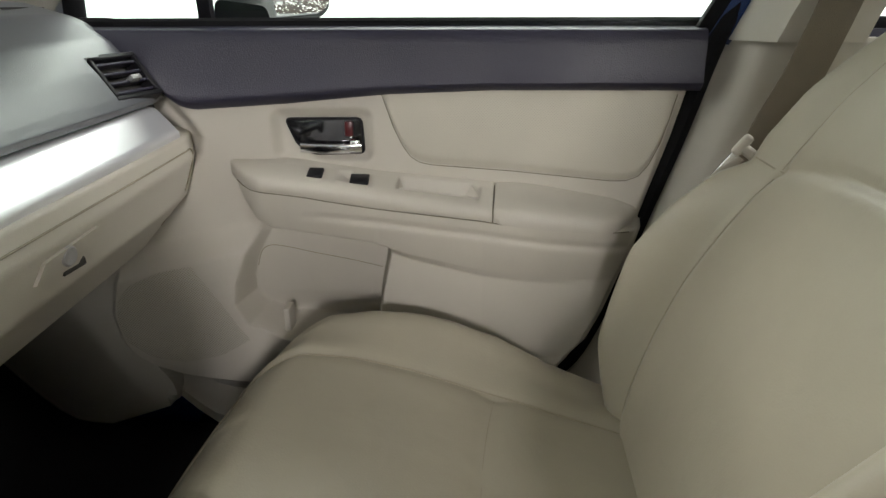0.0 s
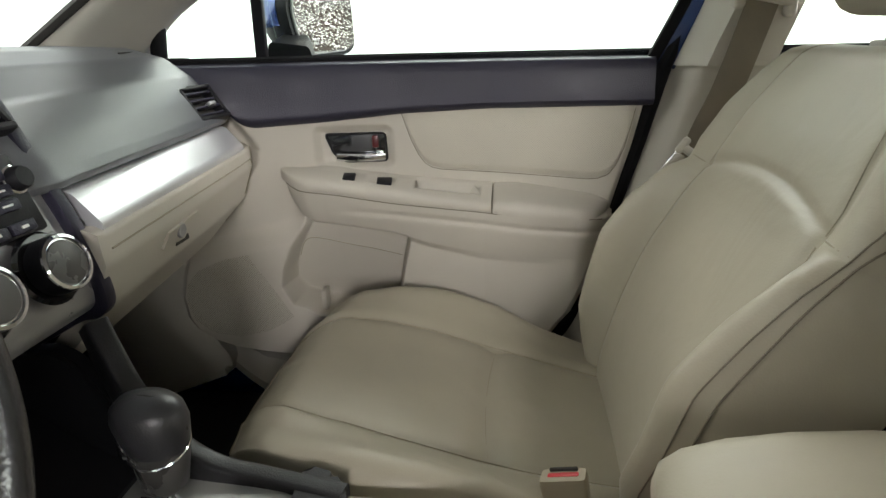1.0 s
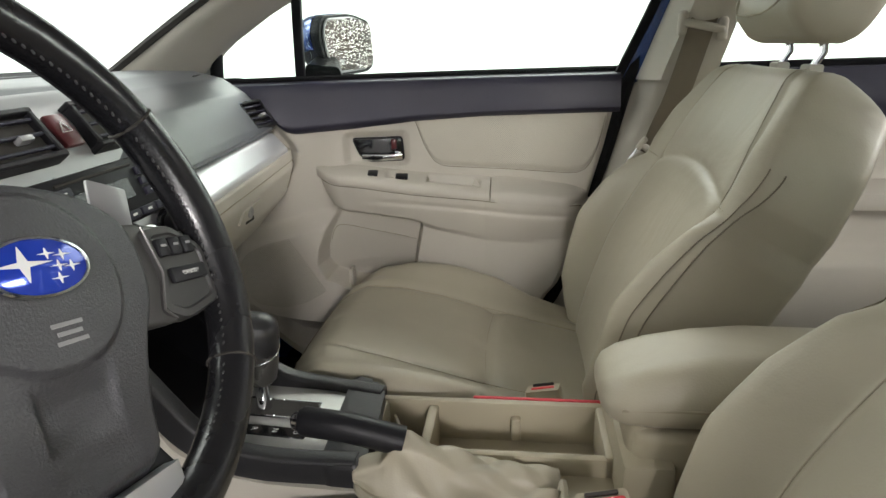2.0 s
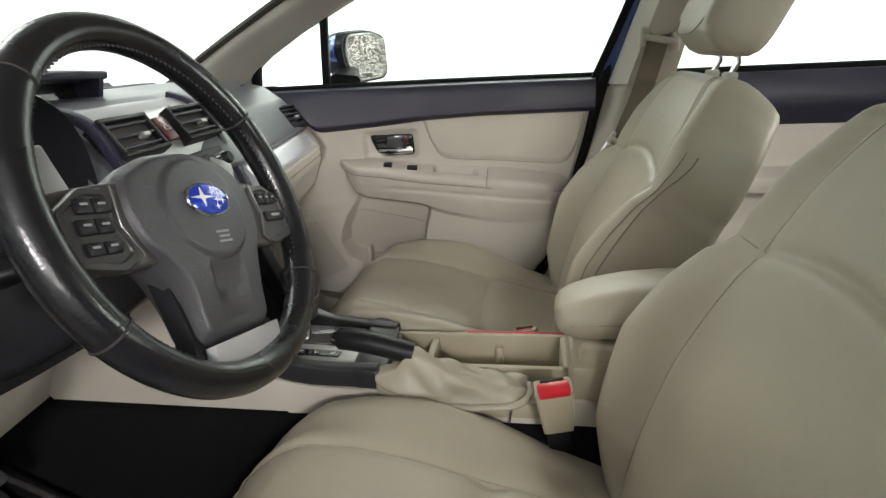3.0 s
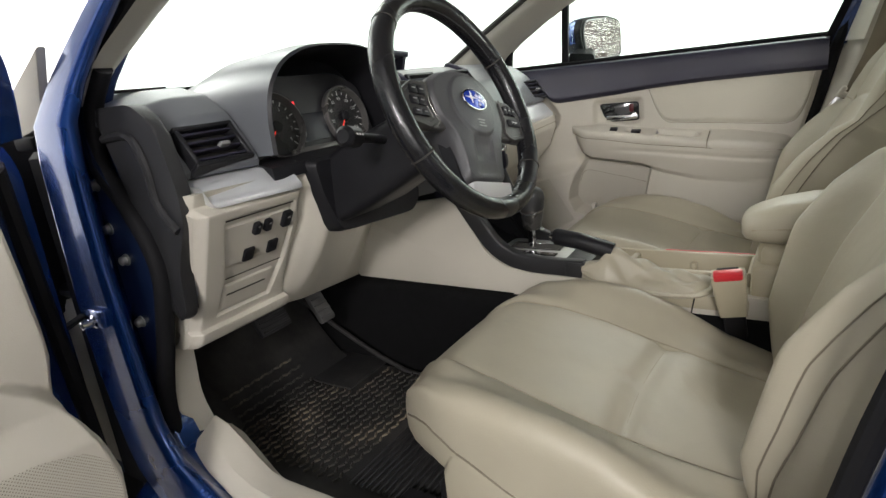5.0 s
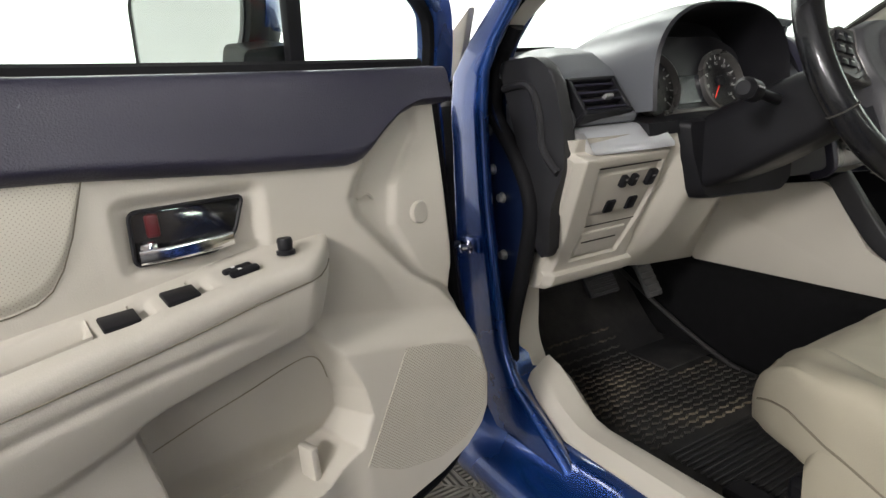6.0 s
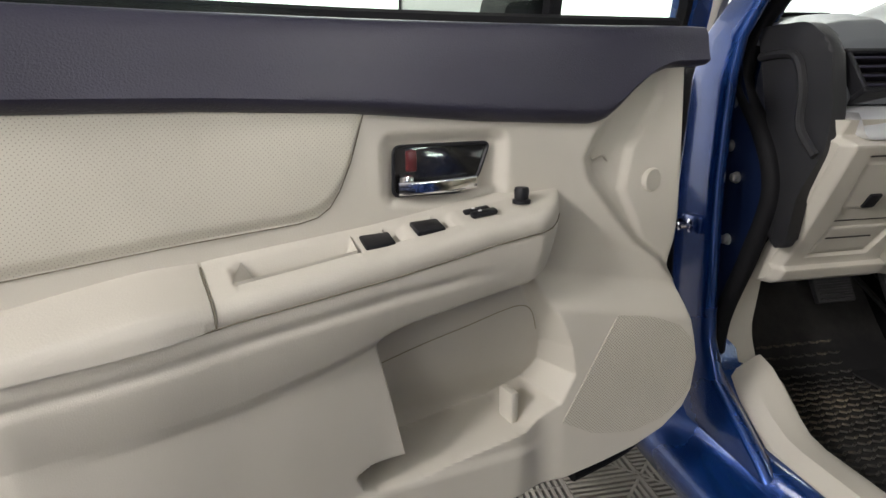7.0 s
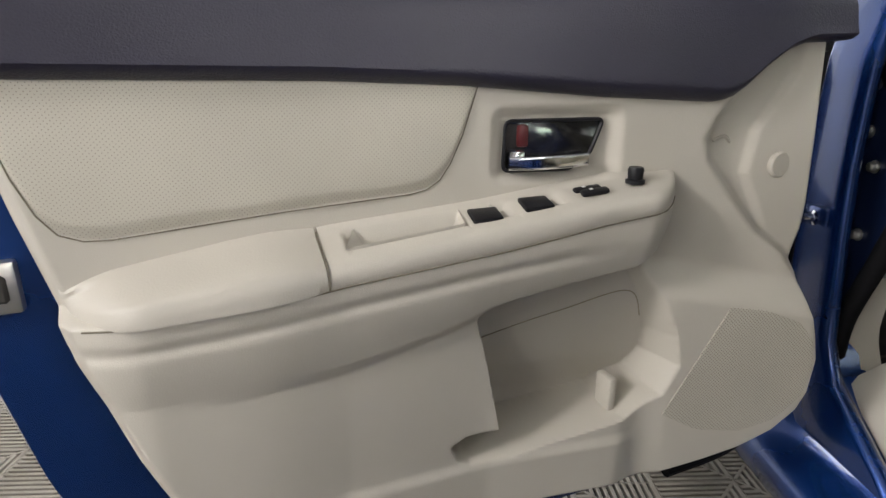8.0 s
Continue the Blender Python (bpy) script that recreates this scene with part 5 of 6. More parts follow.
# centre stack
stack = part("centre_panel", loft([[(x, y, z) for x, z in rounded([(-0.62, 1.055), (-0.520, 1.062), (-0.490, 1.050), (-0.466, 1.028), (-0.447, 0.990), (-0.407, 0.890), (-0.390, 0.822), (-0.396, 0.802), (-0.43, 0.795), (-0.60, 0.76), (-0.64, 0.80)], 0.010, 3)] for y in (-0.135, -0.13, 0.0, 0.13, 0.137)]), SATIN, dash, "satin grey centre stack")
for s in (-0.137, 0.139):
    part("stack_edge", sweep(spline([(-0.53, s, 1.064), (-0.488, s, 1.050), (-0.463, s, 1.026), (-0.443, s, 0.985), (-0.403, s, 0.890), (-0.386, s, 0.822), (-0.394, s, 0.800), (-0.42, s, 0.792)] + ([(-0.47, s, 0.765), (-0.545, s, 0.730)] if s > 0 else []), 6), rounded([(-0.008, -0.010), (0.008, -0.010), (0.008, 0.006), (-0.008, 0.006)], 0.003, 2), (0, 1, 0)), CHARCOAL, stack, "charcoal stack edging")
for yv, wv in ((-0.083, 0.092), (0.080, 0.092)):
    vent((-0.4525, yv, 1.022), wv, 0.054, 0, tilt=35, slats=3, deep=0.006)
hz = part("hazard_button", rbox((0.008, 0.030, 0.044), (-0.457, 0, 1.020), 0.003, 2, pose(0, 0, 0, 0, -35)), HAZARD, stack, "dull red hazard button")
tri = [Vector((0.0056, 0.009 * math.sin(a), 0.009 * math.cos(a))) for a in (0, 2.094, 4.189, 6.283)]
part("triangle_mark", tube([Matrix.Translation((-0.458, 0, 1.020)) @ pose(0, 0, 0, 0, -35) @ p for p in tri], 0.0008, 5, (1, 0, 0)), PRINT, hz)
LEAN = Matrix.Translation((-0.400, 0, 0.89)) @ pose(0, 0, 0, 0, -18) @ Matrix.Translation((0.400, 0, -0.89))
rad = part("radio_face", rbox((0.010, 0.215, 0.078), (-0.402, 0.0, 0.942), 0.004, 2), BLACK, stack, "black radio face")
part("radio_display", rbox((0.004, 0.095, 0.026), (-0.3965, -0.01, 0.945), 0.001, 1), LCD, rad)
part("disc_slot", rbox((0.004, 0.13, 0.004), (-0.3968, -0.01, 0.972), 0.001, 1), GAP, rad)
for sy in (-1, 1):
    for k in range(3):
        bt = part("radio_button", rbox((0.008, 0.030, 0.011), (-0.3965, sy * 0.072, 0.962 - 0.014 * k), 0.002, 2), CHARCOAL, rad)
        part("mark", rbox((0.001, 0.012, 0.002), (-0.3922, sy * 0.072, 0.962 - 0.014 * k), 0.0003, 1), PRINT, bt)
for k in range(6):
    bt = part("radio_button", rbox((0.008, 0.028, 0.011), (-0.3965, -0.0775 + 0.031 * k, 0.912), 0.002, 2), CHARCOAL, rad)
    part("mark", rbox((0.001, 0.008, 0.003), (-0.3922, -0.0775 + 0.031 * k, 0.912), 0.0003, 1), PRINT, bt)
rad.matrix_local = LEAN
kn = part("radio_knob", lathe([(0.0, 0.014), (0.0095, 0.014), (0.011, 0.012), (0.0125, 0.0), (0, 0)], 22, pose(-0.399, 0.099, 0.955, 0, 90)), BLACK, stack)
kn.matrix_local = LEAN
part("knob_ring", lathe([(0.0125, 0.003), (0.014, 0.002), (0.014, 0.0), (0, 0)], 22, pose(-0.399, 0.099, 0.955, 0, 90)), CHROME, kn)
for yv in (-0.082, 0.0, 0.082):
    m = LEAN @ pose(-0.3995, yv, 0.868, 0, 90)
    base = part("climate_knob", lathe([(0.0, 0.004), (0.034, 0.004), (0.037, 0.0), (0, 0)], 32, m), GLOSS, stack, "black climate knob with silver ring")
    part("knob_grip", lathe([(0.0285, 0.004), (0.0285, 0.020), (0.0275, 0.023), (0.0, 0.023)], 32, m), BLACK, base)
    part("knob_ring", lathe([(0.0276, 0.0215), (0.0276, 0.025), (0.0245, 0.026), (0.0235, 0.0232), (0, 0.0232)], 32, m), CHROME, base, "silver knob ring")
    part("knob_cap", lathe([(0.0225, 0.023), (0.0215, 0.0245), (0.0, 0.025)], 28, m), COLLAR, base)

# display hood over the stack
hood = part("display_hood", loft([[(x, s, z) for x, z in rounded([(-0.78, 1.088 - 6 * s ** 4), (-0.625 - 0.6 * s * s, 1.103 - 0.3 * s * s), (-0.622 - 0.6 * s * s, 1.117 - 0.3 * s * s), (-0.70, 1.120 - 0.3 * s * s), (-0.80, 1.098 - 6 * s ** 4)], 0.005, 3)] for s in (-0.125, -0.115, -0.06, 0.0, 0.06, 0.115, 0.125)]), CHARCOAL, dash, "charcoal display visor")
for s in (-0.112, 0.112):
    part("visor_cheek", prism(rounded([(-0.79, 1.055), (-0.65, 1.055), (-0.636, 1.102), (-0.79, 1.096)], 0.006), s - 0.006, s + 0.006, "y", 0.002), CHARCOAL, hood)
part("hood_display", rbox((0.01, 0.21, 0.040), (-0.690, 0, 1.080), 0.003, 1, pose(0, 0, 0, 0, -12)), GLOSS, hood)

# instrument hood and dials
arc = []
for k in range(25):
    a = math.pi * k / 24
    arc.append((-0.362 - 0.185 * math.copysign(abs(math.cos(a)) ** 0.75, math.cos(a)), 0.945 + 0.172 * math.sin(a) ** 0.62))


def hood_ring(x, grow, drop):
    return [(x, -0.362 + (y + 0.362) * grow, 0.93 + (z - 0.93) * grow - drop) for y, z in arc]


rings = [hood_ring(-0.560, 0.89, 0.0), hood_ring(-0.50, 0.925, 0.0), hood_ring(-0.460, 0.945, 0.0), hood_ring(-0.448, 0.965, 0.0), hood_ring(-0.454, 0.985, 0.0), hood_ring(-0.50, 1.01, 0.002), hood_ring(-0.62, 1.02, 0.012), hood_ring(-0.78, 0.98, 0.045), hood_ring(-0.90, 0.9, 0.07)]
ih = part("instrument_hood", loft(rings[4:], False, False), DASH, dash, "charcoal instrument hood", 60)
# inner rings in black: the bezel, plus the shade inside the hood
part("hood_lining", loft(rings[:5], False, False), BLACK, ih, "black bezel and lining, darkened for the shade inside", 60)
part("hood_chin", loft([[(x, y, z) for x, z in ((-0.60, 0.952), (-0.455, 0.925), (-0.452, 0.905), (-0.60, 0.90))] for y in (-0.552, -0.45, -0.37, -0.29, -0.188)]), BLACK, ih)
dm = pose(-0.522, -0.378, 0.985, 0, 90 - 14) @ pose(0, 0, 0, 0, 0, 90)
cl = part("instrument_face", prism(rounded([(-0.165, -0.055), (0.165, -0.055), (0.160, 0.055), (0.10, 0.085), (-0.10, 0.085), (-0.160, 0.055)], 0.02), -0.006, 0.0, "z"), DIAL, dash, "black instrument cluster with two dials")
cl.matrix_local = dm
for cxx in (-0.090, 0.090):
    part("dial_ring", lathe([(0.058, 0.0), (0.0585, 0.012), (0.055, 0.014), (0.0525, 0.004), (0.0525, 0.0)], 40, Matrix.Translation((cxx, -0.002, 0))), COLLAR, cl, "dark satin dial ring")
    for k in range(17):
        a = math.radians(225 - 270 * k / 16)
        big = k % 2 == 0
        bmk = rbox((0.009 if big else 0.005, 0.0016, 0.001), (0, 0, 0), 0.0003, 1)
        bmk.transform(Matrix.Translation((cxx + 0.046 * math.cos(a), -0.002 + 0.046 * math.sin(a), 0.0012)) @ Matrix.Rotation(a, 4, "Z"))
        part("tick", bmk, PRINT, cl)
        if big:
            words("dial_number", str(20 * (k // 2)) if cxx > 0 else str(k // 2), 0.0085, Matrix.Translation((cxx + 0.035 * math.cos(a), -0.002 + 0.035 * math.sin(a), 0.0012)), PRINT, cl)
    nd = rbox((0.046, 0.002, 0.0015), (0.016, 0, 0), 0.0006, 1)
    nd.transform(Matrix.Translation((cxx, -0.002, 0.004)) @ Matrix.Rotation(math.radians(228 if cxx < 0 else 232), 4, "Z"))
    part("needle", nd, NEEDLE, cl)
    part("needle_hub", lathe([(0.011, 0.0), (0.011, 0.006), (0.009, 0.008), (0, 0.008)], 20, Matrix.Translation((cxx, -0.002, 0))), BLACK, cl)
part("cluster_display", rbox((0.070, 0.052, 0.003), (0, -0.012, 0.001), 0.001, 1), LCD, cl)
part("cluster_band", rbox((0.16, 0.010, 0.005), (0, -0.052, 0.006), 0.003, 2), COLLAR, cl)
part("warning_lamp", rbox((0.008, 0.008, 0.002), (-0.034, 0.034, 0.001), 0.001, 1), RED_LAMP, cl)

# driver side lower panels: one sloping face, the switch panel in a raised frame
def slope_x(z):
    return -0.972 + 0.6 * z


def knee(u, v):
    z = 0.640 + 0.272 * v
    left = lerp(z, [(0.64, -0.678), (0.72, -0.676), (0.90, -0.702)])
    right = lerp(z, [(0.64, -0.474), (0.75, -0.486), (0.82, -0.484), (0.865, -0.498), (0.915, -0.498)])
    y = left + (right - left) * u
    x = slope_x(z) - 0.004
    # sunken block with the switches, its lid below, and the proud lip along the bottom
    inner_l = lerp(z, [(0.69, -0.638), (0.76, -0.634), (0.866, -0.658)])
    inner_r = lerp(z, [(0.69, -0.520), (0.76, -0.504), (0.82, -0.502), (0.866, -0.512)])
    d = min(y - inner_l, inner_r - y, 0.866 - z, z - 0.690)
    x -= 0.008 * smooth(d, 0.0, 0.004)
    x += 0.004 * smooth(min(y - inner_l, inner_r - y, z - 0.772, 0.860 - z), 0.006, 0.010)
    x += 0.005 * smooth(min(y - inner_l - 0.006, inner_r - y - 0.012, z - 0.695, 0.748 - z), 0.002, 0.005)
    x += 0.013 * (1 - smooth(z, 0.668, 0.676)) - 0.012 * (1 - smooth(z, 0.640, 0.650))
    x -= 0.008 * smooth(u, 0.94, 1.0) * smooth(z, 0.66, 0.70) + 0.020 * (1 - smooth(u, 0.0, 0.06))
    x -= 0.036 * smooth(z, 0.878, 0.892)
    return (x, y, z)


def on_knee(y, z, off=0.002):
    v = (z - 0.640) / 0.272
    a, b = knee(0, v)[1], knee(1, v)[1]
    return Vector(knee((y - a) / (b - a), v)) + Vector((off, 0, 0))


kp = part("switch_panel", sheet(knee, 90, 110, (-0.03, 0, 0)), IVORY, dash, "ivory switch panel", 50)
tl = pose(0, 0, 0, 0, 31)
for y, wv, hv in ((-0.588, 0.013, 0.022), (-0.565, 0.013, 0.022), (-0.524, 0.018, 0.030)):
    s = part("dash_switch", rbox((0.012, wv, hv), on_knee(y, 0.836, 0.003), 0.003, 2, tl), BLACK, kp, "black dash switch")
    part("mark", rbox((0.001, wv * 0.4, 0.004), on_knee(y, 0.838, 0.0095), 0.0003, 1, tl), PRINT_GREY, s)
for y in (-0.592, -0.541):
    part("blank_switch", rbox((0.008, 0.022, 0.026), on_knee(y, 0.792, 0.000), 0.003, 2, tl), BLACK, kp, "black blank switch")
# top line is the overhang's shadow drawn dark; the others are joints
for z, a, b, r in ((0.864, -0.652, -0.516, 0.0022), (0.757, -0.628, -0.508, 0.0010), (0.726, -0.622, -0.540, 0.0014)):
    part("panel_dark_line", tube([on_knee(a + (b - a) * k / 12, z, 0.0003) for k in range(13)], r, 6), GAP, kp)


def cover_edge(y):
    """The lower edge of the black cover under the column."""
    return lerp(y, [(-0.489, 0.915), (-0.476, 0.870), (-0.447, 0.802), (-0.437, 0.788), (-0.372, 0.781), (-0.19, 0.769), (-0.135, 0.767)])


def knee2(u, v):
    y = -0.498 + 0.397 * u
    top = cover_edge(y) + 0.012
    foot = lerp(y, [(-0.50, 0.642), (-0.474, 0.644), (-0.103, 0.567)])
    near = lerp(y, [(-0.498, -0.470), (-0.485, -0.456), (-0.466, -0.455), (-0.40, -0.472), (-0.30, -0.500), (-0.103, -0.600)])
    far = lerp(y, [(-0.50, -0.604), (-0.474, -0.594), (-0.40, -0.606), (-0.103, -0.720)])
    z = top + (foot - top) * v
    swell = 0.010 * math.sin(math.pi * v) - 0.018 * smooth(y, -0.27, -0.16) * math.sin(math.pi * v)
    return (near + (far - near) * v + swell, y, z)


part("knee_panel", sheet(knee2, 60, 40, (-0.03, 0, 0)), IVORY, dash, "ivory knee panel", 60)
part("end_cap", prism(rounded([(-0.66, 1.045), (-0.56, 1.045), (-0.515, 1.015), (-0.495, 0.925), (-0.497, 0.872), (-0.535, 0.800), (-0.545, 0.715), (-0.580, 0.715), (-0.60, 0.85), (-0.63, 0.95)], 0.016), -0.706, -0.684, "y", 0.006), GRAPHITE, dash, "charcoal dash end cap").location = (0.014, 0, 0)
part("end_cap", prism(rounded([(-0.66, 1.045), (-0.56, 1.045), (-0.515, 1.015), (-0.50, 0.925), (-0.52, 0.85), (-0.58, 0.72), (-0.60, 0.85), (-0.63, 0.95)], 0.016), 0.690, 0.704, "y", 0.004), GRAPHITE, dash, "charcoal dash end cap")
part("end_cap_ridge", tube(spline([(-0.631, -0.706, 1.00), (-0.561, -0.708, 1.00), (-0.536, -0.708, 0.955), (-0.531, -0.708, 0.90), (-0.496, -0.708, 0.862)], 5), 0.007, 8, (0, 1, 0)), GRAPHITE, dash)

# steering column
colm = pose(-0.30, -0.37, 0.930, 0, -24)
part("column_shroud", loft([[colm @ Vector((x, p, q)) for p, q in rounded([(-w, -h), (w, -h), (w * 0.9, h), (-w * 0.9, h)], 0.025, 4)] for x, w, h in ((-0.25, 0.075, 0.055), (-0.10, 0.072, 0.060), (0.02, 0.062, 0.052), (0.06, 0.050, 0.042), (0.075, 0.045, 0.038))]), BLACK, dash, "black steering column shroud", 50)
rings = []
for x, grow in ((-0.56, 0.99), (-0.475, 1.0), (-0.452, 0.99), (-0.438, 0.93)):
    loop = rounded([(-0.484, 0.925), (-0.474, 0.868), (-0.447, 0.802), (-0.434, 0.786), (-0.372, 0.779), (-0.20, 0.768), (-0.170, 0.79), (-0.165, 0.925)], 0.012, 3)
    rings.append([(x, -0.335 + (y + 0.335) * grow, 0.86 + (z - 0.86) * grow) for y, z in loop])
part("column_lower_cover", loft(rings), BLACK, dash, "black cover under the column", 50)
for sgn, ln, nm in ((-1, 0.135, "light_stalk"), (1, 0.135, "wiper_stalk")):
    a = Vector((-0.320, -0.37 + sgn * 0.060, 0.948))
    b = a + Vector((0.035, sgn * ln, 0.022))
    st = part(nm, tube([a, a.lerp(b, 0.5), a.lerp(b, 0.72)], 0.0075, 10), BLACK, dash, "black column stalk")
    part("stalk_end", tube([a.lerp(b, 0.66), a.lerp(b, 0.72), a.lerp(b, 0.95), b], 0.0155, 14, (0, 0, 1), lambda t: 0.75 if t == 0 else 0.62 if t == 1 else 1.0), BLACK, st)
    for k in (0.74, 0.80, 0.86):
        q = a.lerp(b, k)
        part("mark", rbox((0.0015, 0.006, 0.003), q + Vector((0.0150, 0, 0.003)), 0.0004, 1), PRINT, st)
part("ignition_ring", lathe([(0.0, 0.004), (0.010, 0.004), (0.015, 0.010), (0.017, 0.008), (0.017, 0.0), (0, 0)], 22, pose(-0.345, -0.292, 0.905, 0, 75, 25)), CHROME, dash)

# ---- steering wheel ----
ta = math.radians(22.65)
wm = Matrix(((0, -math.sin(ta), math.cos(ta), -0.199), (1, 0, 0, -0.369), (0, math.cos(ta), math.sin(ta), 0.990), (0, 0, 0, 1)))
wheel = thing("steering_wheel", "worn black leather steering wheel with silver insert", "steering wheel", wm @ Matrix.Rotation(math.radians(-14.0), 4, "Z"))
R = 0.1760


def rim_pt(a, g, r=0.0165):
    k = 1.0 + 0.10 * math.exp(-((abs(math.cos(a)) - 0.97) / 0.12) ** 2)
    rad = R + r * k * math.cos(g)
    return Vector((rad * math.cos(a), rad * math.sin(a), 1.08 * r * math.sin(g)))


bm = loft([[rim_pt(2 * math.pi * i / 120, 2 * math.pi * j / 18) for j in range(18)] for i in range(121)], False)
bmesh.ops.remove_doubles(bm, verts=bm.verts, dist=0.0001)
rim = part("rim", bm, WHEEL, wheel, "worn black leather rim", 60)
for deg in (36, 144, 214, 326):
    a = math.radians(deg)
    ring = [rim_pt(a, 2 * math.pi * j / 20, 0.0169) for j in range(21)]
    part("rim_seam", tube(ring, 0.0012, 6, (0, 0, 1)), GAP, rim)
for a0, a1 in ((38, 142), (216, 240), (300, 324), (-32, 34), (146, 212)):
    n = max(4, int((a1 - a0) / 2.2))
    bms = []
    for k in range(n):
        a = math.radians(a0 + (a1 - a0) * (k + 0.5) / n)
        p = rim_pt(a, math.radians(160), 0.0168)
        s = rbox((0.0035, 0.0016, 0.0016), (0, 0, 0), 0.0005, 1)
        s.transform(Matrix.Translation(p) @ Matrix.Rotation(a + math.radians(55), 4, "Z"))
        bms.append(s)
    tagged(part("stitching", join(*bms), THREAD, rim, "dark grey stitching"), kind="stuff")

HUB = mat("grained_airbag_plastic", (0.045, 0.045, 0.049), 0.38, 0, 0.06, 10, 0.6, 620)
POD = mat("satin_grey_pod", (0.040, 0.039, 0.038), 0.36, 0.2, 0.05, 14, 0.1, 800)
hubp = rounded([(-0.088, 0.026), (-0.052, 0.046), (0.0, 0.053), (0.052, 0.046), (0.088, 0.026), (0.094, 0.0), (0.088, -0.032), (0.064, -0.062), (0.053, -0.098), (0.051, -0.137), (-0.051, -0.137), (-0.053, -0.098), (-0.064, -0.062), (-0.088, -0.032), (-0.094, 0.0)], 0.016, 4)


def hub_z(x, y):
    """The face of the airbag cover: a dome that runs out into the lower spoke, hollowed along its middle."""
    z = 0.016 - 0.9 * x * x - 0.010 * smooth(-y, 0.05, 0.137)
    z += 0.0035 * (1 - smooth(math.hypot(x / 0.056, (y + 0.010) / 0.051), 0.955, 1.03))
    hollow = smooth(-y, 0.058, 0.078) * (1 - smooth(-y, 0.118, 0.126)) * (1 - smooth(abs(x), 0.015 + 0.10 * (0.137 + y), 0.021 + 0.10 * (0.137 + y)))
    return z - 0.0045 * hollow


def hub_face(u, v):
    """Rays from the cover's middle out to its outline."""
    n = len(hubp)
    k = u * n
    i = int(k) % n
    p = Vector(hubp[i]).lerp(Vector(hubp[(i + 1) % n]), k - int(k))
    c = Vector((0.0, -0.03))
    q = c.lerp(p, v)
    edge = smooth(v, 0.90, 1.0)
    return (q[0], q[1], hub_z(q[0], q[1]) - 0.012 * edge * edge)


rings = [[Vector(hub_face(i / 150, v)) for i in range(150)] for v in [0.004] + [k / 44 for k in range(1, 45)]]
rings += [[Vector((p.x, p.y, -0.016)) for p in rings[-1]], [Vector((p.x * 0.9, p.y * 0.94, -0.040)) for p in rings[-1]]]
hub = part("airbag_cover", loft(rings), HUB, wheel, "charcoal grained airbag cover", 50)
part("cover_joint", tube([Vector((x, y, hub_z(x, y) - 0.0006)) for x, y in [(0.0572 * math.cos(a), -0.010 + 0.0522 * math.sin(a)) for a in [2 * math.pi * k / 60 for k in range(61)]]], 0.0007, 5), GAP, hub)
EMB = Vector((0.001, -0.003, 0.0195))
em = lathe([(0.0, 0.003), (0.027, 0.0026), (0.0305, 0.001), (0.0305, -0.004), (0, -0.004)], 36, Matrix.Translation(EMB) @ Matrix.Diagonal((1.0, 0.54, 1, 1)))
emb = part("emblem", em, LOGO_BLUE, hub, "blue oval badge")
part("emblem_rim", tube([EMB + Vector((0.0305 * math.cos(a), 0.0165 * math.sin(a), 0.0012)) for a in [2 * math.pi * k / 36 for k in range(37)]], 0.0014, 6), CHROME, emb)
for ex, ey, es in ((-0.010, 0.002, 2.3), (0.005, 0.0065, 0.75), (0.014, 0.005, 0.75), (0.010, -0.001, 0.75), (0.018, -0.002, 0.75), (0.008, -0.008, 0.75)):
    star = []
    for k in range(8):
        rr = (0.0058 if k % 2 == 0 else 0.0013) * es
        a = math.pi * k / 4
        star.append((EMB.x + ex + rr * 1.3 * math.cos(a), EMB.y + ey + rr * 0.75 * math.sin(a)))
    part("badge_shape", prism(star, EMB.z + 0.0024, EMB.z + 0.0034, "z"), PRINT, emb)
for k in range(3):
    part("mark", rbox((0.020 - 0.004 * (k % 2), 0.0024, 0.0006), (0.004, -0.036 - 0.005 * k, hub_z(0.004, -0.036) + 0.0002), 0.0002, 1), PRINT_GREY, hub)
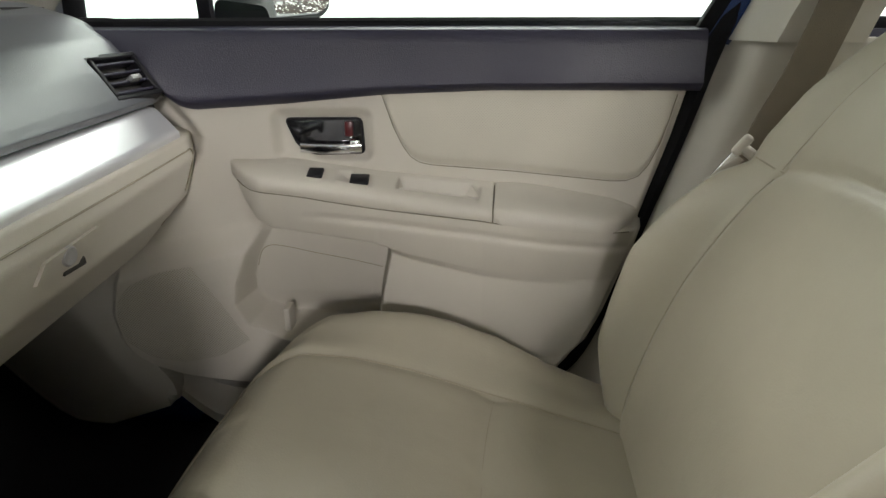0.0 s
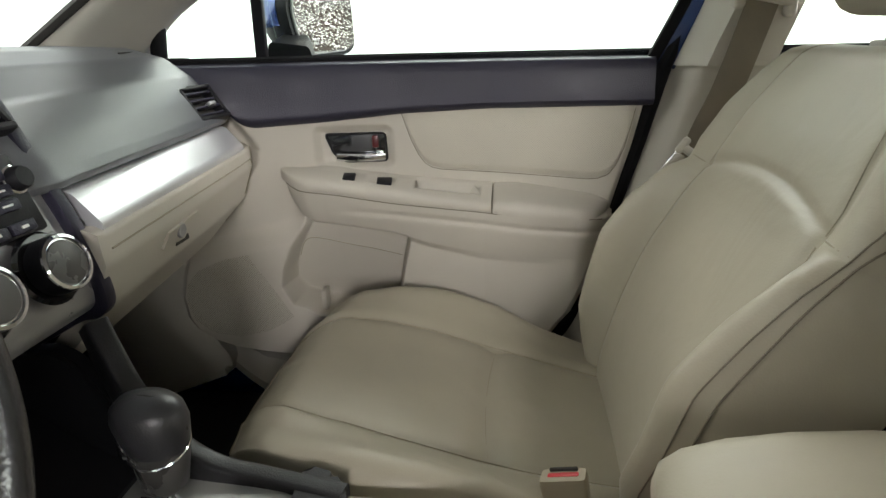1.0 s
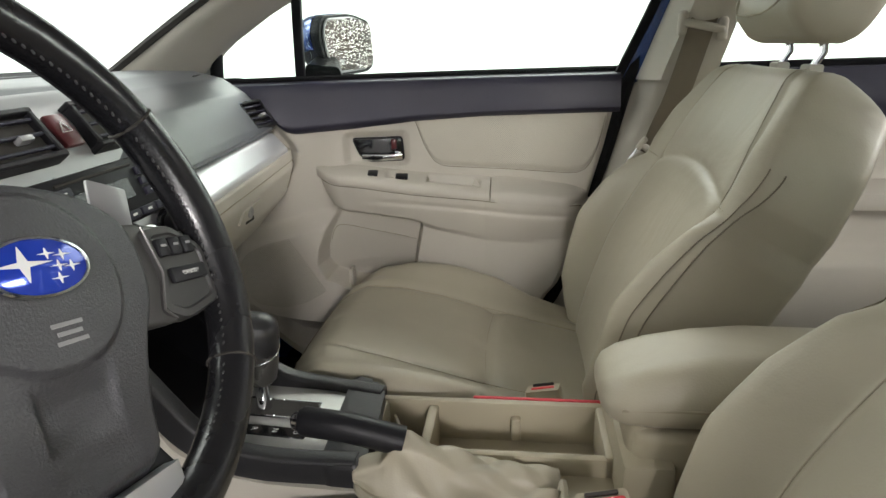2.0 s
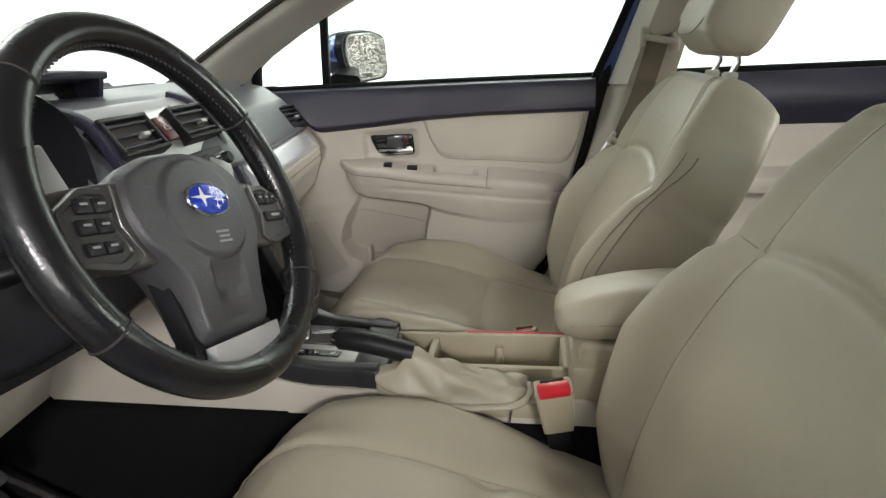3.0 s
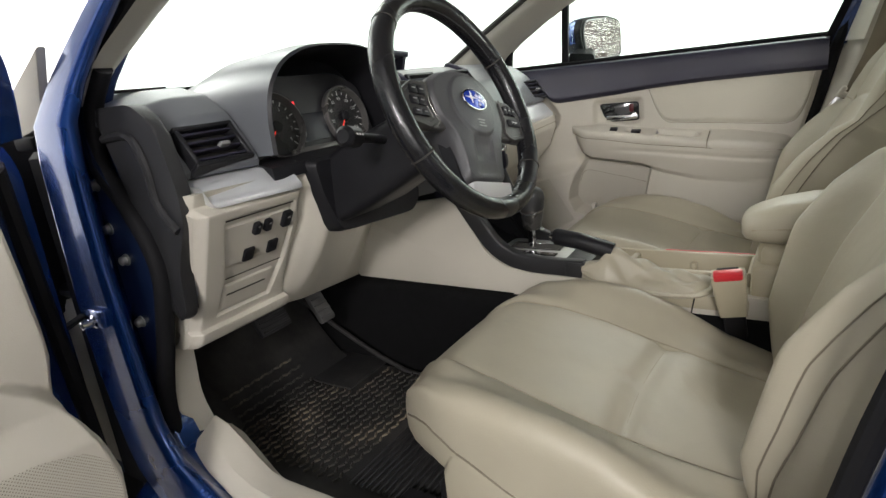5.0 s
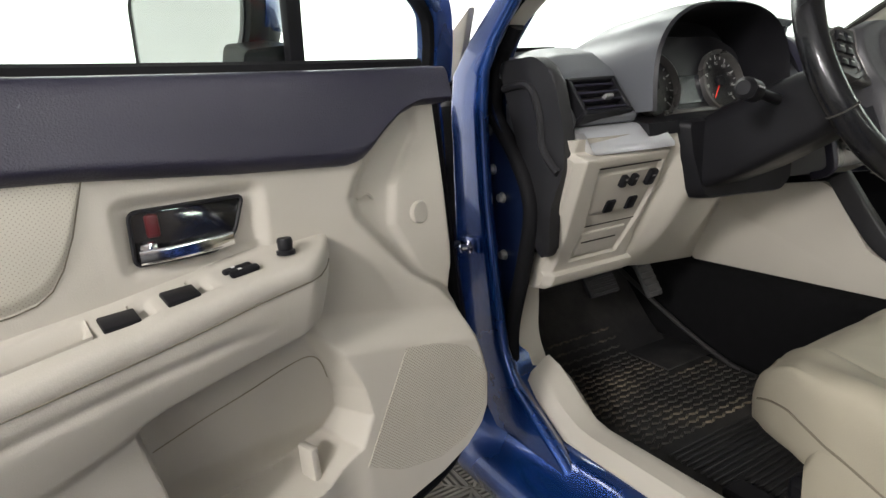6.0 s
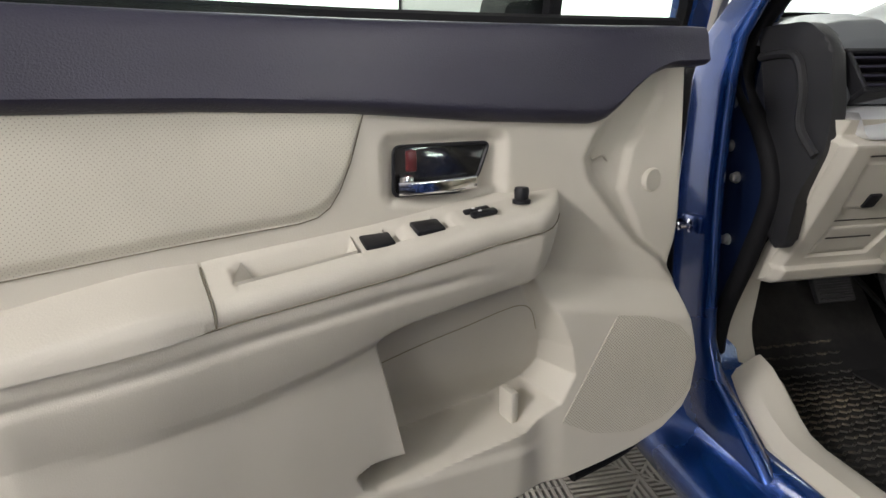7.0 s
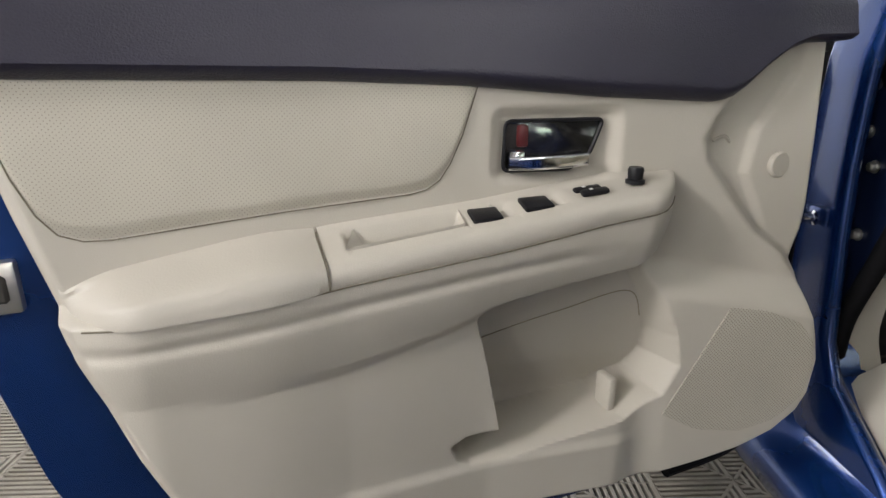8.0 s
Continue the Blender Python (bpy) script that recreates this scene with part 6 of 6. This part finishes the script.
# side spokes with their button pods
for sgn in (-1, 1):
    sp = loft([[Vector((sgn * x, y0s + dy, z + dz)) for dy, dz in rounded([(-h, -0.012), (h, -0.012), (h, 0.002), (-h, 0.002)], 0.004, 3)] for x, h, y0s, z in ((0.070, 0.038, -0.014, 0.000), (0.100, 0.038, -0.016, 0.001), (0.135, 0.036, -0.018, -0.002), (0.156, 0.033, -0.018, -0.008), (0.172, 0.032, -0.016, -0.009))])
    spk = part("spoke", sp, SPOKE, wheel, "dark grey spoke with buttons", 50)
    podp = rounded([(sgn * x, y) for x, y in ((0.158, -0.002), (0.128, 0.018), (0.099, 0.016), (0.104, -0.020), (0.092, -0.046), (0.112, -0.056), (0.154, -0.048))], 0.007, 4)
    rows = [[Vector((p * k + sgn * 0.128 * (1 - k), q * k - 0.018 * (1 - k), z)) for p, q in podp] for k, z in ((1.0, -0.004), (1.0, 0.004), (0.96, 0.0065), (0.82, 0.0068), (0.78, 0.0050), (0.05, 0.0050))]
    part("button_pod", loft(rows), POD, spk, "satin grey button pod", 40)
    part("pod_trim", tube([Vector((sgn * x, y, 0.008)) for x, y in ((0.099, 0.017), (0.103, -0.018), (0.091, -0.044), (0.099, -0.052))], 0.0009, 6), COLLAR, spk, "bright pod edge")
    rows = ((0.001, 2, 0.013), (-0.016, 2, 0.013), (-0.034, 2, 0.011)) if sgn < 0 else ((0.000, 3, 0.014), (-0.022, 1, 0.012))
    for yb, nb, hb_ in rows:
        for k in range(nb):
            wb = (0.034 if sgn < 0 else 0.040) / nb
            xb = sgn * (0.110 + wb * (k + 0.5) - (0.004 if yb > -0.01 else 0.0))
            bt = part("wheel_button", rbox((wb - 0.0015, hb_, 0.005), (xb, yb, 0.0068), 0.0018, 2), BLACK, spk, "black wheel button")
            part("mark", rbox(((wb - 0.002) * 0.5, 0.0020, 0.0006), (xb, yb + 0.001, 0.0093), 0.0002, 1), PRINT_GREY, bt)
words("cancel_text", "CANCEL", 0.0042, Matrix.Translation((0.129, -0.022, 0.0097)), PRINT, wheel)
lowsp = loft([[Vector((sx * w, y, z + dz)) for sx, dz in ((-1, -0.008), (1, -0.008), (1, 0.004), (0.9, 0.006), (-0.9, 0.006), (-1, 0.004))] for y, w, z in ((-0.1365, 0.052, 0.003), (-0.144, 0.053, 0.0015), (-0.152, 0.056, -0.002), (-0.162, 0.064, -0.006))])
part("lower_spoke", lowsp, SILVER, wheel, "silver lower spoke insert")
part("spoke_back", loft([[Vector((sx * w, y, z + dz)) for sx, dz in ((-1, -0.02), (1, -0.02), (1, 0.0), (-1, 0.0))] for y, w, z in ((0.03, 0.064, -0.008), (-0.06, 0.062, -0.008), (-0.12, 0.056, -0.010), (-0.162, 0.072, -0.004))]), BLACK, wheel)
for sgn in (-1, 1):
    part("shift_paddle", rbox((0.036, 0.075, 0.004), (sgn * 0.118, 0.028, -0.030), 0.008, 2, pose(0, 0, 0, 0, 0, sgn * -14)), SATIN, wheel, "grey shift paddle")
part("column_boss", lathe([(0.060, -0.035), (0.055, -0.060), (0.045, -0.085), (0, -0.085)], 28), BLACK, wheel)


# ---- centre console ----
con = thing("centre_console", "ivory centre console with charcoal shifter surround", "console")
LINE = [(-0.392, 0.790), (-0.372, 0.756), (-0.345, 0.712), (-0.311, 0.666), (-0.263, 0.637), (-0.195, 0.627), (-0.112, 0.625)]
for sy, ys in ((-1, (-0.098, -0.095, -0.092, -0.090, -0.088, -0.086, -0.083)), (1, (0.118, 0.106, 0.093, 0.086, 0.081, 0.076, 0.062))):
    out = 0.103
    side = rounded([(-0.72, 0.565), (-0.70, 0.74), (-0.42, 0.775), (-0.395, 0.760), (-0.366, 0.708), (-0.330, 0.650), (-0.283, 0.622), (-0.224, 0.612), (-0.10, 0.608), (0.23, 0.600), (0.25, 0.42), (-0.25, 0.42), (-0.26, 0.562)], 0.010)
    front = side[:-25] + [(-0.12, 0.60), (-0.12, 0.50), (-0.5, 0.50)]
    part("side_panel", prism(side, -0.088, -out, "y", 0.005) if sy < 0 else prism(front, 0.088, out, "y"), IVORY if sy < 0 else BLACK, con, "ivory console side" if sy < 0 else "black console side")
    part("inner_liner", prism(front, sy * 0.080, sy * 0.086, "y"), BLACK, con, "black console liner")
    rail = spline([(x, y, z) for (x, z), y in zip(LINE, ys)], 6)
    part("side_rail", sweep(rail, rounded([(-0.012, -0.020), (0.012, -0.020), (0.012, 0.018), (-0.012, 0.018)], 0.006, 3), (0, 0, 1)), GRAPHITE, con, "charcoal console rail")
part("tray_floor", sheet(lambda u, v: (-0.60 + 0.26 * u, -0.082 + 0.170 * v, 0.72 - 0.08 * smooth(u, 0.35, 1.0)), 10, 4, (0, 0, -0.03)), BLACK, con, "black open tray")
part("console_core", rbox((0.56, 0.19, 0.13), (-0.44, 0, 0.545), 0.02, 2), BLACK, con)
part("rail_end", prism(rounded([(-0.155, -0.098), (-0.103, -0.098), (-0.100, -0.05), (-0.108, 0.06), (-0.128, 0.088), (-0.165, 0.098)], 0.012), 0.604, 0.640, "z", 0.007, 3), GRAPHITE, con, "charcoal surround end")
plate = part("shifter_plate", prism(rounded([(-0.345, -0.076), (-0.150, -0.074), (-0.140, -0.05), (-0.145, 0.040), (-0.17, 0.064), (-0.28, 0.072), (-0.345, 0.076)], 0.014), 0.616, 0.634, "z", 0.004), PLATE, con, "silver shifter plate")
part("shift_gate", prism(rounded([(-0.318, 0.000), (-0.195, -0.006), (-0.195, 0.028), (-0.318, 0.036)], 0.006), 0.633, 0.6365, "z"), GAP, plate)
part("gate_edge", tube([(-0.318, -0.002, 0.636), (-0.193, -0.008, 0.636), (-0.193, 0.030, 0.636), (-0.318, 0.038, 0.636), (-0.318, -0.002, 0.636)], 0.0016, 6), CHROME, plate, "chrome gate edge")
part("gate_strip", rbox((0.115, 0.020, 0.004), (-0.248, -0.034, 0.6350), 0.002, 1, pose(0, 0, 0, 0, 0, -4)), GLOSS, plate)
for k, ch in enumerate("PRND"):
    words("gear_letter", ch, 0.011, Matrix.Translation((-0.292 + 0.029 * k, -0.031 - 0.002 * k, 0.6374)) @ pose(0, 0, 0, 0, 0, -90), PRINT, plate)
lev = thing("gear_lever", "black leather gear knob on a chrome stem", "gear lever", pose(-0.270, 0.014, 0.630, 0, 3))
part("stem", lathe([(0.011, 0.0), (0.010, 0.03), (0.0075, 0.045), (0.012, 0.058), (0.0, 0.058)], 18), CHROME, lev, "chrome stem")
rings = []
for h, a, b, off in ((0.052, 0.015, 0.015, 0.0), (0.058, 0.020, 0.019, 0.0), (0.085, 0.024, 0.022, 0.0), (0.100, 0.026, 0.023, -0.001), (0.112, 0.030, 0.025, -0.003), (0.128, 0.033, 0.026, -0.005), (0.140, 0.031, 0.024, -0.006), (0.148, 0.024, 0.018, -0.006), (0.152, 0.010, 0.008, -0.006)):
    rings.append([Vector((off + 1.06 * a * math.cos(2 * math.pi * k / 24), 1.06 * b * math.sin(2 * math.pi * k / 24), h - 0.004)) for k in range(24)])
part("knob_collar", loft(rings[:4]), COLLAR, lev, "dark satin knob collar", 50)
part("knob_ring", tube([Vector((-0.001 + 0.0282 * math.cos(a), 0.0250 * math.sin(a), 0.097 + 0.010 * math.sin(a))) for a in [2 * math.pi * k / 28 for k in range(29)]], 0.0013, 6), CHROME, lev, "chrome slanted ring")
part("knob", loft(rings[3:]), KNOB, lev, "black leather knob", 50)
part("knob_seam", tube([Vector((-0.006 + 0.0352 * math.cos(a), 0, 0.116 + 0.0318 * math.sin(a))) for a in [math.pi * k / 16 for k in range(17)]], 0.0012, 6, (0, 1, 0)), GAP, lev)
part("release_button", rbox((0.010, 0.012, 0.020), (-0.024, -0.014, 0.100), 0.004, 2), CHROME, lev)

# cup holder well
cup = part("cup_holder", rbox((0.30, 0.11, 0.01), (0.034, 0.016, 0.560), 0.002, 1), TAN, con, "beige open cup holder")
for size, at in (((0.30, 0.012, 0.09), (0.040, -0.036, 0.577)), ((0.31, 0.012, 0.09), (0.038, 0.066, 0.582)), ((0.012, 0.112, 0.088), (-0.110, 0.015, 0.580)), ((0.014, 0.112, 0.089), (0.190, 0.015, 0.581)), ((0.014, 0.106, 0.084), (-0.040, 0.015, 0.578))):
    part("cup_wall", rbox(size, at, 0.004, 2), TAN, cup)
for s in (-0.026, 0.055):
    part("cup_tab", rbox((0.014, 0.014, 0.036), (0.076, s, 0.590), 0.004, 2), TAN, cup)
part("cup_divider", rbox((0.004, 0.08, 0.05), (-0.078, 0.015, 0.583), 0.001, 1, pose(0, 0, 0, 0, 0, 25)), TAN, cup)
part("red_edge", rbox((0.19, 0.006, 0.008), (0.110, 0.0765, 0.622), 0.002, 2), RED_TAPE, con, "red edge strip")
part("brake_ledge", rbox((0.31, 0.070, 0.03), (0.040, -0.072, 0.583), 0.008, 2), TAN, con)
part("ledge_joint", tube([(0.105, -0.1135, 0.602), (0.098, -0.1138, 0.56), (0.088, -0.1138, 0.50)], 0.0012, 6, (0, 1, 0)), GAP, con)

part("rear_side_panel", rbox((0.36, 0.012, 0.17), (0.065, 0.074, 0.530), 0.004, 2), TAN, con)
part("console_rear", rbox((0.060, 0.166, 0.20), (0.222, -0.010, 0.556), 0.010, 2), TAN, con)

# hand brake with its gaiter
hb = thing("hand_brake", "black hand brake with a creased beige gaiter", "hand brake")
grip = part("grip", tube([(-0.174, -0.086, 0.692), (-0.170, -0.086, 0.692), (-0.12, -0.083, 0.684), (-0.055, -0.078, 0.664)], 0.0175, 18, (0, 0, 1), lambda t: 0.82 if t == 0 else 1), BLACK, hb, "black ribbed grip")
part("button", lathe([(0.012, 0.0), (0.012, 0.008), (0.009, 0.012), (0, 0.012)], 16, pose(-0.171, -0.086, 0.692, 0, -98)), CHROME, hb, "chrome release button")


def gaiter(u, v):
    x = -0.104 + 0.232 * u
    ridge = lerp(u, [(0, 0.634), (0.10, 0.643), (0.18, 0.670), (0.24, 0.668), (0.34, 0.650), (0.6, 0.632), (0.85, 0.620), (1, 0.611)])
    yr = lerp(u, [(0, -0.085), (0.2, -0.078), (1, -0.070)])
    hem = lerp(u, [(0, -0.100), (0.08, -0.114), (0.5, -0.122), (0.9, -0.114), (1, -0.098)])
    if v < 0.35:
        k = v / 0.35
        y, z = -0.040 + (yr + 0.014 + 0.040) * k, 0.606 + (ridge - 0.606) * k ** 0.6
    elif v < 0.55:
        k = (v - 0.35) / 0.2
        y, z = yr + 0.014 - 0.030 * k, ridge + 0.003 * math.sin(math.pi * k)
    else:
        k = (v - 0.55) / 0.45
        y, z = yr - 0.016 + (hem - yr + 0.016) * k, ridge + (0.603 - ridge) * (1.25 * k - 0.25 * k * k)
        z += 0.008 * math.sin(math.pi * k) * math.sin(7.5 * u + 2.5 * k + 0.4)
        y += 0.004 * math.sin(math.pi * k) * math.sin(17 * u - 5 * k)
    fold = (0.008 * (abs(math.sin(7 * u + 5 * v)) - 0.5) + 0.004 * (abs(math.sin(13 * u - 8 * v + 1)) - 0.5)) * smooth(u, 0.15, 0.35) + 0.002 * math.sin(26 * u - 13 * v)
    return (x - 0.010 * smooth(0.1 - u, 0, 0.1) * math.sin(math.pi * v), y, z + fold * math.sin(math.pi * v))


part("gaiter", sheet(gaiter, 70, 44, (0, 0, -0.004)), BEIGE, hb, "creased beige gaiter", 75)
part("gaiter_hem", tube(spline([(-0.090, -0.060, 0.612), (-0.108, -0.085, 0.616), (-0.100, -0.110, 0.612), (-0.05, -0.122, 0.604), (0.03, -0.127, 0.600), (0.10, -0.122, 0.602), (0.128, -0.104, 0.608), (0.130, -0.070, 0.610)], 6), 0.006, 8), BEIGE, hb, "rolled gaiter hem")
part("hem_seam", tube(spline([(-0.100, -0.117, 0.6115), (-0.05, -0.1285, 0.6035), (0.03, -0.1335, 0.600), (0.10, -0.1285, 0.602)], 6), 0.0009, 6), SEAM, hb)

# padded armrest box
ar = thing("console_armrest", "padded beige leather console armrest", "armrest")
rings = []
for x, s in ((0.170, 0.25), (0.172, 0.55), (0.180, 0.80), (0.197, 0.95), (0.23, 1.0), (0.28, 1.0), (0.34, 1.0), (0.42, 0.98), (0.455, 0.85), (0.465, 0.5)):
    zt = lerp(x, [(0.17, 0.742), (0.20, 0.750), (0.25, 0.766), (0.32, 0.777), (0.5, 0.777)])
    zc, hz = 0.5 * (zt + 0.692), 0.5 * (zt - 0.692)
    rings.append([(x, -0.018 + p * s, zc + q * s) for p, q in rounded([(-0.060, -hz), (0.060, -hz), (0.068, 0.0), (0.048, hz), (-0.048, hz), (-0.068, 0.0)], 0.028, 5)])
part("lid", loft(rings), BEIGE, ar, "", 60)
part("bin", rbox((0.26, 0.135, 0.24), (0.335, -0.010, 0.570), 0.014, 3), TAN, ar, "beige storage bin")
part("hinge_block", rbox((0.05, 0.11, 0.05), (0.225, -0.015, 0.670), 0.014, 3), TAN, ar)
part("lid_joint", tube([(0.190, -0.078, 0.718), (0.25, -0.0845, 0.724), (0.44, -0.0835, 0.726)], 0.0014, 6), SEAM, ar)


# ---- belts ----
def buckle(name, base, m, label, red=(0.046, 0.022, 0.014)):
    e = thing(name, label, "seat belt buckle", Matrix.Translation(base) @ m)
    part("shell", loft([[(p * k, q * k, h) for p, q in rounded([(-0.030, -0.017), (0.030, -0.017), (0.030, 0.017), (-0.030, 0.017)], 0.006, 3)] for h, k in ((0.0, 0.74), (0.045, 0.86), (0.078, 0.92), (0.084, 0.88))]), TAN, e)
    part("red_button", rbox(red, (0.0, -0.006 if red[2] > 0.01 else 0.0, 0.083), 0.004, 2), RED, e, "red release button")
    part("slot", rbox((0.034, 0.004, 0.006), (0, 0.0105, 0.0850), 0.001, 1), GAP, e)
    part("strap", rbox((0.036, 0.012, 0.09), (0, 0, -0.035), 0.003, 1), BLACK, e, "black anchor strap")
    return e


buckle("driver_belt_buckle", (0.172, -0.138, 0.583), pose(0, 0, 0, 13, -8, 6), "beige seat belt buckle with red button")
buckle("passenger_belt_buckle", (0.135, 0.155, 0.500), pose(0, 0, 0, -12, -14, -8), "beige seat belt buckle with red button", (0.038, 0.010, 0.005))


def belt(name, sy, back, tong, label):
    e = thing(name, label, "seat belt", pose(back, 0, 0) @ Matrix.Diagonal((1, sy, 1, 1)))
    web = [(-0.024, -0.0008), (0.024, -0.0008), (0.024, 0.0008), (-0.024, 0.0008)]
    path = spline([(0.450, 0.628, 1.20), (0.425, 0.622, 1.105), (0.393, 0.620, 0.985), (0.362, 0.622, 0.897), (0.345, 0.632, 0.80), (0.325, 0.640, 0.65), (0.31, 0.648, 0.48)], 6)
    part("webbing", sweep(path, web, (0, 1, 0)), WEBBING, e, "taupe belt webbing")
    g = part("belt_guide", join(rbox((0.085, 0.016, 0.016), (0.430, 0.620, 1.118), 0.006, 3, pose(0, 0, 0, 0, 12)), rbox((0.018, 0.020, 0.045), (0.392, 0.624, 1.124), 0.007, 3), rbox((0.018, 0.020, 0.045), (0.468, 0.624, 1.110), 0.007, 3)), IVORY, e, "ivory belt guide")
    part("guide_cover", rbox((0.045, 0.020, 0.11), (0.452, 0.632, 1.190), 0.008, 3, pose(0, 0, 0, 0, 16)), IVORY, g)
    tong = Vector(tong)
    turn = pose(0, 0, 0, 0, 35)
    grip = join(rbox((0.040, 0.011, 0.014), (0.012, 0, 0), 0.005, 3), rbox((0.013, 0.011, 0.030), (-0.006, 0, 0.002), 0.005, 3))
    grip.transform(Matrix.Translation(tong) @ turn)
    t = part("tongue_grip", grip, IVORY, e, "ivory belt tongue")
    blade = rbox((0.020, 0.003, 0.040), (0.0, 0, -0.030), 0.002, 2)
    blade.transform(Matrix.Translation(tong) @ turn)
    part("tongue_blade", blade, CHROME, t, "chrome tongue blade")
    part("anchor", rbox((0.05, 0.012, 0.05), (0.31, 0.645, 0.47), 0.006, 2), IVORY, e)


belt("passenger_seat_belt", 1, 0.0, (0.332, 0.600, 0.890), "taupe seat belt hanging from the ivory pillar guide")
belt("driver_seat_belt", -1, 0.10, (0.270, 0.610, 0.836), "taupe seat belt hanging from the ivory pillar guide")

# ---- driver footwell ----
fm = thing("floor_mat", "black rubber floor mat with dashes, dusty with dried mud", "floor mat", pose(0, 0, 0))


def mat_z(x):
    return 0.352 + 0.20 * smooth(-0.72 - x, 0.0, 0.24)


part("mat_base", sheet(lambda u, v: (-0.93 + 0.73 * u, -0.622 + 0.455 * v + 0.03 * smooth(0.2 - u, 0, 0.2) * (1 - v), mat_z(-0.93 + 0.73 * u)), 40, 14, (0, 0, -0.012)), MAT_RUBBER, fm)
rim_path = [(-0.925, -0.185), (-0.90, -0.590), (-0.78, -0.608), (-0.60, -0.616), (-0.36, -0.616), (-0.21, -0.60), (-0.205, -0.185), (-0.55, -0.175), (-0.925, -0.185)]
part("mat_rim", tube(spline([(x, y, mat_z(x) + 0.004) for x, y in rim_path], 6), 0.006, 8), MAT_RUBBER, fm, "raised rubber rim")
bms = []
for i in range(22):
    for j in range(26):
        x, y = -0.80 + 0.0185 * i, -0.565 + 0.0150 * j
        if x > -0.42 or (x < -0.60 and y > -0.30):
            continue
        s = rbox((0.0045, 0.013, 0.005), (x, y + (0.0075 if i % 2 else 0), mat_z(x) + 0.002), 0.0012, 1, pose(0, 0, 0, 0, 0, 26 if j % 2 else -26))
        bms.append(s)
tagged(part("mat_dashes", join(*bms), MAT_STUD, fm, "raised dusty dashes"), kind="stuff")
bms = []
for k in range(15):
    x = -0.40 + 0.0125 * k
    bms.append(rbox((0.0045, 0.34, 0.006), (x, -0.39, mat_z(x) + 0.002), 0.0015, 1, pose(0, 0, 0, 0, 0, 0)))
tagged(part("mat_ribs", join(*bms), MAT_RUBBER, fm, "raised rubber ribs"), kind="stuff")
part("heel_pad", rbox((0.16, 0.16, 0.006), (-0.70, -0.22, mat_z(-0.70) + 0.003), 0.003, 2), MAT_RUBBER, fm, "smooth heel pad")
dr = thing("dead_pedal", "dusty black foot rest", "foot rest")
part("foot_rest", rbox((0.20, 0.060, 0.016), (-0.765, -0.578, 0.452), 0.006, 2, pose(0, 0, 0, 0, 38)), MAT_RUBBER, dr)
part("clip_tab", rbox((0.055, 0.040, 0.008), (-0.735, -0.585, 0.362), 0.003, 1, pose(0, 0, 0, 0, 12)), MAT_RUBBER, dr)


def pedal(name, x, y, z, w, h, label, face=PEDAL):
    e = thing(name, label, "pedal", pose(x, y, z, 0, -32))
    p = part("pad", rbox((0.014, w, h), (0, 0, 0), 0.005, 2), face, e, "worn ribbed rubber pad")
    for k in range(5):
        part("pad_rib", rbox((0.006, w * 0.86, 0.005), (0.008, 0, -h * 0.36 + h * 0.18 * k), 0.0015, 1), face, p)
    part("arm", tube([(-0.006, 0, 0.02), (-0.05, 0, 0.10), (-0.08, 0, 0.22)], 0.010, 8, (0, 1, 0)), BLACK, e)


pedal("brake_pedal", -0.745, -0.385, 0.555, 0.090, 0.060, "wide black brake pedal")
pedal("accelerator_pedal", -0.715, -0.262, 0.545, 0.046, 0.090, "grey worn accelerator pedal", PEDAL_GREY)

pm = thing("passenger_floor_mat", "black carpet mat in the passenger footwell", "floor mat")
part("mat_base", sheet(lambda u, v: (-0.95 + 0.72 * u, 0.17 + 0.45 * v, mat_z(-0.95 + 0.72 * u)), 24, 8, (0, 0, -0.01)), CARPET, pm)

# ---- drain tiles ----
SIDE = 0.20


def tile_mesh(name, flip):
    bms = []
    n = 12
    for k in range(n):
        c = -SIDE / 2 + SIDE * (k + 0.5) / n
        ln = c + SIDE / 2
        if ln > 0.012:
            a, b = -SIDE / 2, -SIDE / 2 + ln - 0.004
            bms.append(rbox((0.0098, b - a, 0.012), (c, (a + b) / 2, -0.006), 0.001, 1))
    for k in range(n):
        c = -SIDE / 2 + SIDE * (k + 0.5) / n
        ln = c + SIDE / 2
        if ln > 0.012:
            a, b = -SIDE / 2, -SIDE / 2 + ln - 0.004
            bms.append(rbox((b - a, 0.0098, 0.012), ((a + b) / 2, c, -0.006), 0.001, 1))
    d = rbox((SIDE * 1.38, 0.008, 0.012), (0, 0, -0.0065), 0.001, 1, pose(0, 0, 0, 0, 0, 45))
    bms.append(d)
    for p, q, u, v in ((0, SIDE / 2 - 0.002, SIDE, 0.0035), (0, -SIDE / 2 + 0.002, SIDE, 0.0035), (SIDE / 2 - 0.002, 0, 0.0035, SIDE), (-SIDE / 2 + 0.002, 0, 0.0035, SIDE)):
        bms.append(rbox((u, v, 0.010), (p, q, -0.007), 0.001, 1))
    bm = join(*bms)
    if flip:
        bm.transform(pose(0, 0, 0, 0, 0, 90))
    me = bpy.data.meshes.new(name)
    bm.to_mesh(me)
    bm.free()
    me.materials.append(TILE)
    return me


tiles = tagged(new("floor"), "taupe plastic drain tiles over a dark floor", "floor", "", "structure")
meshes = [tile_mesh("tile_a", False), tile_mesh("tile_b", True)]
for i in range(13):
    for j in range(15):
        ob = new("tile", meshes[(i + j) % 2])
        ob.location = (-2.45 + SIDE * i, -3.35 + SIDE * j, 0.0)
        ob.parent = tiles
